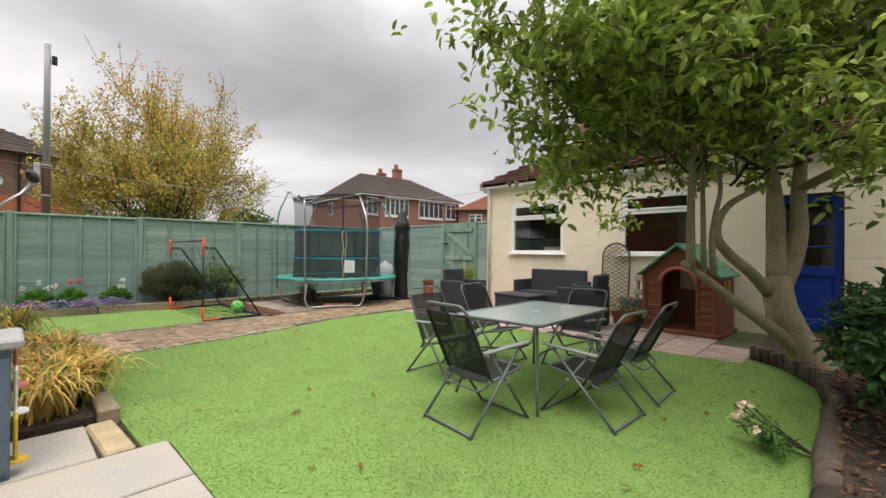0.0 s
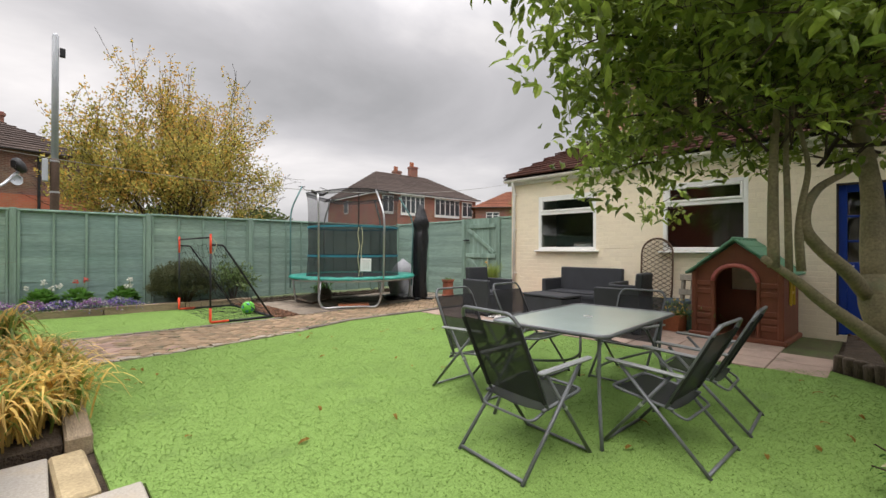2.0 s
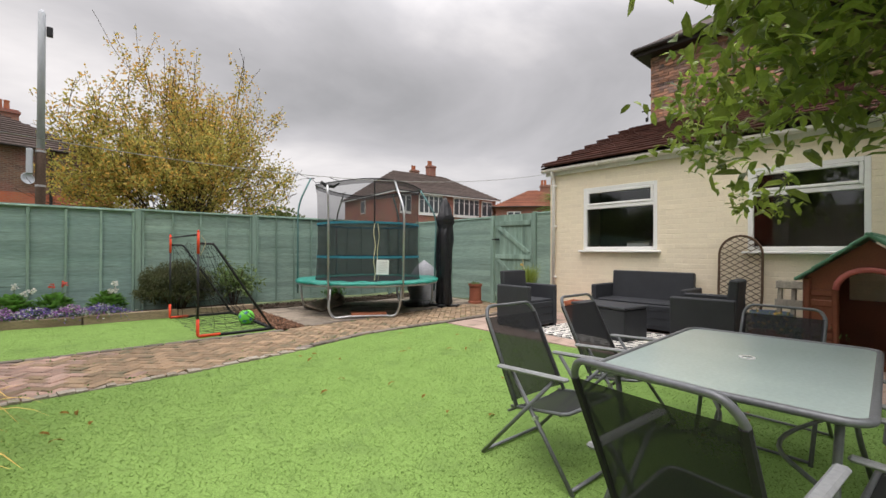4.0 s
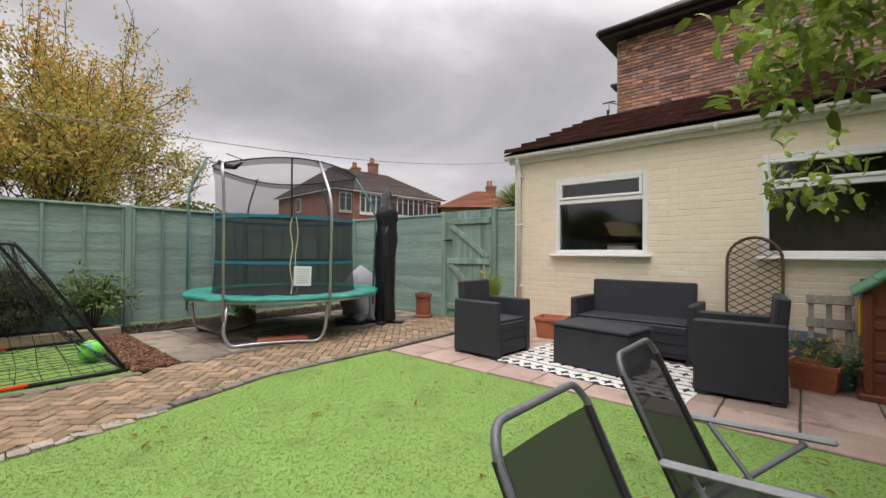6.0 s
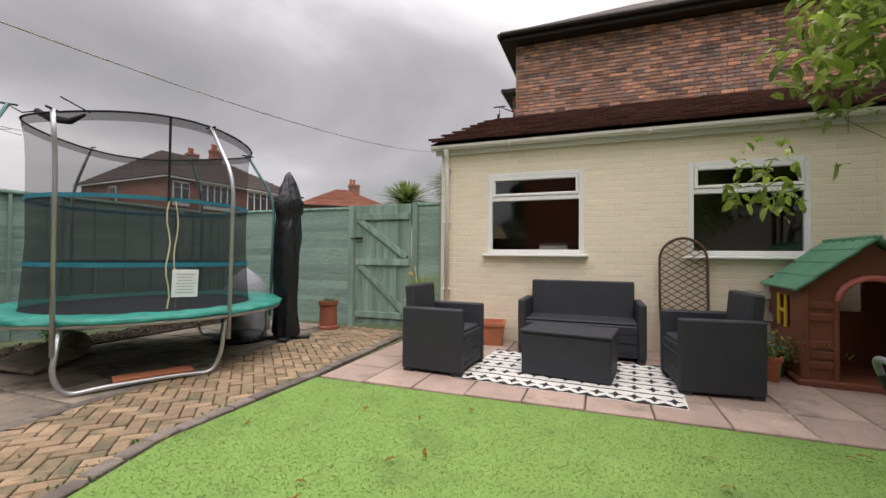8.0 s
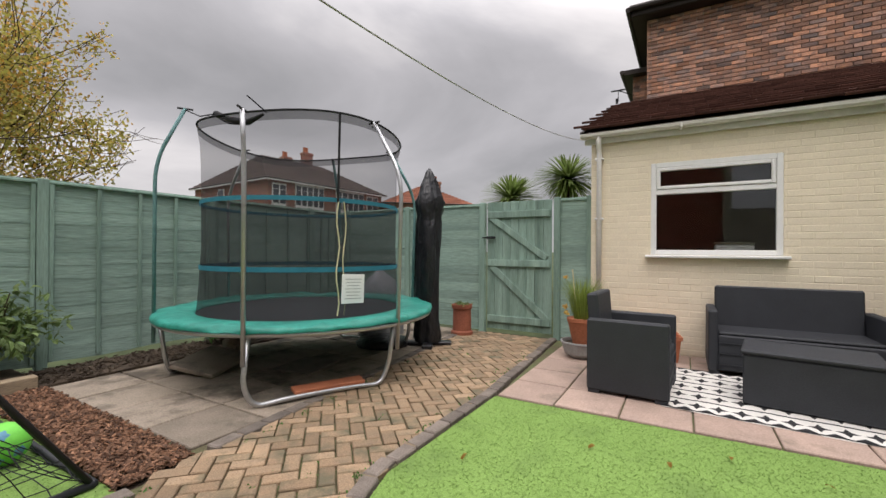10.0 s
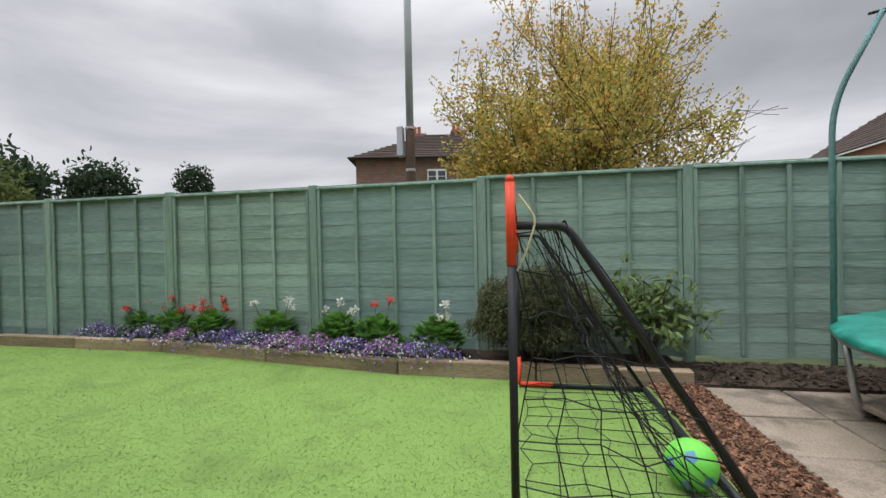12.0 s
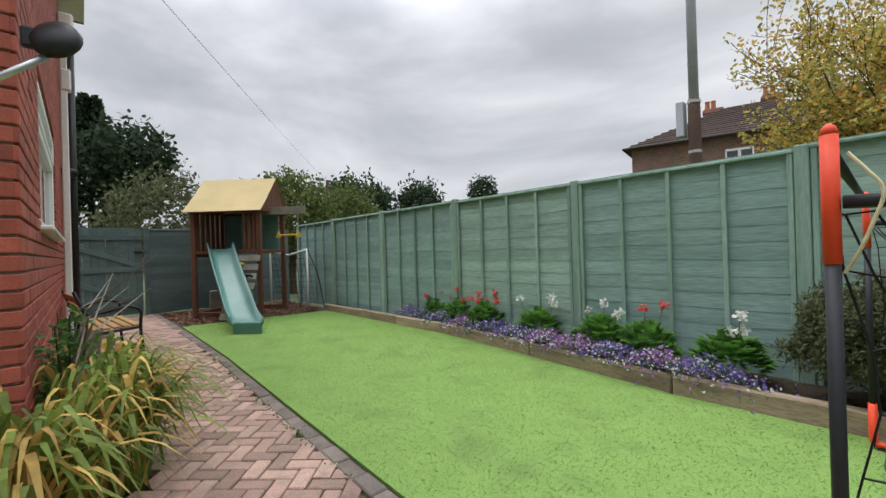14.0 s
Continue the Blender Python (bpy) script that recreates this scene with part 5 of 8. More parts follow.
tl = thing("loose_slab", "loose buff slab tipped under the trampoline", "slab", pose(4.15, 9.75, 0.09, 9, -6, 20))
part("slab", Shape().box((0, 0, 0), (0.62, 0.5, 0.045), None, 0.01), SLAB_GREY, tl)
st = Shape().lathe([(0.02, -0.12), (0.15, -0.08), (0.2, 0.02), (0.14, 0.12), (0.03, 0.15)], (0, 0, 0), 9)
st.v = [(x * 1.1 + wobble((x * 3, y * 3, z * 3), 2, 0.05), y * 0.8, z) for x, y, z in st.v]
ob = solid("rubble_stone", st, SLAB_GREY, "rough buff stone lump under the trampoline", "stone")
ob.matrix_world = pose(4.62, 10.05, 0.12, 20, 10, 40)
ob = solid("timber_offcut", Shape().box((0, 0, 0), (0.62, 0.14, 0.035), None, 0.006), TERRACOTTA, "reddish plank offcut lying across the trampoline foot", "plank")
ob.matrix_world = pose(4.24, 8.16, 0.075, 4, 0, -27)
ob = solid("flat_board", Shape().box((0, 0, 0), (0.55, 0.45, 0.02), None, 0.004), EDGER, "dark damp board lying on the slabs", "board")
ob.matrix_world = pose(4.75, 9.0, 0.012, 0, 0, 10)

# covered parasol
um = thing("covered_parasol", "tall closed parasol in a black fabric cover", "parasol", pose(6.30, 8.42, 0))
cv = Shape()
prof = [(0.15, 0.06), (0.165, 0.12), (0.15, 0.35), (0.155, 0.6), (0.165, 0.9), (0.17, 1.2), (0.172, 1.45), (0.165, 1.64), (0.155, 1.72), (0.175, 1.80), (0.178, 1.90), (0.155, 2.0), (0.115, 2.12), (0.075, 2.22), (0.045, 2.31), (0.015, 2.36)]
NC = 40
for r_, z_ in prof:
    for k in range(NC):
        a = 2 * math.pi * k / NC
        q = r_ * (1 + 0.13 * math.sin(3 * a + z_ * 2.2) + 0.05 * math.sin(9 * a - z_ * 4) + wobble((math.cos(a) * 1.6, math.sin(a) * 1.6, z_ * 4), 2.2, 0.28))
        cv.v.append((q * math.cos(a) - 0.03 * math.sin(z_ * 1.3), q * math.sin(a), z_))
cv.f = [(NC * i + k, NC * i + (k + 1) % NC, NC * i + NC + (k + 1) % NC, NC * i + NC + k) for i in range(len(prof) - 1) for k in range(NC)] + [tuple(range(NC * (len(prof) - 1), NC * len(prof)))]
part("cover", cv, TARP, um, "creased black fabric cover", smooth=True)
part("base_plate", Shape().box((0.0, 0.0, 0.035), (0.62, 0.13, 0.06), Matrix.Rotation(0.5, 3, "Z"), 0.012).box((0.0, 0.0, 0.034), (0.13, 0.62, 0.05), Matrix.Rotation(0.5, 3, "Z"), 0.012), TARP, um, "black cross base")
part("pole", rod((0, 0, 0.06), (0, 0, 0.5), 0.03), IRON, um)
# grey covered heap behind the net
hp = Shape()
for i in range(7):
    t = i / 6
    for k in range(18):
        a = 2 * math.pi * k / 18
        r_ = 0.36 * math.sqrt(max(0.0, 1 - t ** 2.4)) + 0.02
        q = r_ * (1 + wobble((math.cos(a), math.sin(a), t * 2), 2.0, 0.35))
        hp.v.append((q * math.cos(a), q * 0.8 * math.sin(a), 0.98 * t))
hp.f = [(18 * i + k, 18 * i + (k + 1) % 18, 18 * i + 18 + (k + 1) % 18, 18 * i + 18 + k) for i in range(6) for k in range(18)] + [tuple(range(108, 126))]
ob = solid("tarpaulin_cover", hp, TARP_GREY, "bundle under a crumpled silver-grey cover behind the trampoline", "cover", smooth=True)
ob.matrix_world = pose(6.55, 9.45, 0)
ob = solid("folded_tarpaulin", Shape().lathe([(0.34, 0), (0.36, 0.05), (0.3, 0.1), (0.05, 0.13)], (0, 0, 0), 14), TARP, "crumpled black tarpaulin lying on the slabs", "tarpaulin", smooth=True)
ob.matrix_world = pose(6.0, 8.95, 0)

# ---- football goal ----
gl = thing("football_goal", "black and orange folding football goal with sagging net", "goal", pose(1.54, 0, 0))
GY0, GY1, GZ = 8.14, 10.25, 1.43
for y in (GY0, GY1):
    post = part("post", rod((0, y, 0.24), (0, y, GZ - 0.26), 0.0155, 12), GOALBLACK, gl, smooth=True)
    part("foot_corner", Shape().tube(bent([(0.28, y, 0.028), (0, y, 0.028), (0, y, 0.26)], 0.03), 0.020, 12), ORANGE, gl, "bright orange corner piece", smooth=True)
    part("top_corner", Shape().tube(bent([(0, y, GZ - 0.28), (0, y, GZ + 0.015)], 0.03), 0.0175, 12).lathe([(0.0175, 0), (0.013, 0.018), (0.004, 0.026)], (0, y, GZ + 0.015), 12), ORANGE, gl, "bright orange corner piece", smooth=True)
    part("side_stay", Shape().tube(bent([(0.02, y, GZ - 0.14), (0.19, y, GZ - 0.145), (0.98, y, 0.04)], 0.04), 0.0155, 8), GOALBLACK, gl, smooth=True)
    part("base_rail", rod((0.26, y, 0.022), (1.0, y, 0.022), 0.02, 10), GOALBLACK, gl, smooth=True)
part("back_rail", rod((1.0, GY0, 0.022), (1.0, GY1, 0.022), 0.021, 10), GOALBLACK, gl, smooth=True)
part("crossbar", rod((0, GY0, GZ - 0.02), (0, GY1, GZ - 0.02), 0.014, 8), GOALBLACK, gl, smooth=True)


def netting(fn, nu, nv, r):
    """Cords over the surface fn(u, v) in a diamond lattice."""
    s_ = Shape()
    for d_ in (0, 1):
        for i in range((nu if d_ else nv) + 1):
            n_ = nv if d_ else nu
            s_.tube([fn(i / nu, k / n_ / 1.0) if d_ else fn(k / n_, i / nv) for k in range(n_ + 1)], r, 3, False)
    return s_


def back_fn(u, v):
    y = GY0 + (GY1 - GY0) * u
    x, z = (0.19 + 0.79 * v), (GZ - 0.16) * (1 - v) + 0.03
    s_ = math.sin(math.pi * v)
    return (x - 0.10 * s_ + wobble((y * 4, v * 5, 1), 2, 0.06), y + wobble((y * 5, v * 6, 7), 2, 0.05) + (0.03 if int(v * 16) % 2 else -0.03), z - 0.16 * s_ + wobble((y * 3, v * 4, 3), 2, 0.07))


def side_fn(y):
    def fn(u, v):
        xt = 0.02 + 0.17 * u
        xb = 0.04 + 0.95 * u
        top, z0 = GZ - 0.15, 0.03
        x = xt * (1 - v) + xb * v
        return (x + wobble((u * 5, v * 6, y), 2, 0.05) + (0.02 if int(v * 14) % 2 else -0.02), y + 0.05 * math.sin(3 * u + 4 * v) * math.sin(math.pi * v), top * (1 - v) + z0 * v + wobble((u * 4, v * 4, y + 5), 2, 0.05))
    return fn


part("back_net", netting(back_fn, 13, 8, 0.003), CORD, gl, "black knotted netting")
part("side_net", netting(side_fn(GY0 + 0.02), 5, 8, 0.003), CORD, gl, "black knotted netting")
part("side_net", netting(side_fn(GY1 - 0.02), 5, 8, 0.003), CORD, gl, "black knotted netting")
floor_net = netting(lambda u, v: (0.05 + 0.93 * v + wobble((u * 6, v * 5, 2), 2, 0.06), GY0 + (GY1 - GY0) * u + wobble((u * 6, v * 5, 9), 2, 0.07), 0.012 + 0.02 * abs(math.sin(9 * u + 7 * v))), 13, 6, 0.0034)
part("ground_net", floor_net, CORD, gl, "slack black netting on the turf")
part("tie", Shape().tube(bent([(0.03, GY0, GZ - 0.03), (0.09, GY0 - 0.02, GZ - 0.12), (0.05, GY0 - 0.02, GZ - 0.24), (0.02, GY0, GZ - 0.3)], 0.03), 0.004, 6), CREAMCORD, gl, "yellowed tie cord")
bl = thing("football", "lime green football with blue patches on the turf", "ball", pose(2.38, 8.87, 0.122))
bm = Shape()
bm.lathe([(0.12 * math.sin(math.pi * i / 12) + 0.0005, -0.12 * math.cos(math.pi * i / 12)) for i in range(13)], (0, 0, 0), 20)
part("skin", bm, BALLGREEN, bl, smooth=True)
for a_, e_ in ((200, 10), (250, 40), (140, -10), (290, -15), (240, -30)):
    d = Vector((math.cos(radians(a_)) * math.cos(radians(e_)), math.sin(radians(a_)) * math.cos(radians(e_)), math.sin(radians(e_))))
    q = part("patch", Shape().lathe([(0.034, 0.1155), (0.02, 0.1195), (0.002, 0.1215)], (0, 0, 0), 5, False), BALLBLUE, bl)
    q.matrix_basis = d.to_track_quat("Z", "Y").to_matrix().to_4x4()

# ---- bed edging ----


def sleeper_run(name, label, pts, w, z0, z1, mat=None, piece_len=1.3):
    f = thing(name, label, "edging", None, "", "structure")
    for (xa, ya), (xb, yb) in zip(pts, pts[1:]):
        d = Vector((xb - xa, yb - ya))
        n = max(1, round(d.length / piece_len))
        me = Shape().box((0, 0, (z0 + z1) / 2), (d.length / n - 0.012, w, z1 - z0), None, 0.012).mesh("sleeper", mat or SLEEPER)
        for i in range(n):
            t = (i + 0.5) / n
            piece("sleeper", me, f, pose(xa + d.x * t, ya + d.y * t, rng.uniform(-0.008, 0.008), 0, 0, math.degrees(math.atan2(d.y, d.x)) + rng.uniform(-0.6, 0.6)))
    return f


sleeper_run("flower_bed_edging", "weathered timber sleepers edging the flower bed", [(2.98, 10.46), (0.4, 10.52), (-2.7, 11.02), (-6.75, 11.16)], 0.10, -0.03, 0.135)
sleeper_run("strap_bed_edging", "weathered timber sleepers edging the strap-leaf bed", [(-0.29, 3.92), (-0.28, 6.36)], 0.13, -0.03, 0.10)
solid("flower_bed_soil", Shape().prism([(2.98, 10.5), (2.98, 11.12), (-6.6, 11.33), (-6.7, 11.2), (-2.7, 11.06), (0.4, 10.56)], -0.03, 0.085), EARTH, "dark crumbly soil of the flower bed", "soil", "structure")
solid("back_soil", Shape().prism([(2.99, 10.44), (7.6, 10.44), (7.6, 11.12), (2.99, 11.12)], -0.03, 0.02), EARTH, "bare dark soil behind the trampoline", "soil", "structure")
solid("strap_bed_soil", Shape().prism([(-1.0, 4.0), (-0.36, 4.0), (-0.36, 6.36), (-1.0, 6.38)], -0.03, 0.05), EARTH, "dark soil of the strap-leaf bed", "soil", "structure")
raised = [(5.42, 0.92), (5.06, 0.55), (4.43, 0.25), (3.58, 0.13), (2.07, 0.17), (-0.07, 0.16)]
solid("tree_bed_soil", Shape().prism([(x + 0.02, y - 0.05) for x, y in raised[::-1]] + [(7.4, 0.9), (7.4, -3.0), (-0.07, -3.0)][0:2] + [(-0.07, -3.0)], -0.03, 0.10), EARTH, "dark mulched soil of the raised tree bed", "soil", "structure")
lr = thing("log_roll_edging", "short upright grey-brown logs edging the tree bed", "edging", None, "", "structure")
log_me = [Shape().lathe([(0.052, -0.05), (0.054, 0.15), (0.046, 0.165), (0.02, 0.168)], (0, 0, 0), 9).mesh("log", LOGWOOD, True) for _ in range(1)]
for (xa, ya), (xb, yb) in zip(raised[:3], raised[1:4]):
    d = Vector((xb - xa, yb - ya))
    n = max(1, round(d.length / 0.105))
    for i in range(n):
        t = (i + 0.5) / n
        piece("log", log_me[0], lr, pose(xa + d.x * t, ya + d.y * t, rng.uniform(-0.02, 0.015), rng.uniform(-4, 4), rng.uniform(-4, 4), rng.uniform(0, 360)))
long_log = [Shape().tube([(-0.75, 0, 0.04), (-0.2, 0.01, 0.05), (0.3, -0.01, 0.045), (0.75, 0.0, 0.04)], [0.075, 0.08, 0.075, 0.07], 10).mesh("long_log", LOGWOOD, True)]
for x, y, a in ((2.85, 0.16, 1), (1.3, 0.18, -2)):
    piece("long_log", long_log[0], lr, pose(x, y, 0, 0, 0, a))

# ---- bark chips ----


def chips(name, label, poly, count, box, z=0.0, size=(0.02, 0.05)):
    s_, r_ = Shape(), random.Random(3)
    k = 0
    while k < count:
        x, y = r_.uniform(box[0], box[1]), r_.uniform(box[2], box[3])
        if not inside(x, y, poly):
            continue
        k += 1
        l_ = r_.uniform(*size)
        s_.box((x, y, z + r_.uniform(0.0, 0.03)), (l_, l_ * r_.uniform(0.25, 0.55), r_.uniform(0.004, 0.010)), Euler((r_.uniform(-0.6, 0.6), r_.uniform(-0.6, 0.6), r_.uniform(0, 6.3))).to_matrix())
    return solid(name, s_, BARKCHIP, label, "bark chips", "stuff")


chips("bark_chip_strip", "red-brown bark chippings between turf and slabs", [(2.58, 8.0), (3.0, 8.04), (3.02, 10.4), (2.62, 10.4)], 5200, (2.55, 3.05, 7.95, 10.42))
chips("play_bark_chips", "red-brown bark chippings under the climbing frame", [(-9.2, 8.5), (-6.9, 8.5), (-6.65, 11.1), (-9.2, 11.3)], 2600, (-9.2, -6.5, 8.4, 11.3), 0.0, (0.03, 0.07))
chips("soil_clods", "dark soil clods and pale grit behind the trampoline", [(2.99, 10.44), (7.5, 10.44), (7.5, 11.08), (2.99, 11.08)], 1300, (2.99, 7.5, 10.44, 11.08), 0.02, (0.02, 0.06)).data.materials[0] = EARTH
chips("tree_bed_litter", "brown leaf litter and bark on the tree bed", [(1.6, 0.1), (5.4, 0.2), (7.3, 0.9), (7.3, -1.2), (1.6, -1.2)], 2600, (1.6, 7.4, -1.2, 0.9), 0.10, (0.02, 0.06))

# ---- foliage helpers ----


def unit(r_):
    while True:
        v = Vector((r_.uniform(-1, 1), r_.uniform(-1, 1), r_.uniform(-1, 1)))
        if 0.05 < v.length < 1:
            return v.normalized()


def branch_paths(r_, start, direction, length, depth, spread, up, out, radius, kids=3, bendy=0.35):
    """Recursive limbs: fills out with (points, radii, depth)."""
    pts, p, d = [start.copy()], start.copy(), direction.normalized()
    n = 5
    for i in range(n):
        d = (d + unit(r_) * bendy * 0.35 + Vector((0, 0, up))).normalized()
        p = p + d * length / n
        pts.append(p.copy())
    rads = [radius * (1 - 0.45 * i / n) for i in range(n + 1)]
    out.append((pts, rads, depth))
    if depth == 0:
        return
    for k in range(kids):
        t = r_.randint(2, n)
        nd = (d + unit(r_) * spread).normalized()
        branch_paths(r_, pts[t], nd, length * r_.uniform(0.62, 0.85), depth - 1, spread, up, out, rads[t] * 0.62, kids, bendy)


def leaf_spray(s_, r_, tip, d, count, length, width, spread=0.9):
    for _ in range(count):
        q = (d * 0.5 + unit(r_) * spread).normalized()
        s_.leaf(tip + unit(r_) * length * 0.45, q, (Vector((0, 0, 1)) + unit(r_) * 0.6).normalized(), length * r_.uniform(0.65, 1.2), width * r_.uniform(0.7, 1.2), 0.25)


# ---- glossy-leaved tree over the lawn ----
r_ = random.Random(21)
mt = thing("broadleaf_tree", "spreading tree with smooth olive-grey forked trunk and glossy leaves", "tree", pose(0, 0, 0))
fork = Vector((4.89, 0.63, 0.94))
part("trunk", Shape().tube(bent([(5.02, 0.30, -0.04), (4.97, 0.35, 0.10), (4.87, 0.51, 0.45), (4.84, 0.61, 0.72), fork + Vector((0.01, 0, 0.06))], 0.15, 3), [0.21, 0.19, 0.18, 0.165, 0.155, 0.15, 0.15, 0.145, 0.145, 0.145, 0.14, 0.14, 0.135, 0.12][:14], 14), TRUNK, mt, smooth=True)
limbs = [
    ([fork - Vector((0, 0, 0.12)), (5.07, 0.51, 1.22), (5.12, 0.46, 1.52), (5.17, 0.48, 1.87), (5.26, 0.46, 2.29), (5.36, 0.43, 3.31), (5.3, 0.3, 4.2)], 0.105),
    ([fork - Vector((0, 0, 0.10)), (5.00, 0.65, 1.34), (5.07, 0.65, 1.70), (5.11, 0.69, 2.06), (5.03, 0.76, 2.47), (4.77, 0.88, 3.26), (4.5, 1.0, 4.1)], 0.10),
    ([(4.93, 0.41, 0.16), (4.74, 0.57, 0.40), (4.59, 0.73, 0.57), (4.36, 0.96, 0.79), (4.14, 1.10, 0.98), (3.93, 1.29, 1.16)], 0.078),
    ([(3.99, 1.23, 1.08), (4.01, 1.24, 1.60), (4.07, 1.24, 2.15), (4.15, 1.22, 2.61), (4.19, 1.18, 3.38)], 0.045),
    ([(4.10, 1.14, 1.00), (4.15, 1.16, 1.72), (4.20, 1.18, 2.16), (4.25, 1.13, 2.72), (4.0, 1.5, 3.3)], 0.028),
    ([(4.82, 0.67, 0.80), (4.57, 0.81, 1.06), (4.35, 0.96, 1.23), (4.19, 1.06, 1.41), (4.26, 1.05, 1.61), (4.47, 0.98, 1.79), (4.84, 0.81, 1.95), (5.16, 0.64, 2.12)], 0.062),
    ([(4.18, 1.07, 1.05), (4.18, 1.09, 1.39), (4.24, 1.07, 1.66), (4.35, 1.03, 1.94), (4.25, 1.13, 2.50), (3.9, 1.3, 3.1)], 0.034),
    ([(5.20, 0.59, 2.38), (4.61, 1.04, 2.53), (4.09, 1.43, 2.61), (3.67, 1.72, 2.38), (3.3, 1.95, 2.57), (2.6, 2.1, 2.9)], 0.05),
    ([(5.17, 0.48, 1.95), (5.0, -0.2, 2.3), (4.3, -0.8, 2.8), (3.4, -1.2, 3.2)], 0.05),
    ([(5.03, 0.76, 2.47), (4.4, 0.6, 2.75), (3.5, 0.5, 2.9), (2.5, 0.6, 3.0)], 0.045),
    ([(5.26, 0.46, 2.29), (5.8, 0.9, 2.7), (6.2, 1.6, 3.0), (6.3, 2.3, 3.2)], 0.045),
    ([(4.19, 1.18, 3.0), (3.6, 1.7, 3.5), (3.0, 2.2, 3.9)], 0.035),
    ([(3.67, 1.72, 2.38), (3.4, 2.05, 2.2), (3.2, 2.3, 1.95)], 0.018),
]
tips = []
for pts, rad in limbs:
    pts = [Vector(p) for p in pts]
    n = len(pts)
    sm = bent(pts, 0.25, 3)
    part("limb", Shape().tube(sm, [rad * (1 - 0.6 * i / (len(sm) - 1)) for i in range(len(sm))], 9), TRUNK, mt, smooth=True)
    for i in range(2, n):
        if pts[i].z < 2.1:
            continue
        for _ in range(4):
            tips.append((pts[i] + unit(r_) * 0.08, (unit(r_) + Vector((-0.1, 0.1, 0.25))).normalized(), rad * 0.35))
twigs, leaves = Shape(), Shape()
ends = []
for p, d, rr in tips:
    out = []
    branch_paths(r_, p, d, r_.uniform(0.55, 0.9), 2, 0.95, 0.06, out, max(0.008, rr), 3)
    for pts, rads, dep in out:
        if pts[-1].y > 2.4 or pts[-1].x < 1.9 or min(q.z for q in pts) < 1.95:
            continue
        twigs.tube(pts, [max(0.003, q * 0.8) for q in rads], 5, False)
        if dep < 2:
            for k in (2, 3, 4, 5):
                if k == 5 or r_.random() < 0.6:
                    ends.append((pts[k], (pts[k] - pts[k - 1]).normalized()))
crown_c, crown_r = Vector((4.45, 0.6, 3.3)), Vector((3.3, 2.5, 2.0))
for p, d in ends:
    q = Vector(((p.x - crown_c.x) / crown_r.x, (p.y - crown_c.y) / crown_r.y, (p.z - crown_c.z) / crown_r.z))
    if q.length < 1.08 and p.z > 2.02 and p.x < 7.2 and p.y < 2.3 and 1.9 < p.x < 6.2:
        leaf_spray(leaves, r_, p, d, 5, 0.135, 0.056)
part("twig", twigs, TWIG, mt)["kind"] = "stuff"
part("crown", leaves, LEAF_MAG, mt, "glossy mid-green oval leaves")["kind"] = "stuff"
# hanging sprays on the lawn side
sp_, tw_ = Shape(), Shape()
for (sx, sy, sz), n in (((3.2, 2.22, 1.9), 14), ((3.45, 2.1, 2.15), 22), ((2.9, 2.15, 2.25), 22), ((2.5, 2.08, 2.4), 22), ((2.15, 2.0, 2.6), 20), ((3.5, 1.85, 2.5), 24), ((3.0, 1.8, 2.65), 24), ((3.9, 1.85, 2.2), 22),
                       ((4.1, 1.65, 2.45), 24), ((2.6, 1.7, 2.9), 24), ((2.0, 1.5, 2.9), 20), ((3.3, 1.35, 2.55), 22), ((2.6, 0.8, 2.6), 18), ((1.9, 0.9, 2.8), 18), ((2.4, 1.2, 3.0), 24), ((3.3, 1.9, 3.1), 26), ((4.95, 2.2, 2.9), 26), ((5.0, 2.5, 3.3), 26),
                       ((6.2, 2.95, 1.75), 9), ((6.25, 2.85, 1.95), 8), ((4.5, 3.0, 2.3), 16), ((4.8, 2.85, 2.5), 20), ((4.35, 2.85, 2.65), 20), ((5.0, 2.6, 2.8), 20), ((2.2, 2.5, 3.3), 26), ((2.9, 2.6, 3.2), 26),
                       ((2.4, 2.0, 3.0), 26), ((3.0, 2.0, 2.6), 22), ((4.3, 2.3, 3.4), 26), ((1.6, 0.2, 2.5), 12), ((3.2, 0.1, 2.3), 16), ((3.0, -0.05, 1.9), 12), ((3.8, -0.1, 2.0), 16), ((2.4, -0.15, 2.15), 12), ((4.6, -0.1, 2.1), 18), ((3.4, -0.2, 2.45), 18)):
    c = Vector((sx, sy, sz))
    tw_.tube([c + Vector((0.5, -0.2, 0.15)), c + Vector((0.2, -0.1, 0.1)), c], [0.012, 0.008, 0.004], 5, False)
    for _ in range(n * 2):
        q = c + Vector((r_.gauss(0, 0.22), r_.gauss(0, 0.18), r_.gauss(0, 0.15)))
        leaf_spray(sp_, r_, q, unit(r_), 3, 0.135, 0.056)
# extra leaf masses overhead, out of view, added to shade the wall below
for _ in range(34):
    c = Vector((r_.uniform(3.2, 6.6), r_.uniform(-1.2, 2.0), r_.uniform(3.1, 4.3)))
    for _ in range(46):
        leaf_spray(sp_, r_, c + Vector((r_.gauss(0, 0.32), r_.gauss(0, 0.32), r_.gauss(0, 0.16))), unit(r_), 3, 0.14, 0.06)
part("hanging_spray", sp_, LEAF_MAG, mt, "drooping sprays of glossy leaves, with added canopy leaves that shade the wall")["kind"] = "stuff"
part("spray_twig", tw_, TWIG, mt)["kind"] = "stuff"

# ---- shrubs ----


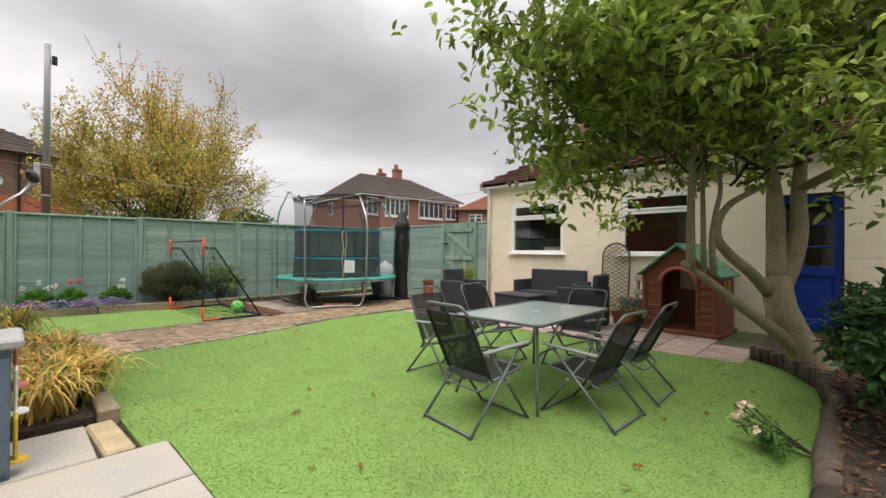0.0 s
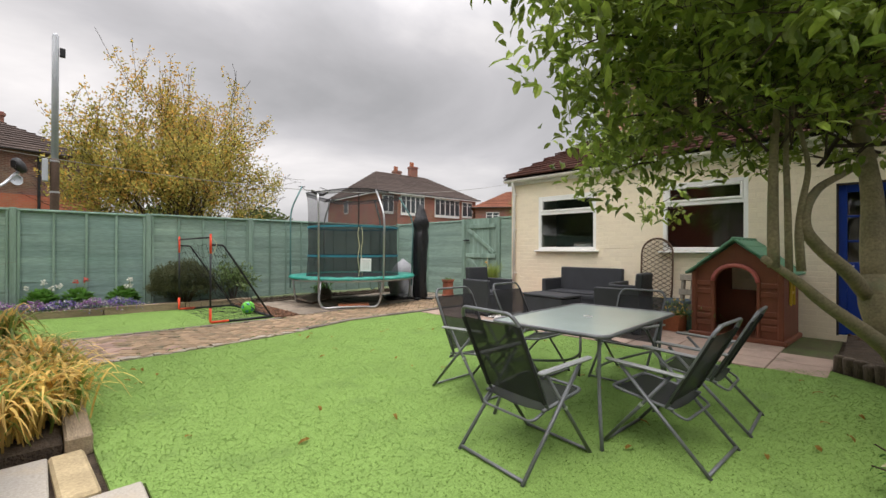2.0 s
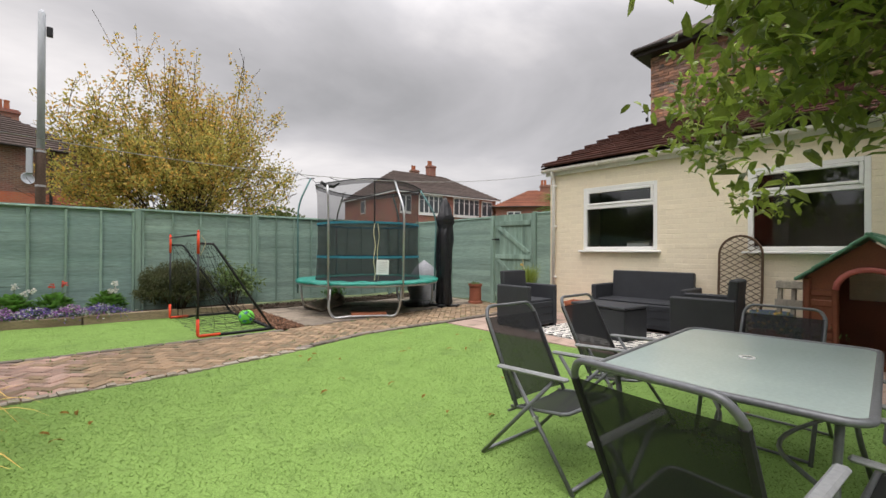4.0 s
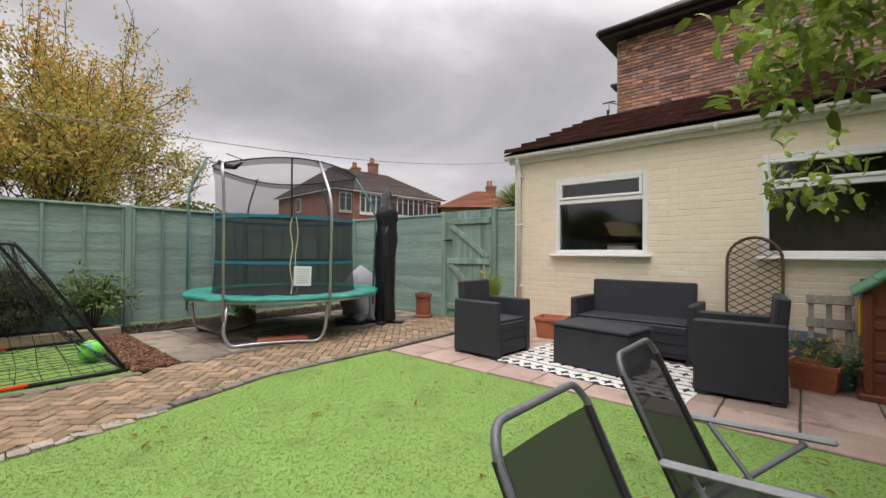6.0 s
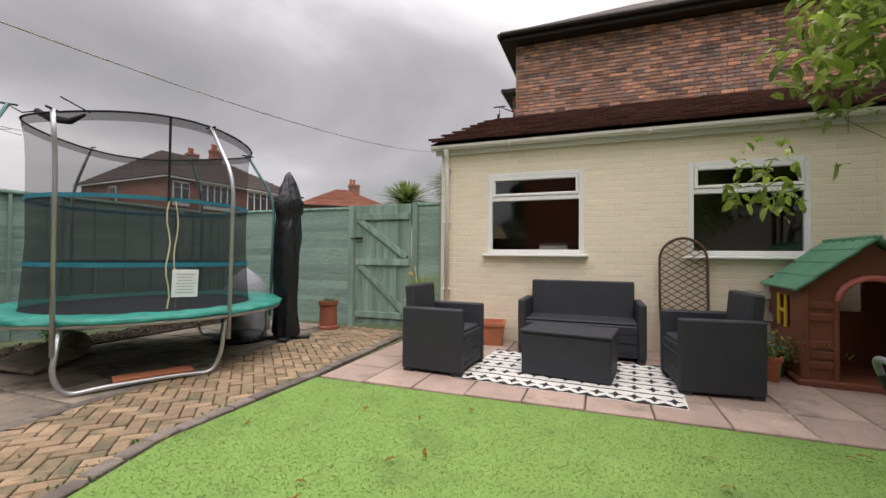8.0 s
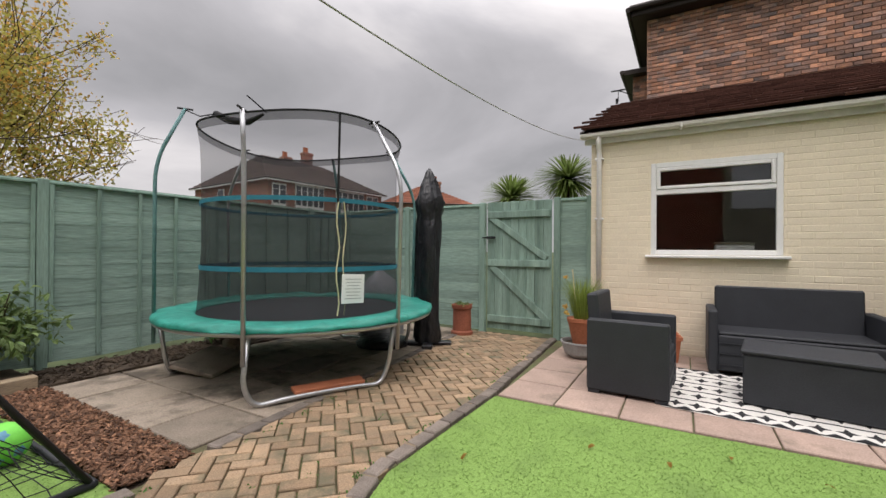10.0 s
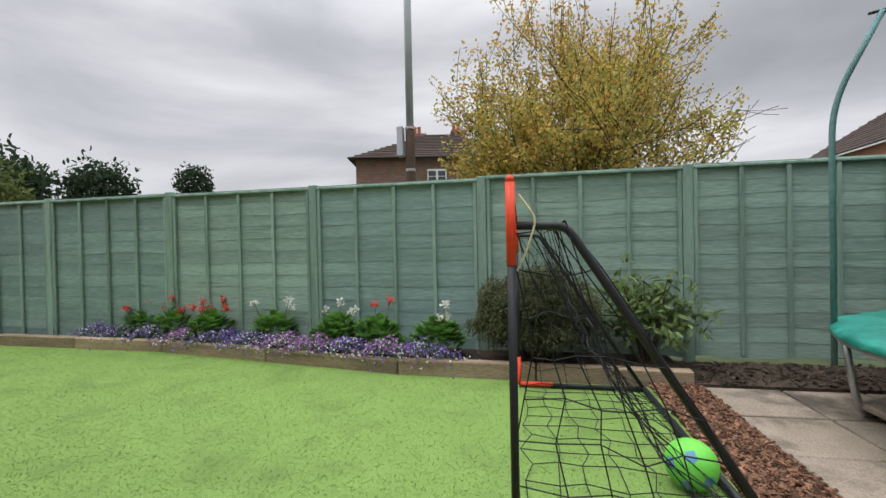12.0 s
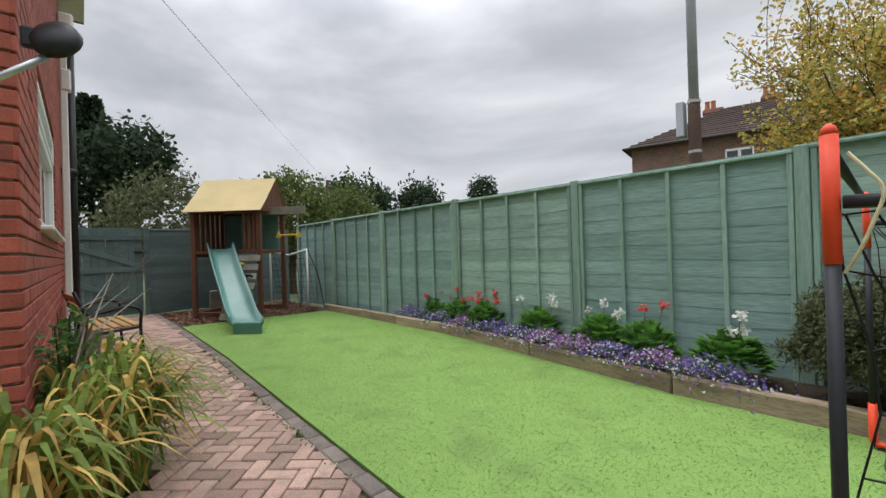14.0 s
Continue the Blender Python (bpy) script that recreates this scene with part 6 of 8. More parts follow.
def shrub(name, label, c, size, count, leaf_len, leaf_w, mat, seed, stems=9, hollow=0.55):
    r2 = random.Random(seed)
    th = thing(name, label, "shrub", pose(*c))
    st_, lf = Shape(), Shape()
    for _ in range(stems):
        d = unit(r2)
        tip = Vector((d.x * size[0] * 0.8, d.y * size[1] * 0.8, size[2] * r2.uniform(0.5, 0.95)))
        st_.tube([Vector((d.x * 0.05, d.y * 0.05, 0)), tip * 0.5 + Vector((0, 0, 0.05)), tip], [0.012, 0.008, 0.004], 5, False)
    part("stem", st_, TWIG, th)["kind"] = "stuff"
    for _ in range(count):
        d = unit(r2)
        d.z = abs(d.z) if r2.random() < 0.85 else d.z * 0.3
        k = r2.uniform(hollow, 1.0) * (1 + noise.noise(d * 2.3 + Vector((seed, 0, 0))) * 0.35)
        p = Vector((d.x * size[0] * k, d.y * size[1] * k, size[2] * 0.42 + d.z * size[2] * 0.58 * k))
        if p.z < 0.01:
            p.z = r2.uniform(0.01, 0.1)
        leaf_spray(lf, r2, p, d, 3, leaf_len, leaf_w)
    part("foliage", lf, mat, th)["kind"] = "stuff"
    return th


shrub("dome_shrub", "dense grey-green dome shrub in the flower bed", (1.72, 10.74, 0.0), (0.64, 0.42, 0.93), 8000, 0.042, 0.013, LEAF_OLD, 5, 24, 0.7)
shrub("young_shrub", "open young shrub with pale green leaves by the fence", (2.72, 10.82, 0.05), (0.56, 0.30, 0.9), 290, 0.11, 0.042, LEAF_PALE, 9, 14, 0.3)
shrub("glossy_shrub", "dark glossy-leaved shrub in the tree bed", (2.95, -0.28, 0.08), (0.62, 0.36, 1.02), 620, 0.11, 0.05, LEAF_DARK, 12, 16, 0.35)
shrub("glossy_shrub", "dark glossy-leaved shrub leaning over the log edging", (3.85, -0.12, 0.08), (0.62, 0.36, 0.98), 620, 0.10, 0.05, LEAF_DARK, 13, 16, 0.35)
shrub("small_shrub", "low leafy plant behind the trampoline", (4.9, 10.8, 0.0), (0.3, 0.2, 0.35), 90, 0.09, 0.04, LEAF_FRESH, 15, 6, 0.2)
snap = thing("flowering_plant", "low leafy plant with pale peach flowers beside the logs", "plant", pose(2.55, 0.36, 0.0))
lf, fl, st_ = Shape(), Shape(), Shape()
r3 = random.Random(8)
for k in range(12):
    a = r3.uniform(1.2, 3.6)
    tip = Vector((math.cos(a) * r3.uniform(0.1, 0.4), math.sin(a) * r3.uniform(0.05, 0.3), r3.uniform(0.12, 0.26)))
    st_.tube([Vector((0.1, -0.12, 0.02)), tip * 0.5 + Vector((0.05, 0, 0.04)), tip], 0.004, 4, False)
    for _ in range(12):
        leaf_spray(lf, r3, tip * r3.uniform(0.3, 1.0), tip.normalized(), 2, 0.05, 0.018)
for p in ((-0.42, 0.18, 0.33), (-0.35, 0.22, 0.28), (-0.22, 0.16, 0.34), (-0.30, 0.12, 0.22), (-0.18, 0.2, 0.32)):
    st_.tube([Vector((0.0, 0.0, 0.1)), Vector(p)], 0.003, 4, False)
    for _ in range(9):
        fl.leaf(Vector(p), unit(r3), unit(r3), 0.032, 0.027, 0.3)
part("stem", st_, TWIG, snap)["kind"] = "stuff"
part("foliage", lf, LEAF_FRESH, snap)["kind"] = "stuff"
part("flower", fl, PETAL_PINK, snap, "pale peach petals")["kind"] = "stuff"

# ---- flower bed planting ----


def bedy(x):
    return 10.52 if x > 0.4 else 10.52 + (0.4 - x) * 0.161


r4 = random.Random(31)
for x0, mat, lab in ((0.62, PETAL_PURPLE, "violet"), (0.25, PETAL_MAUVE, "mauve"), (-0.15, PETAL_PURPLE, "violet"), (-0.55, PETAL_MAUVE, "mauve"), (-0.95, PETAL_MAUVE, "mauve"), (-1.4, PETAL_PURPLE, "violet"), (-1.9, PETAL_PURPLE, "violet"), (-2.4, PETAL_MAUVE, "mauve"), (-2.9, PETAL_PURPLE, "violet"), (-3.4, PETAL_PURPLE, "violet"), (-3.9, PETAL_PURPLE, "violet")):
    y0 = bedy(x0) + 0.08
    th = thing("lobelia_clump", f"trailing lobelia clump thick with small {lab} flowers", "flower", pose(x0, y0, 0.10) @ Matrix.Diagonal((1.35, 1.25, 1.15, 1)), "bed flowers")
    lf, f1, f2 = Shape(), Shape(), Shape()
    for _ in range(300):
        p = Vector((r4.gauss(0, 0.15), r4.gauss(-0.03, 0.07), 0))
        p.z = 0.13 * math.exp(-(p.x / 0.22) ** 2) * r4.uniform(0.4, 1.1) - max(0, -p.y - 0.1) * 0.5
        lf.leaf(p, (unit(r4) + Vector((0, 0, 0.6))).normalized(), unit(r4), 0.03, 0.008, 0.1)
        for _ in range(2):
            q = p + Vector((0, 0, r4.uniform(0.01, 0.05)))
            (f1 if r4.random() < 0.78 else f2).leaf(q, (unit(r4) + Vector((0, -0.5, 0.5))).normalized(), unit(r4), 0.019, 0.017, 0.1)
    part("foliage", lf, LEAF_FRESH, th)["kind"] = "stuff"
    part("blossom", f1, mat, th, lab + " petals")["kind"] = "stuff"
    part("pale_blossom", f2, PETAL_WHITE, th, "white flower eyes")["kind"] = "stuff"
for x0, mat, lab, nf in ((0.72, PETAL_WHITE, "white", 3), (0.05, PETAL_CORAL, "coral", 2), (-0.45, PETAL_WHITE, "white", 4), (-1.3, PETAL_WHITE, "white", 3), (-2.15, PETAL_CORAL, "coral red", 6), (-2.75, PETAL_CORAL, "coral red", 6), (-3.3, PETAL_CORAL, "coral red", 6)):
    y0 = bedy(x0) + (0.32 if x0 > -1.5 else 0.2)
    th = thing("geranium", f"bedding geranium with round leaves and {lab} flower heads", "flower", pose(x0, y0, 0.08) @ Matrix.Diagonal((1.2, 1.15, 1.08, 1)), "bed flowers")
    lf, fl, st_ = Shape(), Shape(), Shape()
    for _ in range(210):
        d = unit(r4)
        d.z = abs(d.z)
        p = Vector((d.x * 0.22, d.y * 0.15, 0.10 + d.z * 0.24)) * r4.uniform(0.7, 1)
        lf.leaf(p, (d + Vector((0, 0, 0.2))).normalized(), Vector((0, 0, 1)), 0.075, 0.08, 0.2)
    for k in range(nf):
        h = Vector((r4.uniform(-0.22, 0.22), r4.uniform(-0.1, 0.1), r4.uniform(0.37, 0.52)))
        st_.tube([Vector((h.x * 0.4, h.y * 0.4, 0.12)), h], 0.004, 4, False)
        for _ in range(20):
            fl.leaf(h + unit(r4) * 0.028, unit(r4), unit(r4), 0.032, 0.03, 0.2)
    part("foliage", lf, LEAF_GERANIUM, th)["kind"] = "stuff"
    part("stalk", st_, LEAF_PALE, th)["kind"] = "stuff"
    part("flower_head", fl, mat, th, lab + " flower heads")["kind"] = "stuff"

# ---- strap-leaved plants by the house corner ----


def strap_plant(c, n, h, reach, seed, gold, label, lean=(0.0, 0.0), width=0.027):
    r5 = random.Random(seed)
    th = thing("strap_leaf_plant", label, "plant", pose(*c), "strap-leaf plants")
    g1, g2 = Shape(), Shape()
    for _ in range(n):
        a = r5.uniform(0, 6.283)
        out_ = Vector((math.cos(a) + lean[0], math.sin(a) + lean[1], 0)) * reach * r5.uniform(0.5, 1.15)
        hh = h * r5.uniform(0.6, 1.1)
        s0 = Vector((r5.gauss(0, 0.09), r5.gauss(0, 0.09), 0.0))
        pts = []
        drop = r5.uniform(0.3, 1.0)
        for i in range(8):
            t = i / 7
            pts.append(s0 + out_ * t ** 1.25 + Vector((0, 0, max(0.012, hh * (1.9 * t - (1.0 + drop * 0.7) * t ** 2.2)))))
        (g2 if r5.random() < gold else g1).strap(pts, r5.uniform(0.7, 1.25) * width)
    part("green_leaf", g1, STRAP_GREEN, th, "olive green strap leaves")["kind"] = "stuff"
    part("dry_leaf", g2, STRAP_GOLD, th, "yellowed drying strap leaves")["kind"] = "stuff"


for i, (x, y) in enumerate(((-0.62, 4.25), (-0.55, 4.75), (-0.68, 5.25), (-0.55, 5.75), (-0.65, 6.1), (-0.42, 4.5), (-0.42, 5.45))):
    strap_plant((x, y, 0.05), 170, 0.50, 0.40, 40 + i, 0.72, "arching strap-leaf clump turning straw yellow")
for i, (x, y, gd) in enumerate(((-1.2, 7.02, 0.42), (-1.65, 7.0, 0.4), (-2.15, 7.02, 0.5), (-0.85, 6.72, 0.5), (-1.45, 7.06, 0.35))):
    strap_plant((x, y, 0.0), 150, 0.86, 0.37, 60 + i, gd * 0.7, "green and yellow strap-leaf clump against the brick house", (0.25, 0.35), 0.042)
shrub("climber", "straggling leafy climber on the brick corner", (-1.75, 6.9, 0.0), (0.6, 0.14, 0.95), 170, 0.06, 0.035, LEAF_FRESH, 22, 18, 0.2)
vine = thing("bare_climber", "bare pale climber stems springing from the wall", "climber", pose(-1.55, 6.88, 0.5))
for k in range(7):
    a = Vector((-0.45 + 0.15 * k, 0, 0))
    part("stem", Shape().tube([a, a + Vector((r4.uniform(-0.3, 0.4), 0.1, 0.4)), a + Vector((r4.uniform(-0.6, 0.8), 0.25 + 0.1 * r4.random(), r4.uniform(0.45, 0.75)))], [0.006, 0.005, 0.002], 4, False), GREYWOOD, vine)

# ---- pots and small patio things ----


def terracotta_pot(name, label, c, prof, mat=TERRACOTTA, cat="pot", n=22):
    th = thing(name, label, cat, pose(*c))
    r0, z0 = prof[-1]
    part("body", Shape().lathe(prof + [(r0 - 0.018, z0), (r0 - 0.03, z0 - 0.05), (0.01, z0 - 0.05)], (0, 0, 0), n), mat, th, smooth=False)
    part("compost", Shape().lathe([(r0 - 0.03, z0 - 0.045), (0.005, z0 - 0.03)], (0, 0, 0), n, False), EARTH, th)
    return th


cp = terracotta_pot("chimney_pot_planter", "tall weathered clay chimney pot planted with succulents", (7.20, 8.38, 0), [(0.165, 0.0), (0.165, 0.05), (0.14, 0.07), (0.135, 0.38), (0.155, 0.40), (0.155, 0.455)], CLAYDARK)
lf = Shape()
for _ in range(90):
    leaf_spray(lf, r4, Vector((r4.gauss(0, 0.06), r4.gauss(0, 0.06), 0.45)), Vector((0, 0, 1)), 1, 0.05, 0.02)
part("succulent", lf, LEAF_PALE, cp, "grey-green succulent rosettes")["kind"] = "stuff"


def trough(name, label, m, w, d, h):
    th = thing(name, label, "planter", m)
    s_ = Shape()
    o_ = [(-0.82, -0.80, 0), (0.82, -0.80, 0), (0.82, 0.80, 0), (-0.82, 0.80, 0)]
    for k, z in ((0.84, 0), (0.96, 0.86), (1.04, 0.86), (1.04, 1.0), (0.93, 1.0), (0.90, 0.8)):
        s_.v += [(x / 0.82 * k * w / 2, y / 0.8 * k * d / 2, z * h) for x, y, _ in o_]
    for i in range(5):
        s_.f += [(4 * i + k, 4 * i + (k + 1) % 4, 4 * i + 4 + (k + 1) % 4, 4 * i + 4 + k) for k in range(4)]
    s_.f += [(3, 2, 1, 0), (20, 21, 22, 23)]
    part("body", s_, TERRACOTTA, th)
    return th


trough("terracotta_trough", "square terracotta-coloured planter beside the sofa", pose(7.17, 5.72, 0, 0, 0, 10), 0.42, 0.42, 0.30)
tp = trough("flower_trough", "terracotta-coloured planter with trailing yellow flowers", pose(6.55, 2.82, 0, 0, 0, 80), 0.36, 0.28, 0.25)
lf, fl = Shape(), Shape()
for _ in range(240):
    q = Vector((r4.gauss(-0.05, 0.2), r4.gauss(0, 0.12), r4.uniform(0.22, 0.46)))
    leaf_spray(lf, r4, q, Vector((0, 0, 1)), 2, 0.05, 0.012)
    if r4.random() < 0.14:
        for _ in range(6):
            fl.leaf(q + Vector((0, 0, 0.04)), unit(r4), unit(r4), 0.022, 0.02, 0.1)
for k in range(30):
    a = Vector((-0.1, r4.uniform(-0.2, 0.1), 0.27))
    b = a + Vector((r4.uniform(-0.5, 0.1), r4.uniform(-0.35, 0.05), r4.uniform(-0.25, 0.1)))
    for i in range(7):
        leaf_spray(lf, r4, a.lerp(b, i / 6), unit(r4), 2, 0.04, 0.014)
part("foliage", lf, LEAF_PALE, tp, "feathery pale foliage")["kind"] = "stuff"
part("flower", fl, STRAP_GOLD, tp, "small yellow flowers")["kind"] = "stuff"
terracotta_pot("dark_glazed_pot", "dark blue glazed pot by the cream wall", (7.12, 2.92, 0), [(0.13, 0), (0.2, 0.2), (0.22, 0.36), (0.24, 0.38), (0.235, 0.42)], BLUEGREY)
terracotta_pot("green_bucket", "small dark green plastic bucket beside the playhouse", (6.75, 2.64, 0), [(0.10, 0), (0.13, 0.26), (0.138, 0.27), (0.138, 0.29)], SLIDEGREEN)
gp = terracotta_pot("bowl_planter", "pale bowl holding a terracotta pot of grassy plants", (6.72, 6.52, 0), [(0.12, 0), (0.2, 0.06), (0.235, 0.17), (0.245, 0.18), (0.245, 0.2)], CONCRETE)
part("inner_pot", Shape().lathe([(0.10, 0.15), (0.16, 0.42), (0.17, 0.43), (0.17, 0.47), (0.14, 0.47), (0.02, 0.44)], (0, 0, 0), 18), TERRACOTTA, gp)
gr, gf = Shape(), Shape()
for _ in range(420):
    a, t = r4.uniform(0, 6.283), r4.uniform(0.1, 0.36)
    h = r4.uniform(0.35, 0.55)
    gr.strap([Vector((math.cos(a) * 0.08, math.sin(a) * 0.08, 0.44)), Vector((math.cos(a) * t * 0.6, math.sin(a) * t * 0.6, 0.44 + h * 0.7)), Vector((math.cos(a) * t, math.sin(a) * t, 0.44 + h))], 0.006)
for p in ((-0.2, 0.15, 0.62), (-0.24, 0.12, 0.55), (0.05, 0.2, 0.95)):
    for _ in range(12):
        gf.leaf(Vector(p), unit(r4), unit(r4), 0.04, 0.035, 0.1)
part("grass", gr, STRAP_GREEN, gp, "fine grassy tuft")["kind"] = "stuff"
part("flower", gf, STRAP_GOLD, gp, "yellow flowers")["kind"] = "stuff"
part("cane", rod((0.0, 0.05, 0.4), (-0.05, 0.1, 1.05), 0.008, 6), CREAMCORD, gp, "pale plant cane")

wt = thing("willow_trellis", "arched woven willow trellis leaning on the cream wall", "trellis", pose(7.33, 3.33, 0.0, 0, 3.5, 0))
hw, hh = 0.26, 1.44
outl = [Vector((0, -hw * 0.85, 0)), Vector((0, -hw, 0.6))] + [Vector((0, -hw * math.cos(math.pi * i / 12), 1.17 + 0.27 * math.sin(math.pi * i / 12))) for i in range(13)] + [Vector((0, hw, 0.6)), Vector((0, hw * 0.85, 0))]
part("hoop", Shape().tube(outl, 0.016, 8), WILLOW, wt, smooth=True)
lat = Shape()


def clip_y(z):
    if z < 1.17:
        return hw * 0.97
    return hw * math.sqrt(max(0, 1 - ((z - 1.17) / 0.27) ** 2)) * 0.97


for sgn in (-1, 1):
    for k in range(-6, 22):
        run = []
        for i in range(61):
            y = -hw + 2 * hw * i / 60
            z = 0.08 * k + sgn * y * 0.62 + 0.1
            if 0.02 < z < 1.43 and abs(y) < clip_y(z):
                run.append(Vector((0.006 * sgn, y, z)))
        if len(run) > 3:
            lat.tube([run[0], run[len(run) // 2], run[-1]], 0.0055, 5, False)
part("lattice", lat, WILLOW, wt, "crossed willow rods")["kind"] = "stuff"

pl = thing("pallet_offcut", "weathered pallet offcut leaning beside the playhouse", "pallet", pose(6.98, 2.70, 0.02, 0, 14, 0))
for z in (0.06, 0.30, 0.54, 0.78):
    part("slat", Shape().box((-0.03, 0, z), (0.022, 0.36, 0.095), None, 0.005), GREYWOOD, pl)
for y in (-0.14, 0.0, 0.14):
    part("bearer", Shape().box((0.03, y, 0.42), (0.09, 0.045, 0.84), None, 0.006), GREYWOOD, pl)

# play kitchen by the recess
mk = thing("play_kitchen", "blue-grey painted timber unit with a pale grey top", "unit", pose(-1.12, 3.52, 0))
part("carcass", Shape().box((0, 0, 0.36), (0.66, 0.42, 0.72), None, 0.01), BLUEGREY, mk)
part("worktop", Shape().box((0, 0, 0.745), (0.76, 0.50, 0.05), None, 0.012), CONCRETE, mk, "pale grey speckled top")
for x in (-0.17, 0.17):
    part("door", Shape().box((x, -0.215, 0.36), (0.31, 0.02, 0.62), None, 0.006), BLUEGREY, mk)
for y, z, m_, l_ in ((0.10, 0.58, PLASTIC_PINK, "pink toy pan"), (0.0, 0.45, PLASTIC_WHITE, "white toy utensil"), (-0.13, 0.22, PLASTIC_YELLOW, "yellow toy scoop")):
    part("hanging_toy", Shape().box((0.35, y, z), (0.02, 0.09, 0.26), Matrix.Rotation(0.15, 3, "X"), 0.009).lathe([(0.02, 0), (0.06, 0.015), (0.055, 0.03)], (0.35, y, z - 0.15), 12), m_, mk, l_)
ob = solid("leaning_pole", rod((-0.92, 4.3, 0.0), (-1.0, 4.62, 1.45), 0.012, 8), PLASTIC_WHITE, "white pole leaning against the brick wall", "pole")
# satellite dish arm with its dark receiver head; gives no light
ds = thing("wall_bracket_lamp", "dark rounded satellite dish head on a grey bracket arm", "lamp", None)
part("arm", Shape().tube([(-0.99, 6.35, 1.60), (-0.72, 6.62, 1.86), (-0.62, 6.855, 2.03)], 0.014, 8), STEEL, ds, smooth=True)
hd = part("head", Shape().lathe([(0.01, -0.035), (0.06, -0.032), (0.085, -0.01), (0.08, 0.02), (0.04, 0.04), (0.005, 0.045)], (0, 0, 0), 18), BLACK_PLASTIC, ds, smooth=True)
hd.matrix_basis = pose(-0.62, 6.87, 2.09, 68, 0, 62)
part("clip", Shape().box((-0.66, 6.79, 2.09), (0.04, 0.05, 0.08), None, 0.008), BLACK_PLASTIC, ds)

# bench
bn = thing("garden_bench", "honey slatted bench with black cast-iron ends", "bench", pose(-4.95, 7.32, 0, 0, 0, 4))
for k in range(5):
    part("seat_slat", Shape().box((0, 0.20 - 0.095 * k, 0.44), (1.15, 0.075, 0.028), None, 0.008), BENCHWOOD, bn)
for k in range(3):
    part("back_slat", Shape().box((0, -0.27 - 0.03 * k, 0.56 + 0.11 * k), (1.15, 0.024, 0.075), None, 0.008), BENCHWOOD, bn)
for sx in (-0.6, 0.6):
    part("iron_end", Shape().tube(bent([(sx, 0.26, 0), (sx, 0.22, 0.42), (sx, 0.24, 0.62), (sx, 0.12, 0.68), (sx, -0.26, 0.60), (sx, -0.36, 0.88)], 0.08), 0.017, 8).tube(bent([(sx, -0.30, 0), (sx, -0.2, 0.40), (sx, 0.22, 0.42)], 0.08), 0.017, 8), IRON, bn, smooth=True)

# ---- climbing frame ----
L0, R0 = Vector((-7.85, 8.92)), Vector((-6.92, 9.86))
fd = (R0 - L0).normalized()
ang = math.degrees(math.atan2(fd.y, fd.x))
cf = thing("climbing_frame", "red-brown timber climbing tower with tan canvas roof and slide", "climbing frame", pose((L0.x + R0.x) / 2, (L0.y + R0.y) / 2, 0, 0, 0, ang))
W = (R0 - L0).length
for x in (-W / 2, W / 2):
    for y in (0, 1.15):
        part("post", Shape().box((x, y, 1.06), (0.085, 0.085, 2.12), None, 0.008), PLAYWOOD, cf)
part("deck", Shape().box((0, 0.58, 1.30), (W, 1.2, 0.07), None, 0.006), PLAYWOOD, cf)
for y in (0, 1.15):
    part("eave_beam", Shape().box((0, y, 2.13), (W + 0.16, 0.06, 0.10), None, 0.006), PLAYWOOD, cf)
    part("ground_beam", Shape().box((0, y, 0.06), (W, 0.07, 0.1), None, 0.006), PLAYWOOD, cf)
part("tarp_wall", Shape().box((-0.02, 1.12, 1.72), (W - 0.12, 0.02, 0.78)), SLIDEGREEN, cf, "dark green back sheet")
part("side_beam", Shape().box((-W / 2, 0.58, 0.06), (0.07, 1.2, 0.1)).box((-W / 2, 0.58, 1.28), (0.05, 1.1, 0.14)), PLAYWOOD, cf)
for k in range(3):
    part("front_slat", Shape().box((W / 2 - 0.10 - 0.10 * k, 0.0, 1.70), (0.06, 0.03, 0.8), None, 0.005), PLAYWOOD, cf)
for k in range(6):
    part("side_slat", Shape().box((-W / 2, 0.12 + 0.18 * k, 1.70), (0.03, 0.12, 0.85), None, 0.005), PLAYWOOD, cf)
can = Shape()
nx, ny = 10, 9
for j in range(ny + 1):
    t = j / ny
    y = -0.16 + 0.74 * t if t <= 0.999 else 0.58
    for i in range(nx + 1):
        x = -W / 2 - 0.12 + (W + 0.24) * i / nx
        sag = 0.025 * math.sin(math.pi * t) * (1 + 0.6 * noise.noise(Vector((x * 3, t * 3, 0))))
        can.v.append((x, -0.18 + 0.76 * t, 2.10 + 0.74 * t - sag))
can.f = [((nx + 1) * j + i, (nx + 1) * j + i + 1, (nx + 1) * (j + 1) + i + 1, (nx + 1) * (j + 1) + i) for j in range(ny) for i in range(nx)]
o_ = len(can.v)
can.v += [(-W / 2 - 0.12, 1.34, 2.10), (W / 2 + 0.12, 1.34, 2.10), (W / 2 + 0.12, 0.58, 2.84), (-W / 2 - 0.12, 0.58, 2.84)]
can.f.append((o_, o_ + 1, o_ + 2, o_ + 3))
part("canvas_roof", can, CANVAS, cf, "sagging tan canvas", smooth=True)
for x in (-W / 2 - 0.06, W / 2 + 0.06):
    g_ = Shape()
    g_.v = [(x, -0.1, 2.10), (x, 1.26, 2.10), (x, 0.58, 2.78), (x + 0.03, -0.1, 2.10), (x + 0.03, 1.26, 2.10), (x + 0.03, 0.58, 2.78)]
    g_.f = [(0, 2, 1), (3, 4, 5), (0, 1, 4, 3), (1, 2, 5, 4), (2, 0, 3, 5)]
    part("gable_board", g_, PLAYWOOD, cf)
sl = Shape()
ns = 16
inv = cf.matrix_world.inverted()
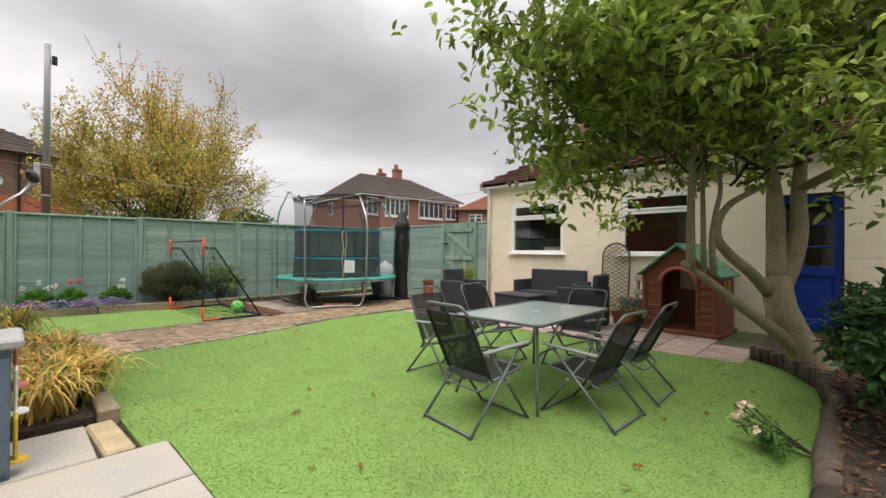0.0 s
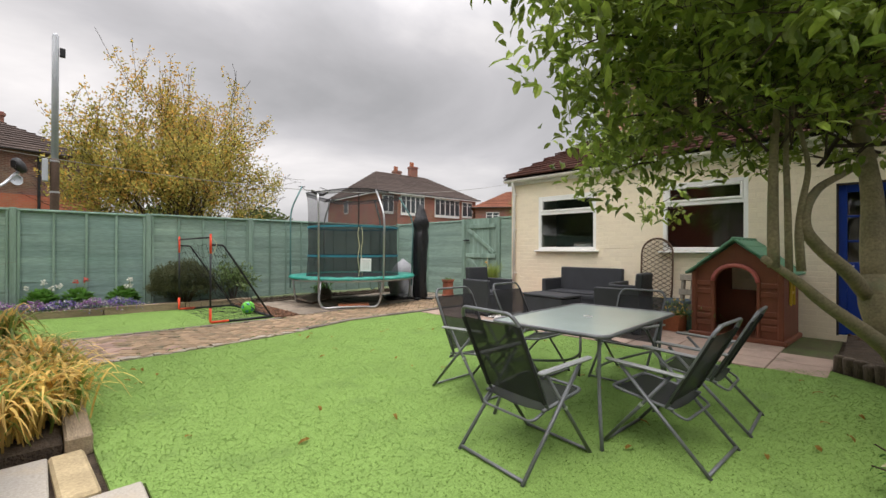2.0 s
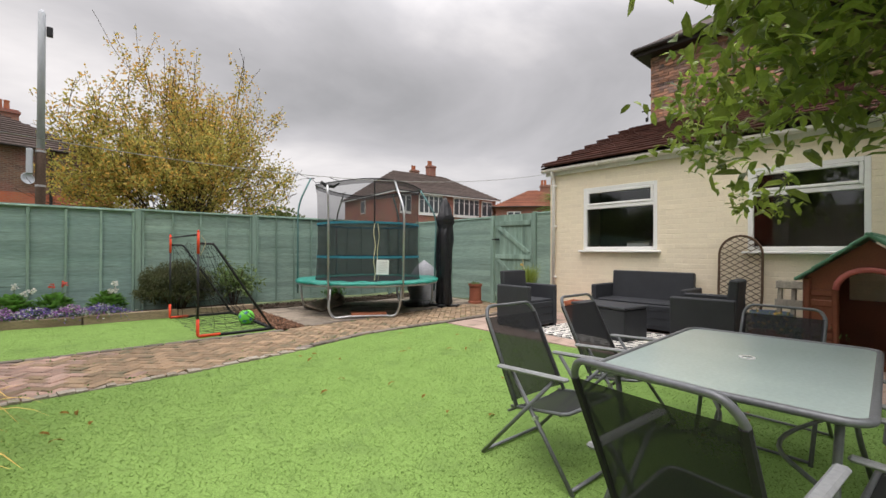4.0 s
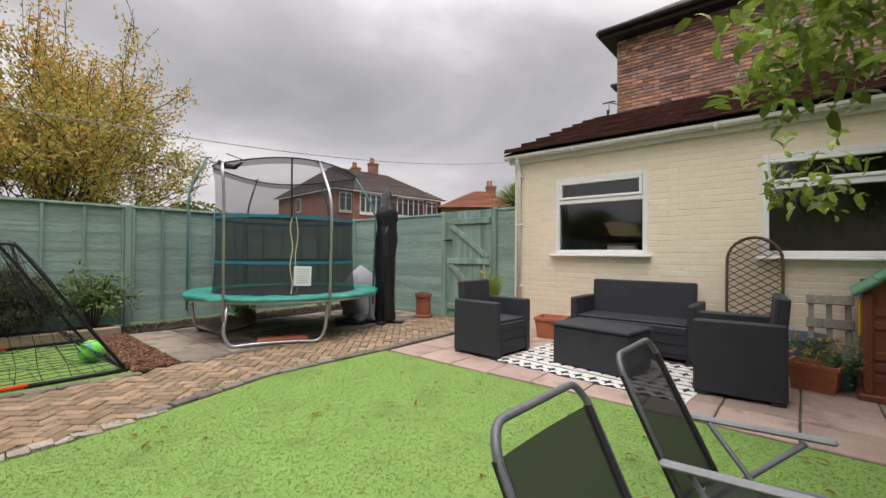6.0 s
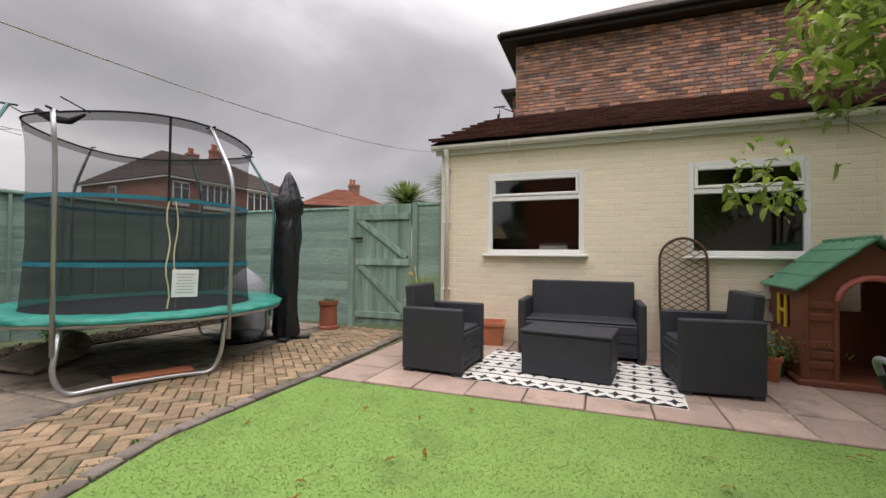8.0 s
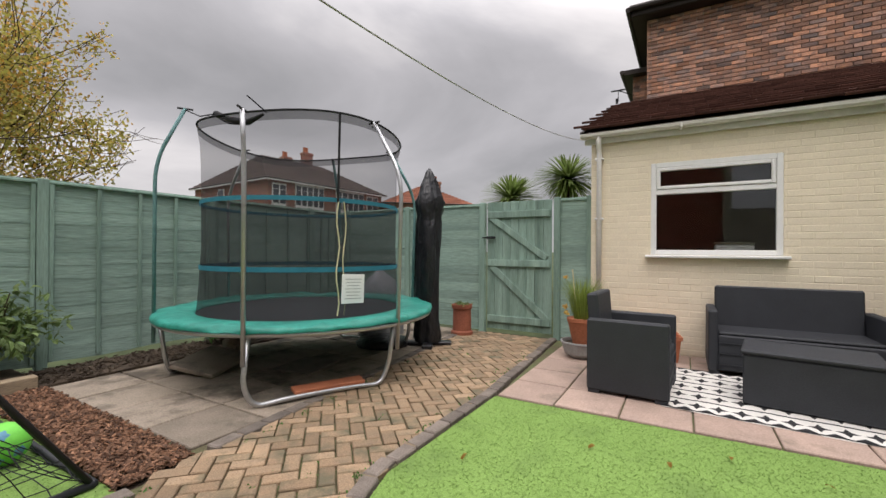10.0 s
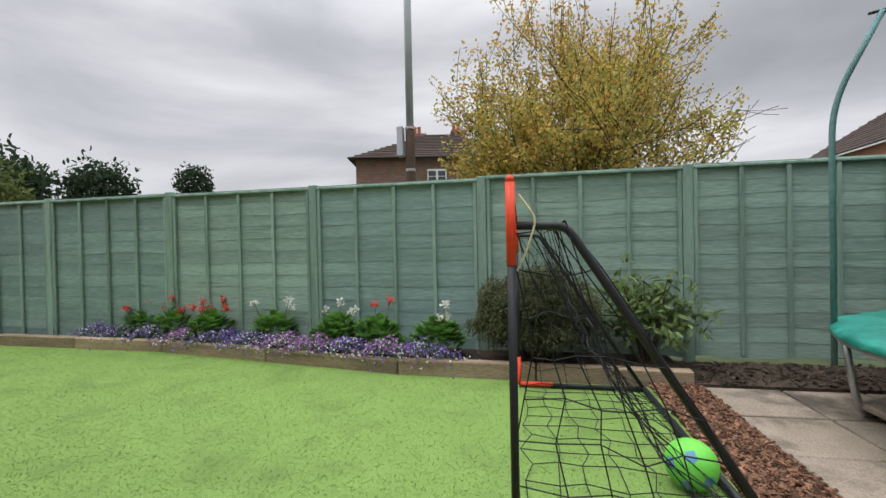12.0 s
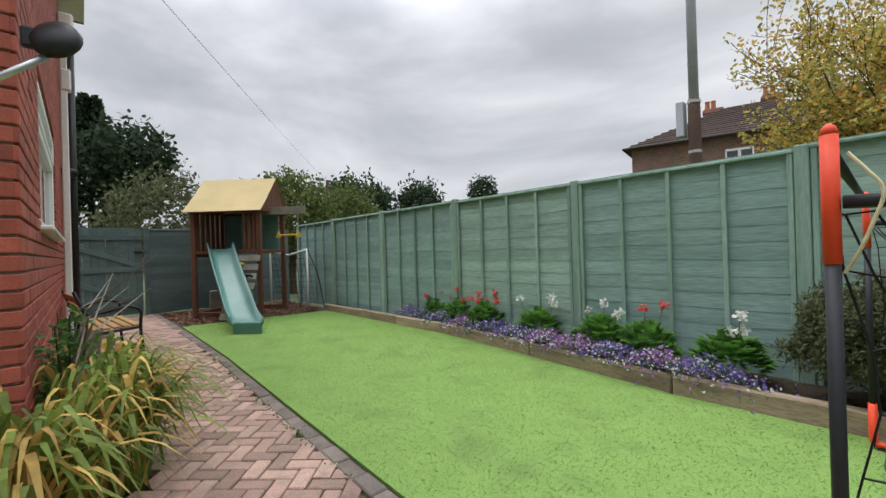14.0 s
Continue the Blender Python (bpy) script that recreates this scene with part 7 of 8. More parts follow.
end = inv @ Vector((-5.20, 9.03, 0.0))
for i in range(ns + 1):
    t = i / ns
    z = 1.36 - 1.30 * (t * 1.12 if t < 0.8 else 0.896 + (t - 0.8) * 0.42) + (0.05 if t > 0.97 else 0) - 0.03 * math.sin(t * math.pi * 2)
    x = -0.12 + (end.x + 0.12) * t
    y = -0.02 + (end.y + 0.02) * t
    for w_, dz in ((-0.27, 0.13), (-0.245, 0.14), (-0.22, 0.02), (-0.10, 0.0), (0.10, 0.0), (0.22, 0.02), (0.245, 0.14), (0.27, 0.13), (0.26, 0.02), (0.2, -0.03), (-0.2, -0.03), (-0.26, 0.02)):
        sl.v.append((x + w_, y, z + dz))
for i in range(ns):
    sl.f += [(12 * i + k, 12 * i + (k + 1) % 12, 12 * i + 12 + (k + 1) % 12, 12 * i + 12 + k) for k in range(12)]
sl.f += [tuple(reversed(range(12))), tuple(range(12 * ns, 12 * ns + 12))]
part("slide", sl, SLIDEGREEN, cf, "dark green moulded slide", smooth=True)
part("slide_foot", Shape().box((end.x, end.y + 0.02, 0.09), (0.46, 0.05, 0.2), None, 0.02), SLIDEGREEN, cf)
for k in range(7):
    t = k / 6.5
    part("climbing_plank", Shape().box((0.44, -0.62 + 0.60 * t, 0.1 + 1.15 * t), (0.52, 0.03, 0.13), Matrix.Rotation(radians(-27), 3, "X"), 0.006), GREYWOOD, cf)
for x, t, m_ in ((0.36, 0.82, PLASTIC_YELLOW), (0.58, 0.62, BLACK_PLASTIC), (0.48, 0.46, BLACK_PLASTIC), (0.55, 0.15, BLACK_PLASTIC), (0.33, 0.3, BLACK_PLASTIC)):
    part("climbing_hold", Shape().tube(bent([(x - 0.05, -0.64 + 0.6 * t, 0.1 + 1.15 * t), (x - 0.04, -0.70 + 0.6 * t, 0.13 + 1.15 * t), (x + 0.04, -0.70 + 0.6 * t, 0.13 + 1.15 * t), (x + 0.05, -0.64 + 0.6 * t, 0.1 + 1.15 * t)], 0.02), 0.02, 6), m_, cf)
part("swing_beam", Shape().box((W / 2 + 0.35, 0.35, 2.12), (0.9, 0.07, 0.16), None, 0.008), GREYWOOD, cf)
tz = part("trapeze_bar", Shape().tube([(W / 2 + 0.25, 0.33, 1.62), (W / 2 + 0.66, 0.33, 1.62)], 0.018, 8).tube(bent([(W / 2 + 0.2, 0.33, 1.58), (W / 2 + 0.25, 0.33, 1.70), (W / 2 + 0.30, 0.33, 1.58), (W / 2 + 0.2, 0.33, 1.58)], 0.02), 0.012, 6).tube(bent([(W / 2 + 0.61, 0.33, 1.58), (W / 2 + 0.66, 0.33, 1.70), (W / 2 + 0.71, 0.33, 1.58), (W / 2 + 0.61, 0.33, 1.58)], 0.02), 0.012, 6), PLASTIC_YELLOW, cf, "yellow trapeze bar")
for x in (0.25, 0.66):
    part("rope", rod((W / 2 + x, 0.33, 1.68), (W / 2 + x, 0.33, 2.06), 0.008, 5), GREYWOOD, cf)
g2 = thing("small_goal", "small white-framed goal with a dark net by the fence", "goal", None)
for x, y in ((-7.25, 11.0), (-8.2, 10.55)):
    part("post", rod((x, y, 0), (x, y, 1.32), 0.022, 8), PLASTIC_WHITE, g2, smooth=True)
part("crossbar", Shape().tube([(-7.25, 11.0, 1.32), (-7.7, 10.78, 1.20), (-8.2, 10.55, 1.30)], 0.022, 8), PLASTIC_WHITE, g2, smooth=True)
part("stay", Shape().tube(bent([(-7.25, 11.0, 1.32), (-7.0, 11.12, 0.8), (-6.9, 11.2, 0.05)], 0.3), 0.012, 6), GOALBLACK, g2, smooth=True)
part("net", netting(lambda u, v: (-7.25 - 0.95 * u - 0.3 * v, 11.0 - 0.45 * u + 0.3 * v, 1.25 - 1.2 * v), 9, 9, 0.004), CORD, g2)
ob = solid("low_box", Shape().box((0, 0, 0.22), (0.9, 0.3, 0.44), None, 0.01), GREYWOOD, "grey timber box against the back fence", "box")
ob.matrix_world = pose(-8.9, 9.9, 0, 0, 0, 80)

# ---- beyond the fences ----
lp = thing("street_lamp_post", "tall street post, rusty brown below and galvanised above", "lamp post", pose(-0.22, 13.5, -0.08))
part("lower_post", Shape().lathe([(0.08, 0), (0.08, 3.2), (0.07, 3.32)], (0, 0, 0), 14), LAMPBROWN, lp, smooth=True)
part("upper_post", Shape().lathe([(0.065, 3.3), (0.06, 6.1), (0.03, 6.16)], (0, 0, 0), 14), LAMPGREY, lp, smooth=True)
for z in (2.55, 3.25):
    part("band", Shape().lathe([(0.086, z), (0.086, z + 0.04)], (0, 0, 0), 14), STEEL, lp)
part("sign_box", Shape().box((-0.16, -0.02, 3.05), (0.10, 0.16, 0.5), None, 0.01), LAMPGREY, lp, "grey sign plate")
part("sensor", Shape().box((0.12, 0, 5.75), (0.1, 0.08, 0.2), None, 0.01), BLACK_PLASTIC, lp)


def crown_tree(name, label, c, h, r, base_z, leaf, n_limb, leaf_len, mat, seed, per=3, trunk_r=0.13, depth=3, bark=TWIG, jitter=0.12):
    r6 = random.Random(seed)
    th = thing(name, label, "tree", pose(*c))
    wood, lf, lf2 = Shape(), Shape(), Shape()
    th_top = base_z
    part("trunk", Shape().tube([(0, 0, -0.1), (0.03, 0.02, th_top * 0.5), (0, 0, th_top + 0.2)], [trunk_r * 1.25, trunk_r, trunk_r * 0.8], 10), bark, th, smooth=True)
    for k in range(n_limb):
        a = 2 * math.pi * k / n_limb + r6.uniform(-0.3, 0.3)
        tilt = r6.uniform(0.15, 1.15)
        d = Vector((math.cos(a) * math.sin(tilt), math.sin(a) * math.sin(tilt), math.cos(tilt)))
        out = []
        ln = (h - base_z) * 0.42 if tilt < 0.6 else r * 0.62
        branch_paths(r6, Vector((0, 0, th_top * r6.uniform(0.75, 1.0))), d, ln, depth, 0.8, 0.05, out, trunk_r * 0.5, 3)
        for pts, rads, dep in out:
            wood.tube(pts, [max(0.006, q * 0.5) for q in rads], 5, False)
            if dep <= 1:
                for i in range(1, 6):
                    for _ in range(per):
                        q = pts[i] + unit(r6) * jitter
                        e = Vector((q.x / (r * 1.08), q.y / (r * 1.08), (q.z - (h + base_z) / 2) / ((h - base_z) * 0.56)))
                        if e.length < 1.0 + 0.12 * noise.noise(q * 1.5):
                            (lf if r6.random() < 0.25 + 0.6 * max(0.0, e.z) + 0.25 * noise.noise(q * 0.8) else lf2).leaf(q, unit(r6), unit(r6), leaf_len * r6.uniform(0.7, 1.3), leaf_len * 0.6, 0.2)
    part("branch", wood, bark, th)["kind"] = "stuff"
    part("crown", lf, mat, th, "orange-yellow turning leaves")["kind"] = "stuff"
    part("inner_crown", lf2, LEAF_TURN, th, "olive-green inner leaves")["kind"] = "stuff"
    return th


crown_tree("autumn_tree", "sparse multi-stemmed tree turning yellow beyond the fence", (3.0, 17.9, 0), 7.7, 3.4, 1.2, None, 32, 0.088, LEAF_AUT, 17, 8, 0.12, 3, TWIG, 0.16)


def house(name, label, C, ang, w, d, eave, ridge, brick, tile, bays, lower=None, hip=None):
    """Hipped semi, its corner at C, front along +x of its own axes, depth along +y."""
    th = thing(name, label, "house", pose(C[0], C[1], -0.08, 0, 0, ang))
    part("wall", Shape().box((w / 2, d / 2, eave / 2), (w, d, eave)), brick, th)
    if lower:
        part("lower_wall", Shape().box((w / 2, d / 2, 1.98), (w + 0.06, d + 0.06, 3.96)), lower, th, "orange brick lower storey")
    o = 0.35
    rf = Shape()
    hip = hip or min(w, d) / 2 * 0.95
    a, b = ((hip, d / 2), (w - hip, d / 2)) if w >= d else ((w / 2, hip), (w / 2, d - hip))
    rf.v = [(-o, -o, eave), (w + o, -o, eave), (w + o, d + o, eave), (-o, d + o, eave), (*a, ridge), (*b, ridge)]
    rf.f = [(0, 1, 5, 4), (1, 2, 5), (2, 3, 4, 5), (3, 0, 4), (3, 2, 1, 0)] if w >= d else [(0, 1, 4), (1, 2, 5, 4), (2, 3, 5), (3, 0, 4, 5), (3, 2, 1, 0)]
    roof_ = part("roof", rf, tile, th)
    ct_ = Shape()
    for k in range(1, 14):
        t = k / 14
        z = eave + (ridge - eave) * t + 0.02
        i0 = [Vector(p) for p in rf.v[:4]]
        q = [i0[0].lerp(Vector(rf.v[4]), t), i0[1].lerp(Vector(rf.v[5 if w >= d else 4]), t), i0[2].lerp(Vector(rf.v[5]), t), i0[3].lerp(Vector(rf.v[4 if w >= d else 5]), t)]
        ct_.tube([p + Vector((0, 0, 0.03)) for p in q], 0.035, 4, closed=True)
    part("tile_course", ct_, tile, roof_)["kind"] = "stuff"
    part("gutter", Shape().tube([(-o, -o, eave), (w + o, -o, eave), (w + o, d + o, eave), (-o, d + o, eave)], 0.06, 6, closed=True), FASCIA, th)
    for x, z, ww, hh_ in bays:
        wd = part("window", Shape().box((x, -0.03, z), (ww, 0.12, hh_)), UPVC, th, "white framed window")
        n = max(2, round(ww / 0.6))
        for i in range(n):
            part("pane", Shape().box((x - ww / 2 + ww * (i + 0.5) / n, -0.095, z - 0.12), (ww / n - 0.12, 0.02, hh_ * 0.6)), BLACK_GLASS, wd)
            part("top_pane", Shape().box((x - ww / 2 + ww * (i + 0.5) / n, -0.095, z + hh_ * 0.34), (ww / n - 0.12, 0.02, hh_ * 0.18)), BLACK_GLASS, wd)
    return th


BLACK_GLASS = material("dark_far_window_glass", (0.06, 0.07, 0.08), 0.1, vary=0.2, scale=1, fine=4, bump=0, spec=0.6)


def chimney(th, x, y, z0, z1, pots, mat=BRICK_FAR):
    c = part("chimney", Shape().box((x, y, (z0 + z1) / 2), (0.9, 0.6, z1 - z0)).box((x, y, z1 - 0.15), (1.02, 0.72, 0.14)), mat, th)
    for k in range(pots):
        part("chimney_pot", Shape().lathe([(0.13, 0), (0.11, 0.4), (0.13, 0.42), (0.13, 0.48)], (x - 0.28 + 0.28 * k, y, z1), 10), TERRACOTTA, c)


h1 = house("semi_detached_house", "red brick semi-detached house with hipped brown roof and white bays", (21.5, 31.7), -5, 11.9, 11.0, 6.6, 9.5, BRICK_FAR, TILE_FAR,
           [(0.9, 5.45, 1.15, 1.7), (3.65, 5.5, 2.7, 1.9), (7.9, 5.5, 3.2, 1.9), (10.6, 5.5, 1.4, 1.7), (3.65, 1.9, 2.7, 1.9), (7.9, 1.9, 3.2, 1.9)], None, 2.8)
chimney(h1, 7.4, 5.4, 8.6, 10.5, 2)
chimney(h1, 7.3, 8.5, 7.6, 10.5, 2)
part("side_window", Shape().box((-0.03, 6.5, 5.6), (0.1, 0.95, 1.3)), UPVC, h1, "white framed side window")
part("side_pane", Shape().box((-0.09, 6.5, 5.6), (0.02, 0.78, 1.1)), BLACK_GLASS, h1)
part("eave_board", Shape().box((5.95, -0.33, 6.52), (12.5, 0.04, 0.16)).box((-0.33, 5.5, 6.52), (0.04, 11.6, 0.16)), PLASTIC_WHITE, h1, "white painted eaves board")
h2 = house("orange_roofed_house", "distant brick house with an orange tiled hip roof", (28.5, 26.4), -50, 7.0, 6.5, 5.2, 7.1, BRICK_FAR, TILE_ORANGE, [(1.6, 4.2, 1.2, 1.2), (5.2, 4.2, 1.2, 1.2)])
chimney(h2, 4.6, 3.4, 6.4, 7.6, 2)
h3 = house("brown_brick_house", "brown brick house with dark tiled roof and orange brick below", (-7.25, 28.5), 12, 9.4, 8.5, 6.1, 8.5, BRICK_DARK, TILE_FAR, [(4.45, 4.72, 1.05, 1.5), (1.6, 1.6, 1.6, 1.4), (7.6, 1.6, 1.6, 1.4)], BRICK_ORANGE)
chimney(h3, 3.4, 4.6, 7.6, 8.6, 2, BRICK_FAR)
chimney(h3, 6.0, 4.9, 7.4, 8.9, 2, BRICK_FAR)
part("drain_pipe", rod((6.9, -0.09, 0.0), (6.9, -0.09, 6.0), 0.06, 8), BLACK_PLASTIC, h3, "black drain pipe")
part("satellite_dish", Shape().lathe([(0.02, 0), (0.2, 0.05), (0.28, 0.12), (0.26, 0.13)], (0, 0, 0), 14, False), LAMPGREY, h3, "small grey satellite dish").matrix_basis = pose(6.0, -0.22, 4.6, 80, 0, 20)
h4 = house("far_bungalow", "low distant bungalow with a dark tiled roof", (-38, 12), 55, 10, 8, 2.8, 5.0, BRICK_FAR, TILE_FAR, [(3, 1.6, 2.0, 1.2), (7, 1.6, 2, 1.2)])
h5 = house("white_gabled_house", "distant house with white eaves between the trees", (-33, 33), 40, 8, 8, 3.4, 5.4, BRICK_FAR, TILE_FAR, [(3, 2.2, 1.6, 1.2)])
# low roof between the houses seen through the net
solid("garage_roof", Shape().box((19.5, 33.5, 2.8), (5.5, 4.0, 0.25), Matrix.Rotation(radians(8), 3, "Y")).box((19.5, 33.5, 1.3), (5.2, 3.8, 2.7)), CONCRETE, "pale flat-roofed garage in front of the brick house", "garage")


def cordyline(c, h, seed):
    r7 = random.Random(seed)
    th = thing("cordyline_palm", "spiky cordyline palm showing above the gate", "palm", pose(*c), "cordyline palms")
    part("trunk", Shape().tube([(0, 0, -0.1), (0.05, 0, h * 0.5), (0, 0, h - 0.5)], [0.13, 0.11, 0.1], 9), LAMPBROWN, th, smooth=True)
    lf = Shape()
    for _ in range(420):
        d = unit(r7)
        d.z = d.z * 0.75 + 0.25
        pts = [Vector((0, 0, h - 0.5)) + d * 1.0 * t + Vector((0, 0, -0.28 * t * t)) for t in (0, 0.3, 0.6, 0.85, 1.0)]
        lf.strap(pts, 0.06)
    part("crown", lf, PALM, th)["kind"] = "stuff"


cordyline((12.9, 9.75, 0), 3.25, 3)
cordyline((13.3, 8.25, 0), 3.75, 4)


def clump_tree(name, label, c, rx, rz, z0, mat, seed, n=900, leaf=0.35):
    r8 = random.Random(seed)
    th = thing(name, label, "tree", pose(*c))
    part("trunk", Shape().tube([(0, 0, -0.1), (0.1, 0, z0 + rz * 0.6)], [0.25, 0.15], 8), TWIG, th)
    lf = Shape()
    for _ in range(n):
        d = unit(r8)
        k = r8.uniform(0.55, 1.0) * (1 + 0.4 * noise.noise(d * 2.1 + Vector((seed * 1.7, 0, 0))))
        q = Vector((d.x * rx * k, d.y * rx * k, z0 + rz + d.z * rz * k))
        for _ in range(4):
            lf.leaf(q + unit(r8) * leaf, unit(r8), unit(r8), leaf * r8.uniform(0.6, 1.2), leaf * 0.5, 0.2)
    part("crown", lf, mat, th)["kind"] = "stuff"


def conifer(c, h, r, seed):
    r8 = random.Random(seed)
    th = thing("conifer", "tall dark conifer beyond the garden", "tree", pose(*c))
    part("trunk", Shape().tube([(0, 0, -0.1), (0, 0, h)], [0.3, 0.03], 8), TWIG, th)
    lf = Shape()
    for _ in range(1500):
        t = r8.random() ** 0.7
        rr = r * (1 - t) * r8.uniform(0.3, 1.15) + 0.1
        a = r8.uniform(0, 6.283)
        q = Vector((math.cos(a) * rr, math.sin(a) * rr, 1.0 + (h - 1) * t))
        for _ in range(3):
            lf.leaf(q, (Vector((math.cos(a), math.sin(a), -0.3)) + unit(r8) * 0.6).normalized(), unit(r8), 0.6, 0.22, 0.2)
    part("crown", lf, FAR_DARK, th)["kind"] = "stuff"


conifer((-33, 8.8, 0), 11.6, 2.6, 1)
clump_tree("dark_tree", "dark rounded tree behind the side gate", (-31.2, 10.6, 0), 2.5, 3.2, 3.6, FAR_DARK, 2, 1100, 0.42)
clump_tree("hedge_tree", "light leafy garden tree behind the back fence", (-12.6, 9.2, 0), 1.6, 1.3, 1.1, LEAF_OLD, 3, 900, 0.14)
clump_tree("hedge_tree", "green leafy garden tree behind the back fence", (-12.0, 12.6, 0), 1.5, 1.4, 1.2, FAR_GREEN, 4, 1300, 0.17)
clump_tree("hedge_tree", "green leafy garden tree behind the back fence", (-13.5, 15.6, 0), 1.6, 1.4, 1.2, FAR_GREEN, 5, 1100, 0.18)
clump_tree("distant_tree", "dark distant tree above the fence", (-32, 27.5, 0), 3.8, 2.6, 3.0, FAR_DARK, 6, 900, 0.45)
clump_tree("distant_tree", "dark distant tree above the fence", (-29, 32.6, 0), 2.3, 2.1, 3.6, FAR_DARK, 7, 600, 0.4)
clump_tree("distant_tree", "dark distant tree above the fence", (-28, 40.6, 0), 1.5, 1.8, 5.4, FAR_DARK, 8, 400, 0.35)
clump_tree("distant_tree", "low leafy tree between the gardens", (4.6, 26, 0), 2.0, 1.3, 1.0, FAR_GREEN, 9, 700, 0.28)
clump_tree("distant_tree", "dark distant tree behind the brick house", (34, 42, 0), 2.0, 2.2, 4.5, FAR_DARK, 10, 300, 0.4)
clump_tree("distant_tree", "leafy distant tree between the gardens", (9.5, 27, 0), 1.6, 1.3, 1.2, FAR_GREEN, 11, 400, 0.28)
tp_ = thing("telegraph_pole", "distant wooden telegraph pole among trees", "pole", None)
part("pole", rod((-26.0, 21.5, 0), (-26.0, 21.5, 6.5), 0.12, 8), LAMPBROWN, tp_)


def cable(name, a, b, sag, r, mat, label):
    a, b = Vector(a), Vector(b)
    pts = [a.lerp(b, i / 24) - Vector((0, 0, sag * 4 * (i / 24) * (1 - i / 24))) for i in range(25)]
    solid(name, Shape().tube(pts, r, 5), mat, label, "cable")


cable("overhead_cable", (-3.3, 6.75, 4.74), (-26.0, 21.5, 6.4), 0.1, 0.0045, CHAIRTUBE, "dark overhead cable running to the telegraph pole")
# white line given a grey that stands for its underside against the sky
cable("washing_line", (-1.06, 6.5, 2.2), (7.4, 6.6, 2.76), 0.33, 0.004, CONCRETE, "thin white washing line, greyed for its shaded underside, strung across the garden")
# fallen leaves
leaf_me = []
for k in range(4):
    s_ = Shape()
    s_.leaf(Vector((0, 0, 0.004)), Vector((1, 0, 0.15)).normalized(), Vector((0, 0, 1)), 0.05 + 0.012 * k, 0.028, 0.4)
    leaf_me.append(s_.mesh("fallen_leaf", LEAF_FALLEN))
r9 = random.Random(77)
k = 0
while k < 62:
    x, y = r9.uniform(-0.1, 5.0), r9.uniform(0.4, 6.8)
    if not inside(x, y, lawn):
        continue
    ob = new("fallen_leaf", leaf_me[k % 4])
    ob.matrix_world = pose(x, y, 0.012, r9.uniform(-20, 20), r9.uniform(-20, 20), r9.uniform(0, 360))
    tagged(ob, "small dry brown leaf lying on the turf", "leaf", "fallen leaves")
    k += 1

# ---- paving pieces ----


def in_path(x, y):
    return inside(x, y, path_poly)


def clip(poly, keep):
    """Cuts a convex polygon by half planes (a, b, c): a x + b y <= c."""
    for a, b, c in keep:
        out = []
        for i in range(len(poly)):
            p, q = poly[i - 1], poly[i]
            dp, dq = a * p[0] + b * p[1] - c, a * q[0] + b * q[1] - c
            if (dp <= 0) != (dq <= 0):
                t = dp / (dp - dq)
                out.append((p[0] + (q[0] - p[0]) * t, p[1] + (q[1] - p[1]) * t))
            if dq <= 0:
                out.append(q)
        poly = out
        if len(poly) < 3:
            return []
    return poly


def y_on(line, x):
    for (xa, ya), (xb, yb) in zip(line, line[1:]):
        if xa <= x <= xb:
            return ya + (yb - ya) * (x - xa) / max(1e-6, xb - xa)
    return line[-1][1]


path = thing("brick_path", "herringbone brick path with dark edging and mossy joints", "path", None, "", "structure")
BL, BWD = 0.198, 0.099
full = {}
for nm, mat in (("warm", PAVER), ("red", PAVER_RED)):
    full[nm] = [Shape().box((0, 0, -0.012), (BL - 0.010, BWD - 0.010, 0.05), None, 0.006).mesh("paver", mat) for _ in range(1)]
joined = {"warm": Shape(), "red": Shape()}
rp = random.Random(2)
count = 0
c45, s45 = math.cos(radians(45)), math.sin(radians(45))
N = 130
for i in range(-N, N):
    for j in range(-N, N):
        m4 = (i - j) % 4
        if m4 == 0:
            cx, cy, horiz = (i + 1.0) * BWD, (j + 0.5) * BWD, True
        elif m4 == 3:
            cx, cy, horiz = (i + 0.5) * BWD, (j + 1.0) * BWD, False
        else:
            continue
        x, y = cx * c45 - cy * s45, cx * s45 + cy * c45
        x, y = x - 1.0, y + 7.2
        if not (-9.3 < x < 7.55):
            continue
        lo = max(y_on(PATH_LO, x) if not (-1.05 < x < -0.9) else 7.0, 0) + (0.06 if x > -0.9 else 0.02)
        hi = y_on(PATH_UP, x) - (0.10 if x < 2.6 else 0.02)
        if not (lo - 0.03 < y < hi + 0.03):
            continue
        kind = "red" if x < 0.3 + rp.uniform(-0.6, 0.6) else "warm"
        a = 45 if horiz else 135
        whole = lo + 0.085 < y < hi - 0.085
        z = rp.uniform(-0.004, 0.004)
        if whole and count < 560 and -3.2 < x < 6.2:
            piece("paver", full[kind][0], path, pose(x, y, z, rp.uniform(-1, 1), rp.uniform(-1, 1), a + rp.uniform(-1.2, 1.2)))
            count += 1
        else:
            u = Vector((math.cos(radians(a)), math.sin(radians(a))))
            w = Vector((-u.y, u.x))
            p0 = Vector((x, y))
            q = [p0 + u * sx * (BL / 2 - 0.004) + w * sy * (BWD / 2 - 0.004) for sx, sy in ((-1, -1), (1, -1), (1, 1), (-1, 1))]
            q = clip([(v.x, v.y) for v in q], [(0, 1, hi + 0.06), (0, -1, -(lo - 0.05))])
            if len(q) >= 3:
                joined[kind].prism(q, -0.03, 0.012 + z)
part("paver_cut", joined["warm"], PAVER_J, path)["kind"] = "stuff"
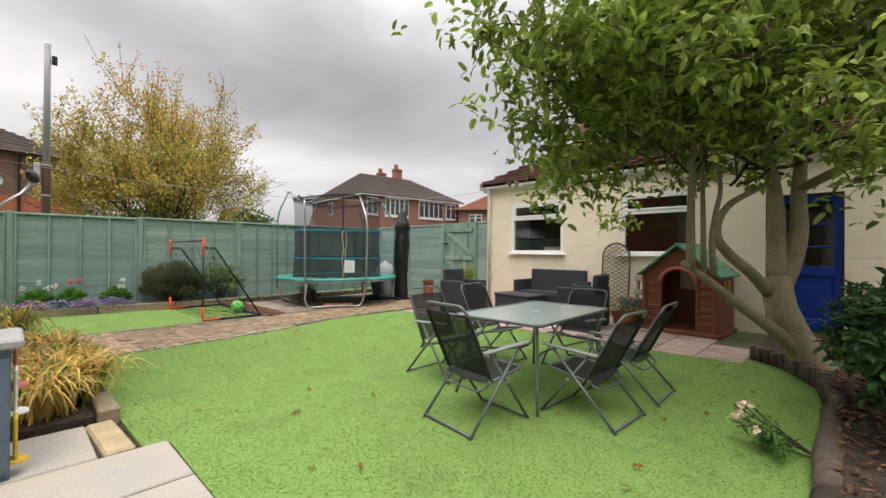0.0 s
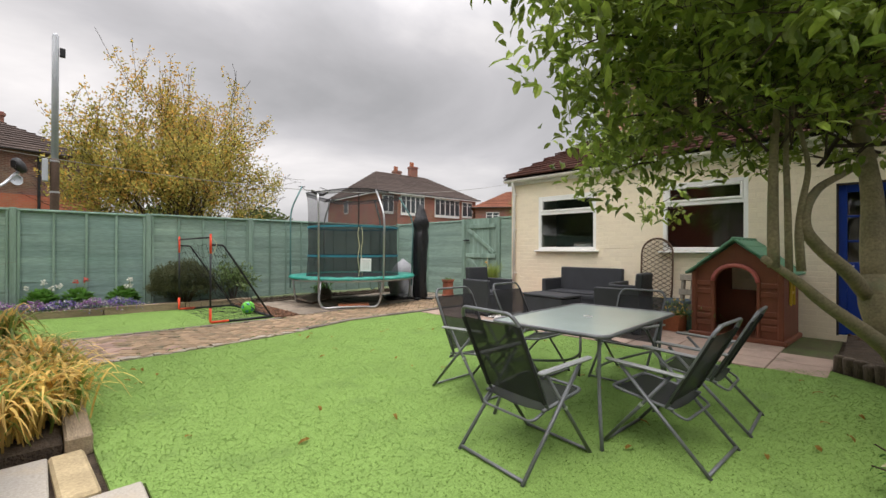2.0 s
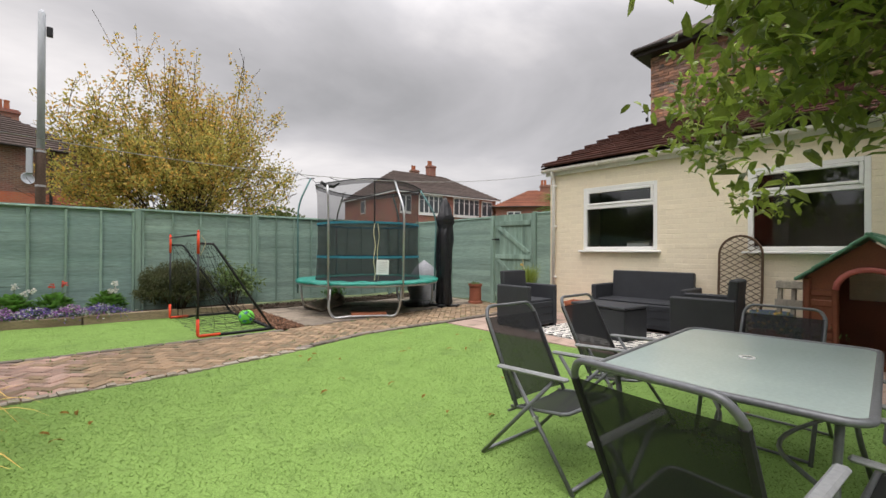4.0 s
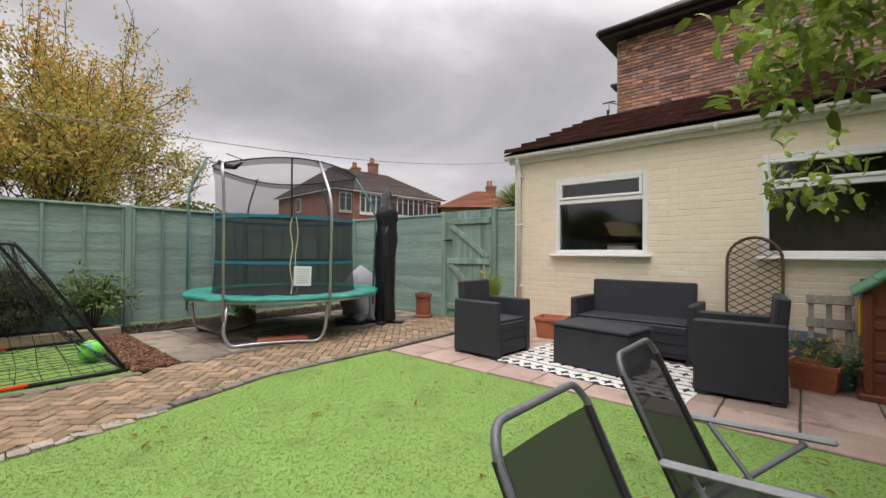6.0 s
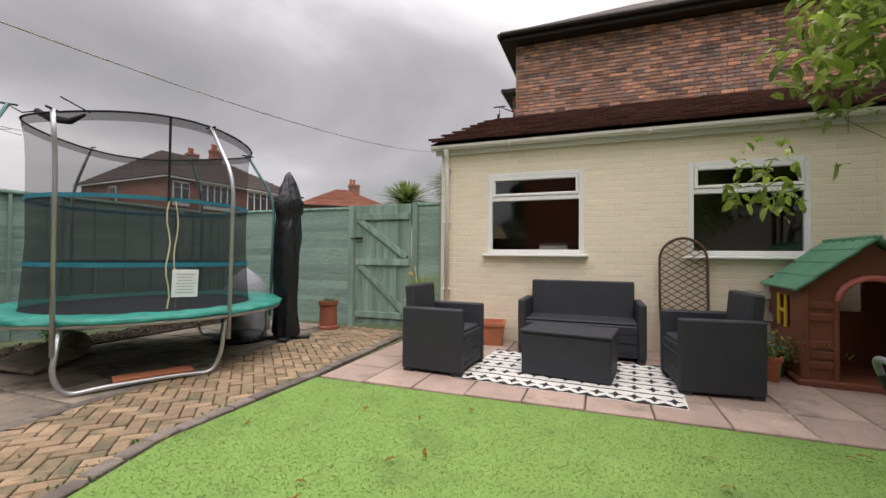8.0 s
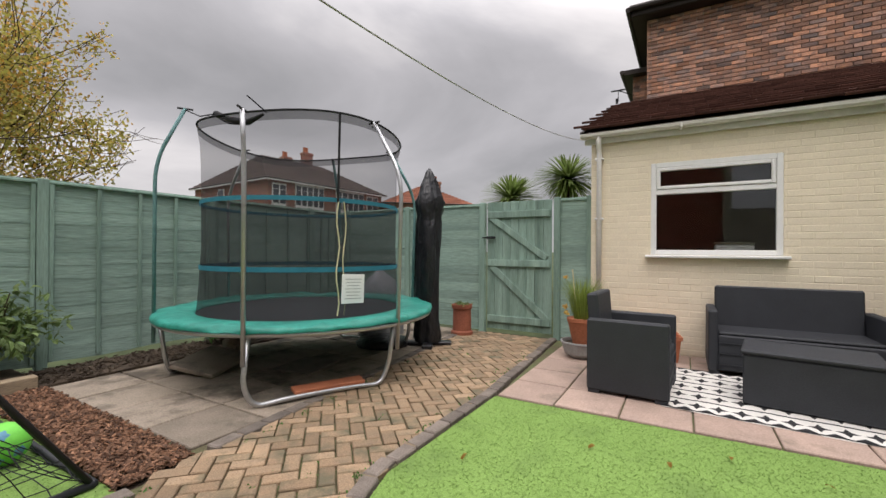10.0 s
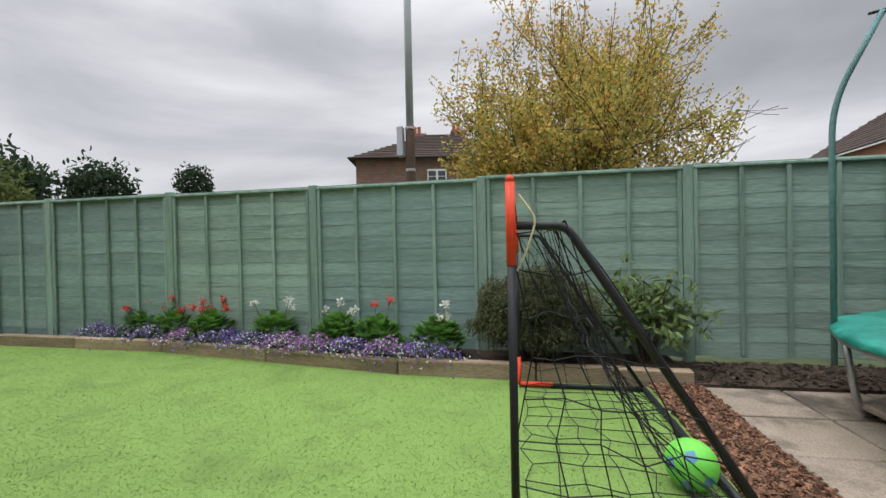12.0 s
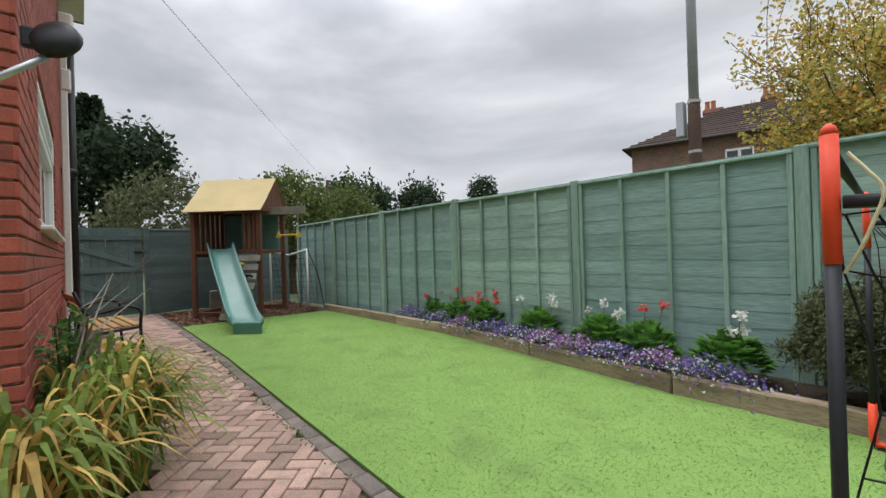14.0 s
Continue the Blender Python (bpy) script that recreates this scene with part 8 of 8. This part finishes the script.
PAVER_RJ = material("red_herringbone_cuts", (0.39, 0.25, 0.195), 0.9, vary=0.3, scale=9, fine=120, bump=0.6, second=(0.30, 0.215, 0.17), random_amount=0.3, island=True, stain=(0.15, 0.11, 0.09), stain_size=3.2, stain_cut=0.57)
part("paver_cut", joined["red"], PAVER_RJ, path)["kind"] = "stuff"
edge_me = Shape().box((0, 0, -0.01), (0.203, 0.10, 0.055), None, 0.008).mesh("edging_brick", EDGER)


def edging(line, off, x0, x1):
    x = x0
    while x < x1:
        y = y_on(line, x + 0.1)
        dy = y_on(line, x + 0.2) - y_on(line, x)
        piece("edging_brick", edge_me, path, pose(x + 0.105, y + off, rp.uniform(-0.004, 0.006), 0, 0, math.degrees(math.atan2(dy, 0.2)) + rp.uniform(-1, 1)))
        x += 0.211


edging(PATH_UP, -0.055, -9.2, 2.5)
edging(PATH_LO, 0.05, 2.3, 7.5)
edging(PATH_UP, 0.02, 3.1, 7.5)
rough = Shape()
x = -0.9
while x < 2.4:
    w = rp.uniform(0.05, 0.14)
    y = y_on(PATH_LO, x)
    pts = [(x + rp.uniform(-0.01, 0.01), y - 0.02 + rp.uniform(-0.02, 0.01)), (x + w, y - 0.02 + rp.uniform(-0.02, 0.01)), (x + w + rp.uniform(-0.02, 0.02), y + rp.uniform(0.05, 0.09)), (x + rp.uniform(-0.02, 0.02), y + rp.uniform(0.05, 0.09))]
    rough.prism(pts, -0.03, 0.012 + rp.uniform(-0.006, 0.012))
    x += w + 0.006
part("mortar_edge", rough, MORTARY, path, "crumbling pale mortar edge")["kind"] = "stuff"
# patio slabs
patio = thing("patio", "pinkish weathered concrete slab patio below the cream wall", "patio", None, "", "structure")
S = 0.495


def slab_grid(parent, x0, y0, nx, ny, size, mat, keep, tz=0.004, seed=1, gap=0.012, rot=0.0):
    rs = random.Random(seed)
    me = [Shape().box((0, 0, -0.02), (size - gap, size - gap, 0.045), None, 0.007).mesh("slab", mat) for _ in range(1)]
    for i in range(nx):
        for j in range(ny):
            x, y = x0 + (i + 0.5) * size, y0 - (j + 0.5) * size
            if keep(x, y):
                piece("slab", me[0], parent, pose(x, y, tz - 0.003 + rs.uniform(-0.003, 0.003), rs.uniform(-0.4, 0.4), rs.uniform(-0.4, 0.4), rs.uniform(-0.5, 0.5) + rs.choice((0, 90, 180, 270))))


slab_grid(patio, 4.98, 6.88, 5, 11, S, SLAB_PINK, lambda x, y: not (x > 5.6 and y < 2.6 and x > 6.3) and y > 1.4)
slab_grid(patio, 4.98, 1.44, 2, 1, S, SLAB_PINK, lambda x, y: True, seed=4)
tslabs = thing("trampoline_paving", "worn buff-grey slabs under the trampoline", "paving", None, "", "structure")
slab_grid(tslabs, 3.03, 10.42, 8, 5, 0.57, SLAB_GREY, lambda x, y: y - 0.285 > y_on(PATH_UP, x) - 0.02, seed=6, gap=0.02)
fill = Shape()
for i in range(8):
    xa, xb = 3.03 + 0.57 * i, 3.03 + 0.57 * (i + 1) - 0.012
    ya, yb = y_on(PATH_UP, xa) + 0.08, y_on(PATH_UP, xb) + 0.08
    k = 0
    while 10.42 - 0.57 * (k + 1) - 0.02 > y_on(PATH_UP, (xa + xb) / 2) - 0.02:
        k += 1
    yt = 10.42 - 0.57 * k - 0.012
    if yt > max(ya, yb) + 0.02:
        fill.prism([(xa, ya), (xb, yb), (xb, yt), (xa, yt)], -0.04, 0.003)
part("cut_slab", fill, SLAB_GREY, tslabs)
fslabs = thing("step_paving", "pale grey slabs beside the house recess", "paving", None, "", "structure")
for x0, x1, y0, y1 in ((-1.32, -0.42, 3.29, 3.94), (-2.3, -1.33, 3.29, 3.94), (-0.98, -0.07, 2.70, 3.28), (-1.9, -0.99, 2.70, 3.28), (-0.98, -0.07, 2.10, 2.69), (-1.9, -0.99, 2.1, 2.69), (-0.98, -0.07, 1.4, 2.09), (-1.9, -0.99, 1.4, 2.09), (-0.98, -0.07, 0.7, 1.39), (-1.9, -0.99, 0.7, 1.39), (-0.98, -0.07, 0.0, 0.69), (-1.9, -0.99, 0.0, 0.69)):
    piece("slab", Shape().box((0, 0, 0), (x1 - x0 - 0.012, y1 - y0 - 0.012, 0.06), None, 0.008).mesh("slab", SLAB_PALE), fslabs, pose((x0 + x1) / 2, (y0 + y1) / 2, -0.012))
SAND = material("yellow_sandstone", (0.50, 0.40, 0.24), 0.9, vary=0.25, scale=5, fine=60, bump=0.6)
piece("edge_stone", Shape().box((0, 0, 0), (0.16, 0.62, 0.07), None, 0.015).mesh("edge_stone", SAND), fslabs, pose(-0.33, 3.62, -0.012, 0, 0, 3))
solid("step_bedding", Shape().prism([(-2.3, -0.1), (-0.05, -0.1), (-0.05, 3.3), (-0.25, 3.95), (-2.3, 3.95)], -0.06, -0.03), JOINT, "dark joints under the pale slabs", "bedding", "structure")
# weeds in the joints
wd = Shape()
for _ in range(260):
    x = rp.uniform(-4, 6.5)
    y = rp.choice((y_on(PATH_UP, x) - 0.11, y_on(PATH_LO, x) + 0.12, rp.uniform(y_on(PATH_LO, x), y_on(PATH_UP, x)))) if x > -0.8 else y_on(PATH_UP, x) - rp.uniform(0.1, 0.14)
    for _ in range(5):
        wd.leaf(Vector((x + rp.gauss(0, 0.02), y + rp.gauss(0, 0.012), 0.008)), (unit(rp) + Vector((0, 0, 0.5))).normalized(), unit(rp), 0.022, 0.010, 0.1)
solid("joint_moss", wd, LEAF_FRESH, "small green weeds and moss in the path joints", "weeds", "stuff")
# near painted and red bricks
cache = {}


def brick_mesh(name, sx, sy, sz, mat, b):
    key = (name, round(sx, 3), round(sy, 3), round(sz, 3))
    if key not in cache:
        cache[key] = Shape().box((0, 0, 0), (sx, sy, sz), None, b).mesh("brick", mat)
    return cache[key]


rest = Shape()
for n, (u, z, w, h) in enumerate(near_cells):
    if n < 300:
        piece("brick", brick_mesh("cream", 0.018, w, h, CREAM, 0.004), wall_cream, pose(CX + 0.0135 + rp.uniform(-0.0015, 0.0015), u + w / 2, z + h / 2))
    else:
        rest.box((CX + 0.0135, u + w / 2, z + h / 2), (0.018, w, h), None, 0.004)
if rest.v:
    part("brick_rest", rest, CREAM_J, wall_cream)["kind"] = "stuff"
rest = Shape()
for n, (ax, u, z, w, h) in enumerate(near_red):
    if ax == "x":
        c, s_ = (KX, u + w / 2, z + h / 2), (0.024, w, h)
    else:
        c, s_ = (u + w / 2, KY, z + h / 2), (w, 0.024, h)
    if n < 320:
        piece("brick", brick_mesh("red", *s_, BRICK_RED, 0.005), near_house_ob, pose(c[0] + (rp.uniform(-0.002, 0.002) if ax == "x" else 0), c[1] + (rp.uniform(-0.002, 0.002) if ax == "y" else 0), c[2]))
    else:
        rest.box(c, s_, None, 0.005)
if rest.v:
    part("brick_rest", rest, BRICK_RED_J, near_house_ob)["kind"] = "stuff"
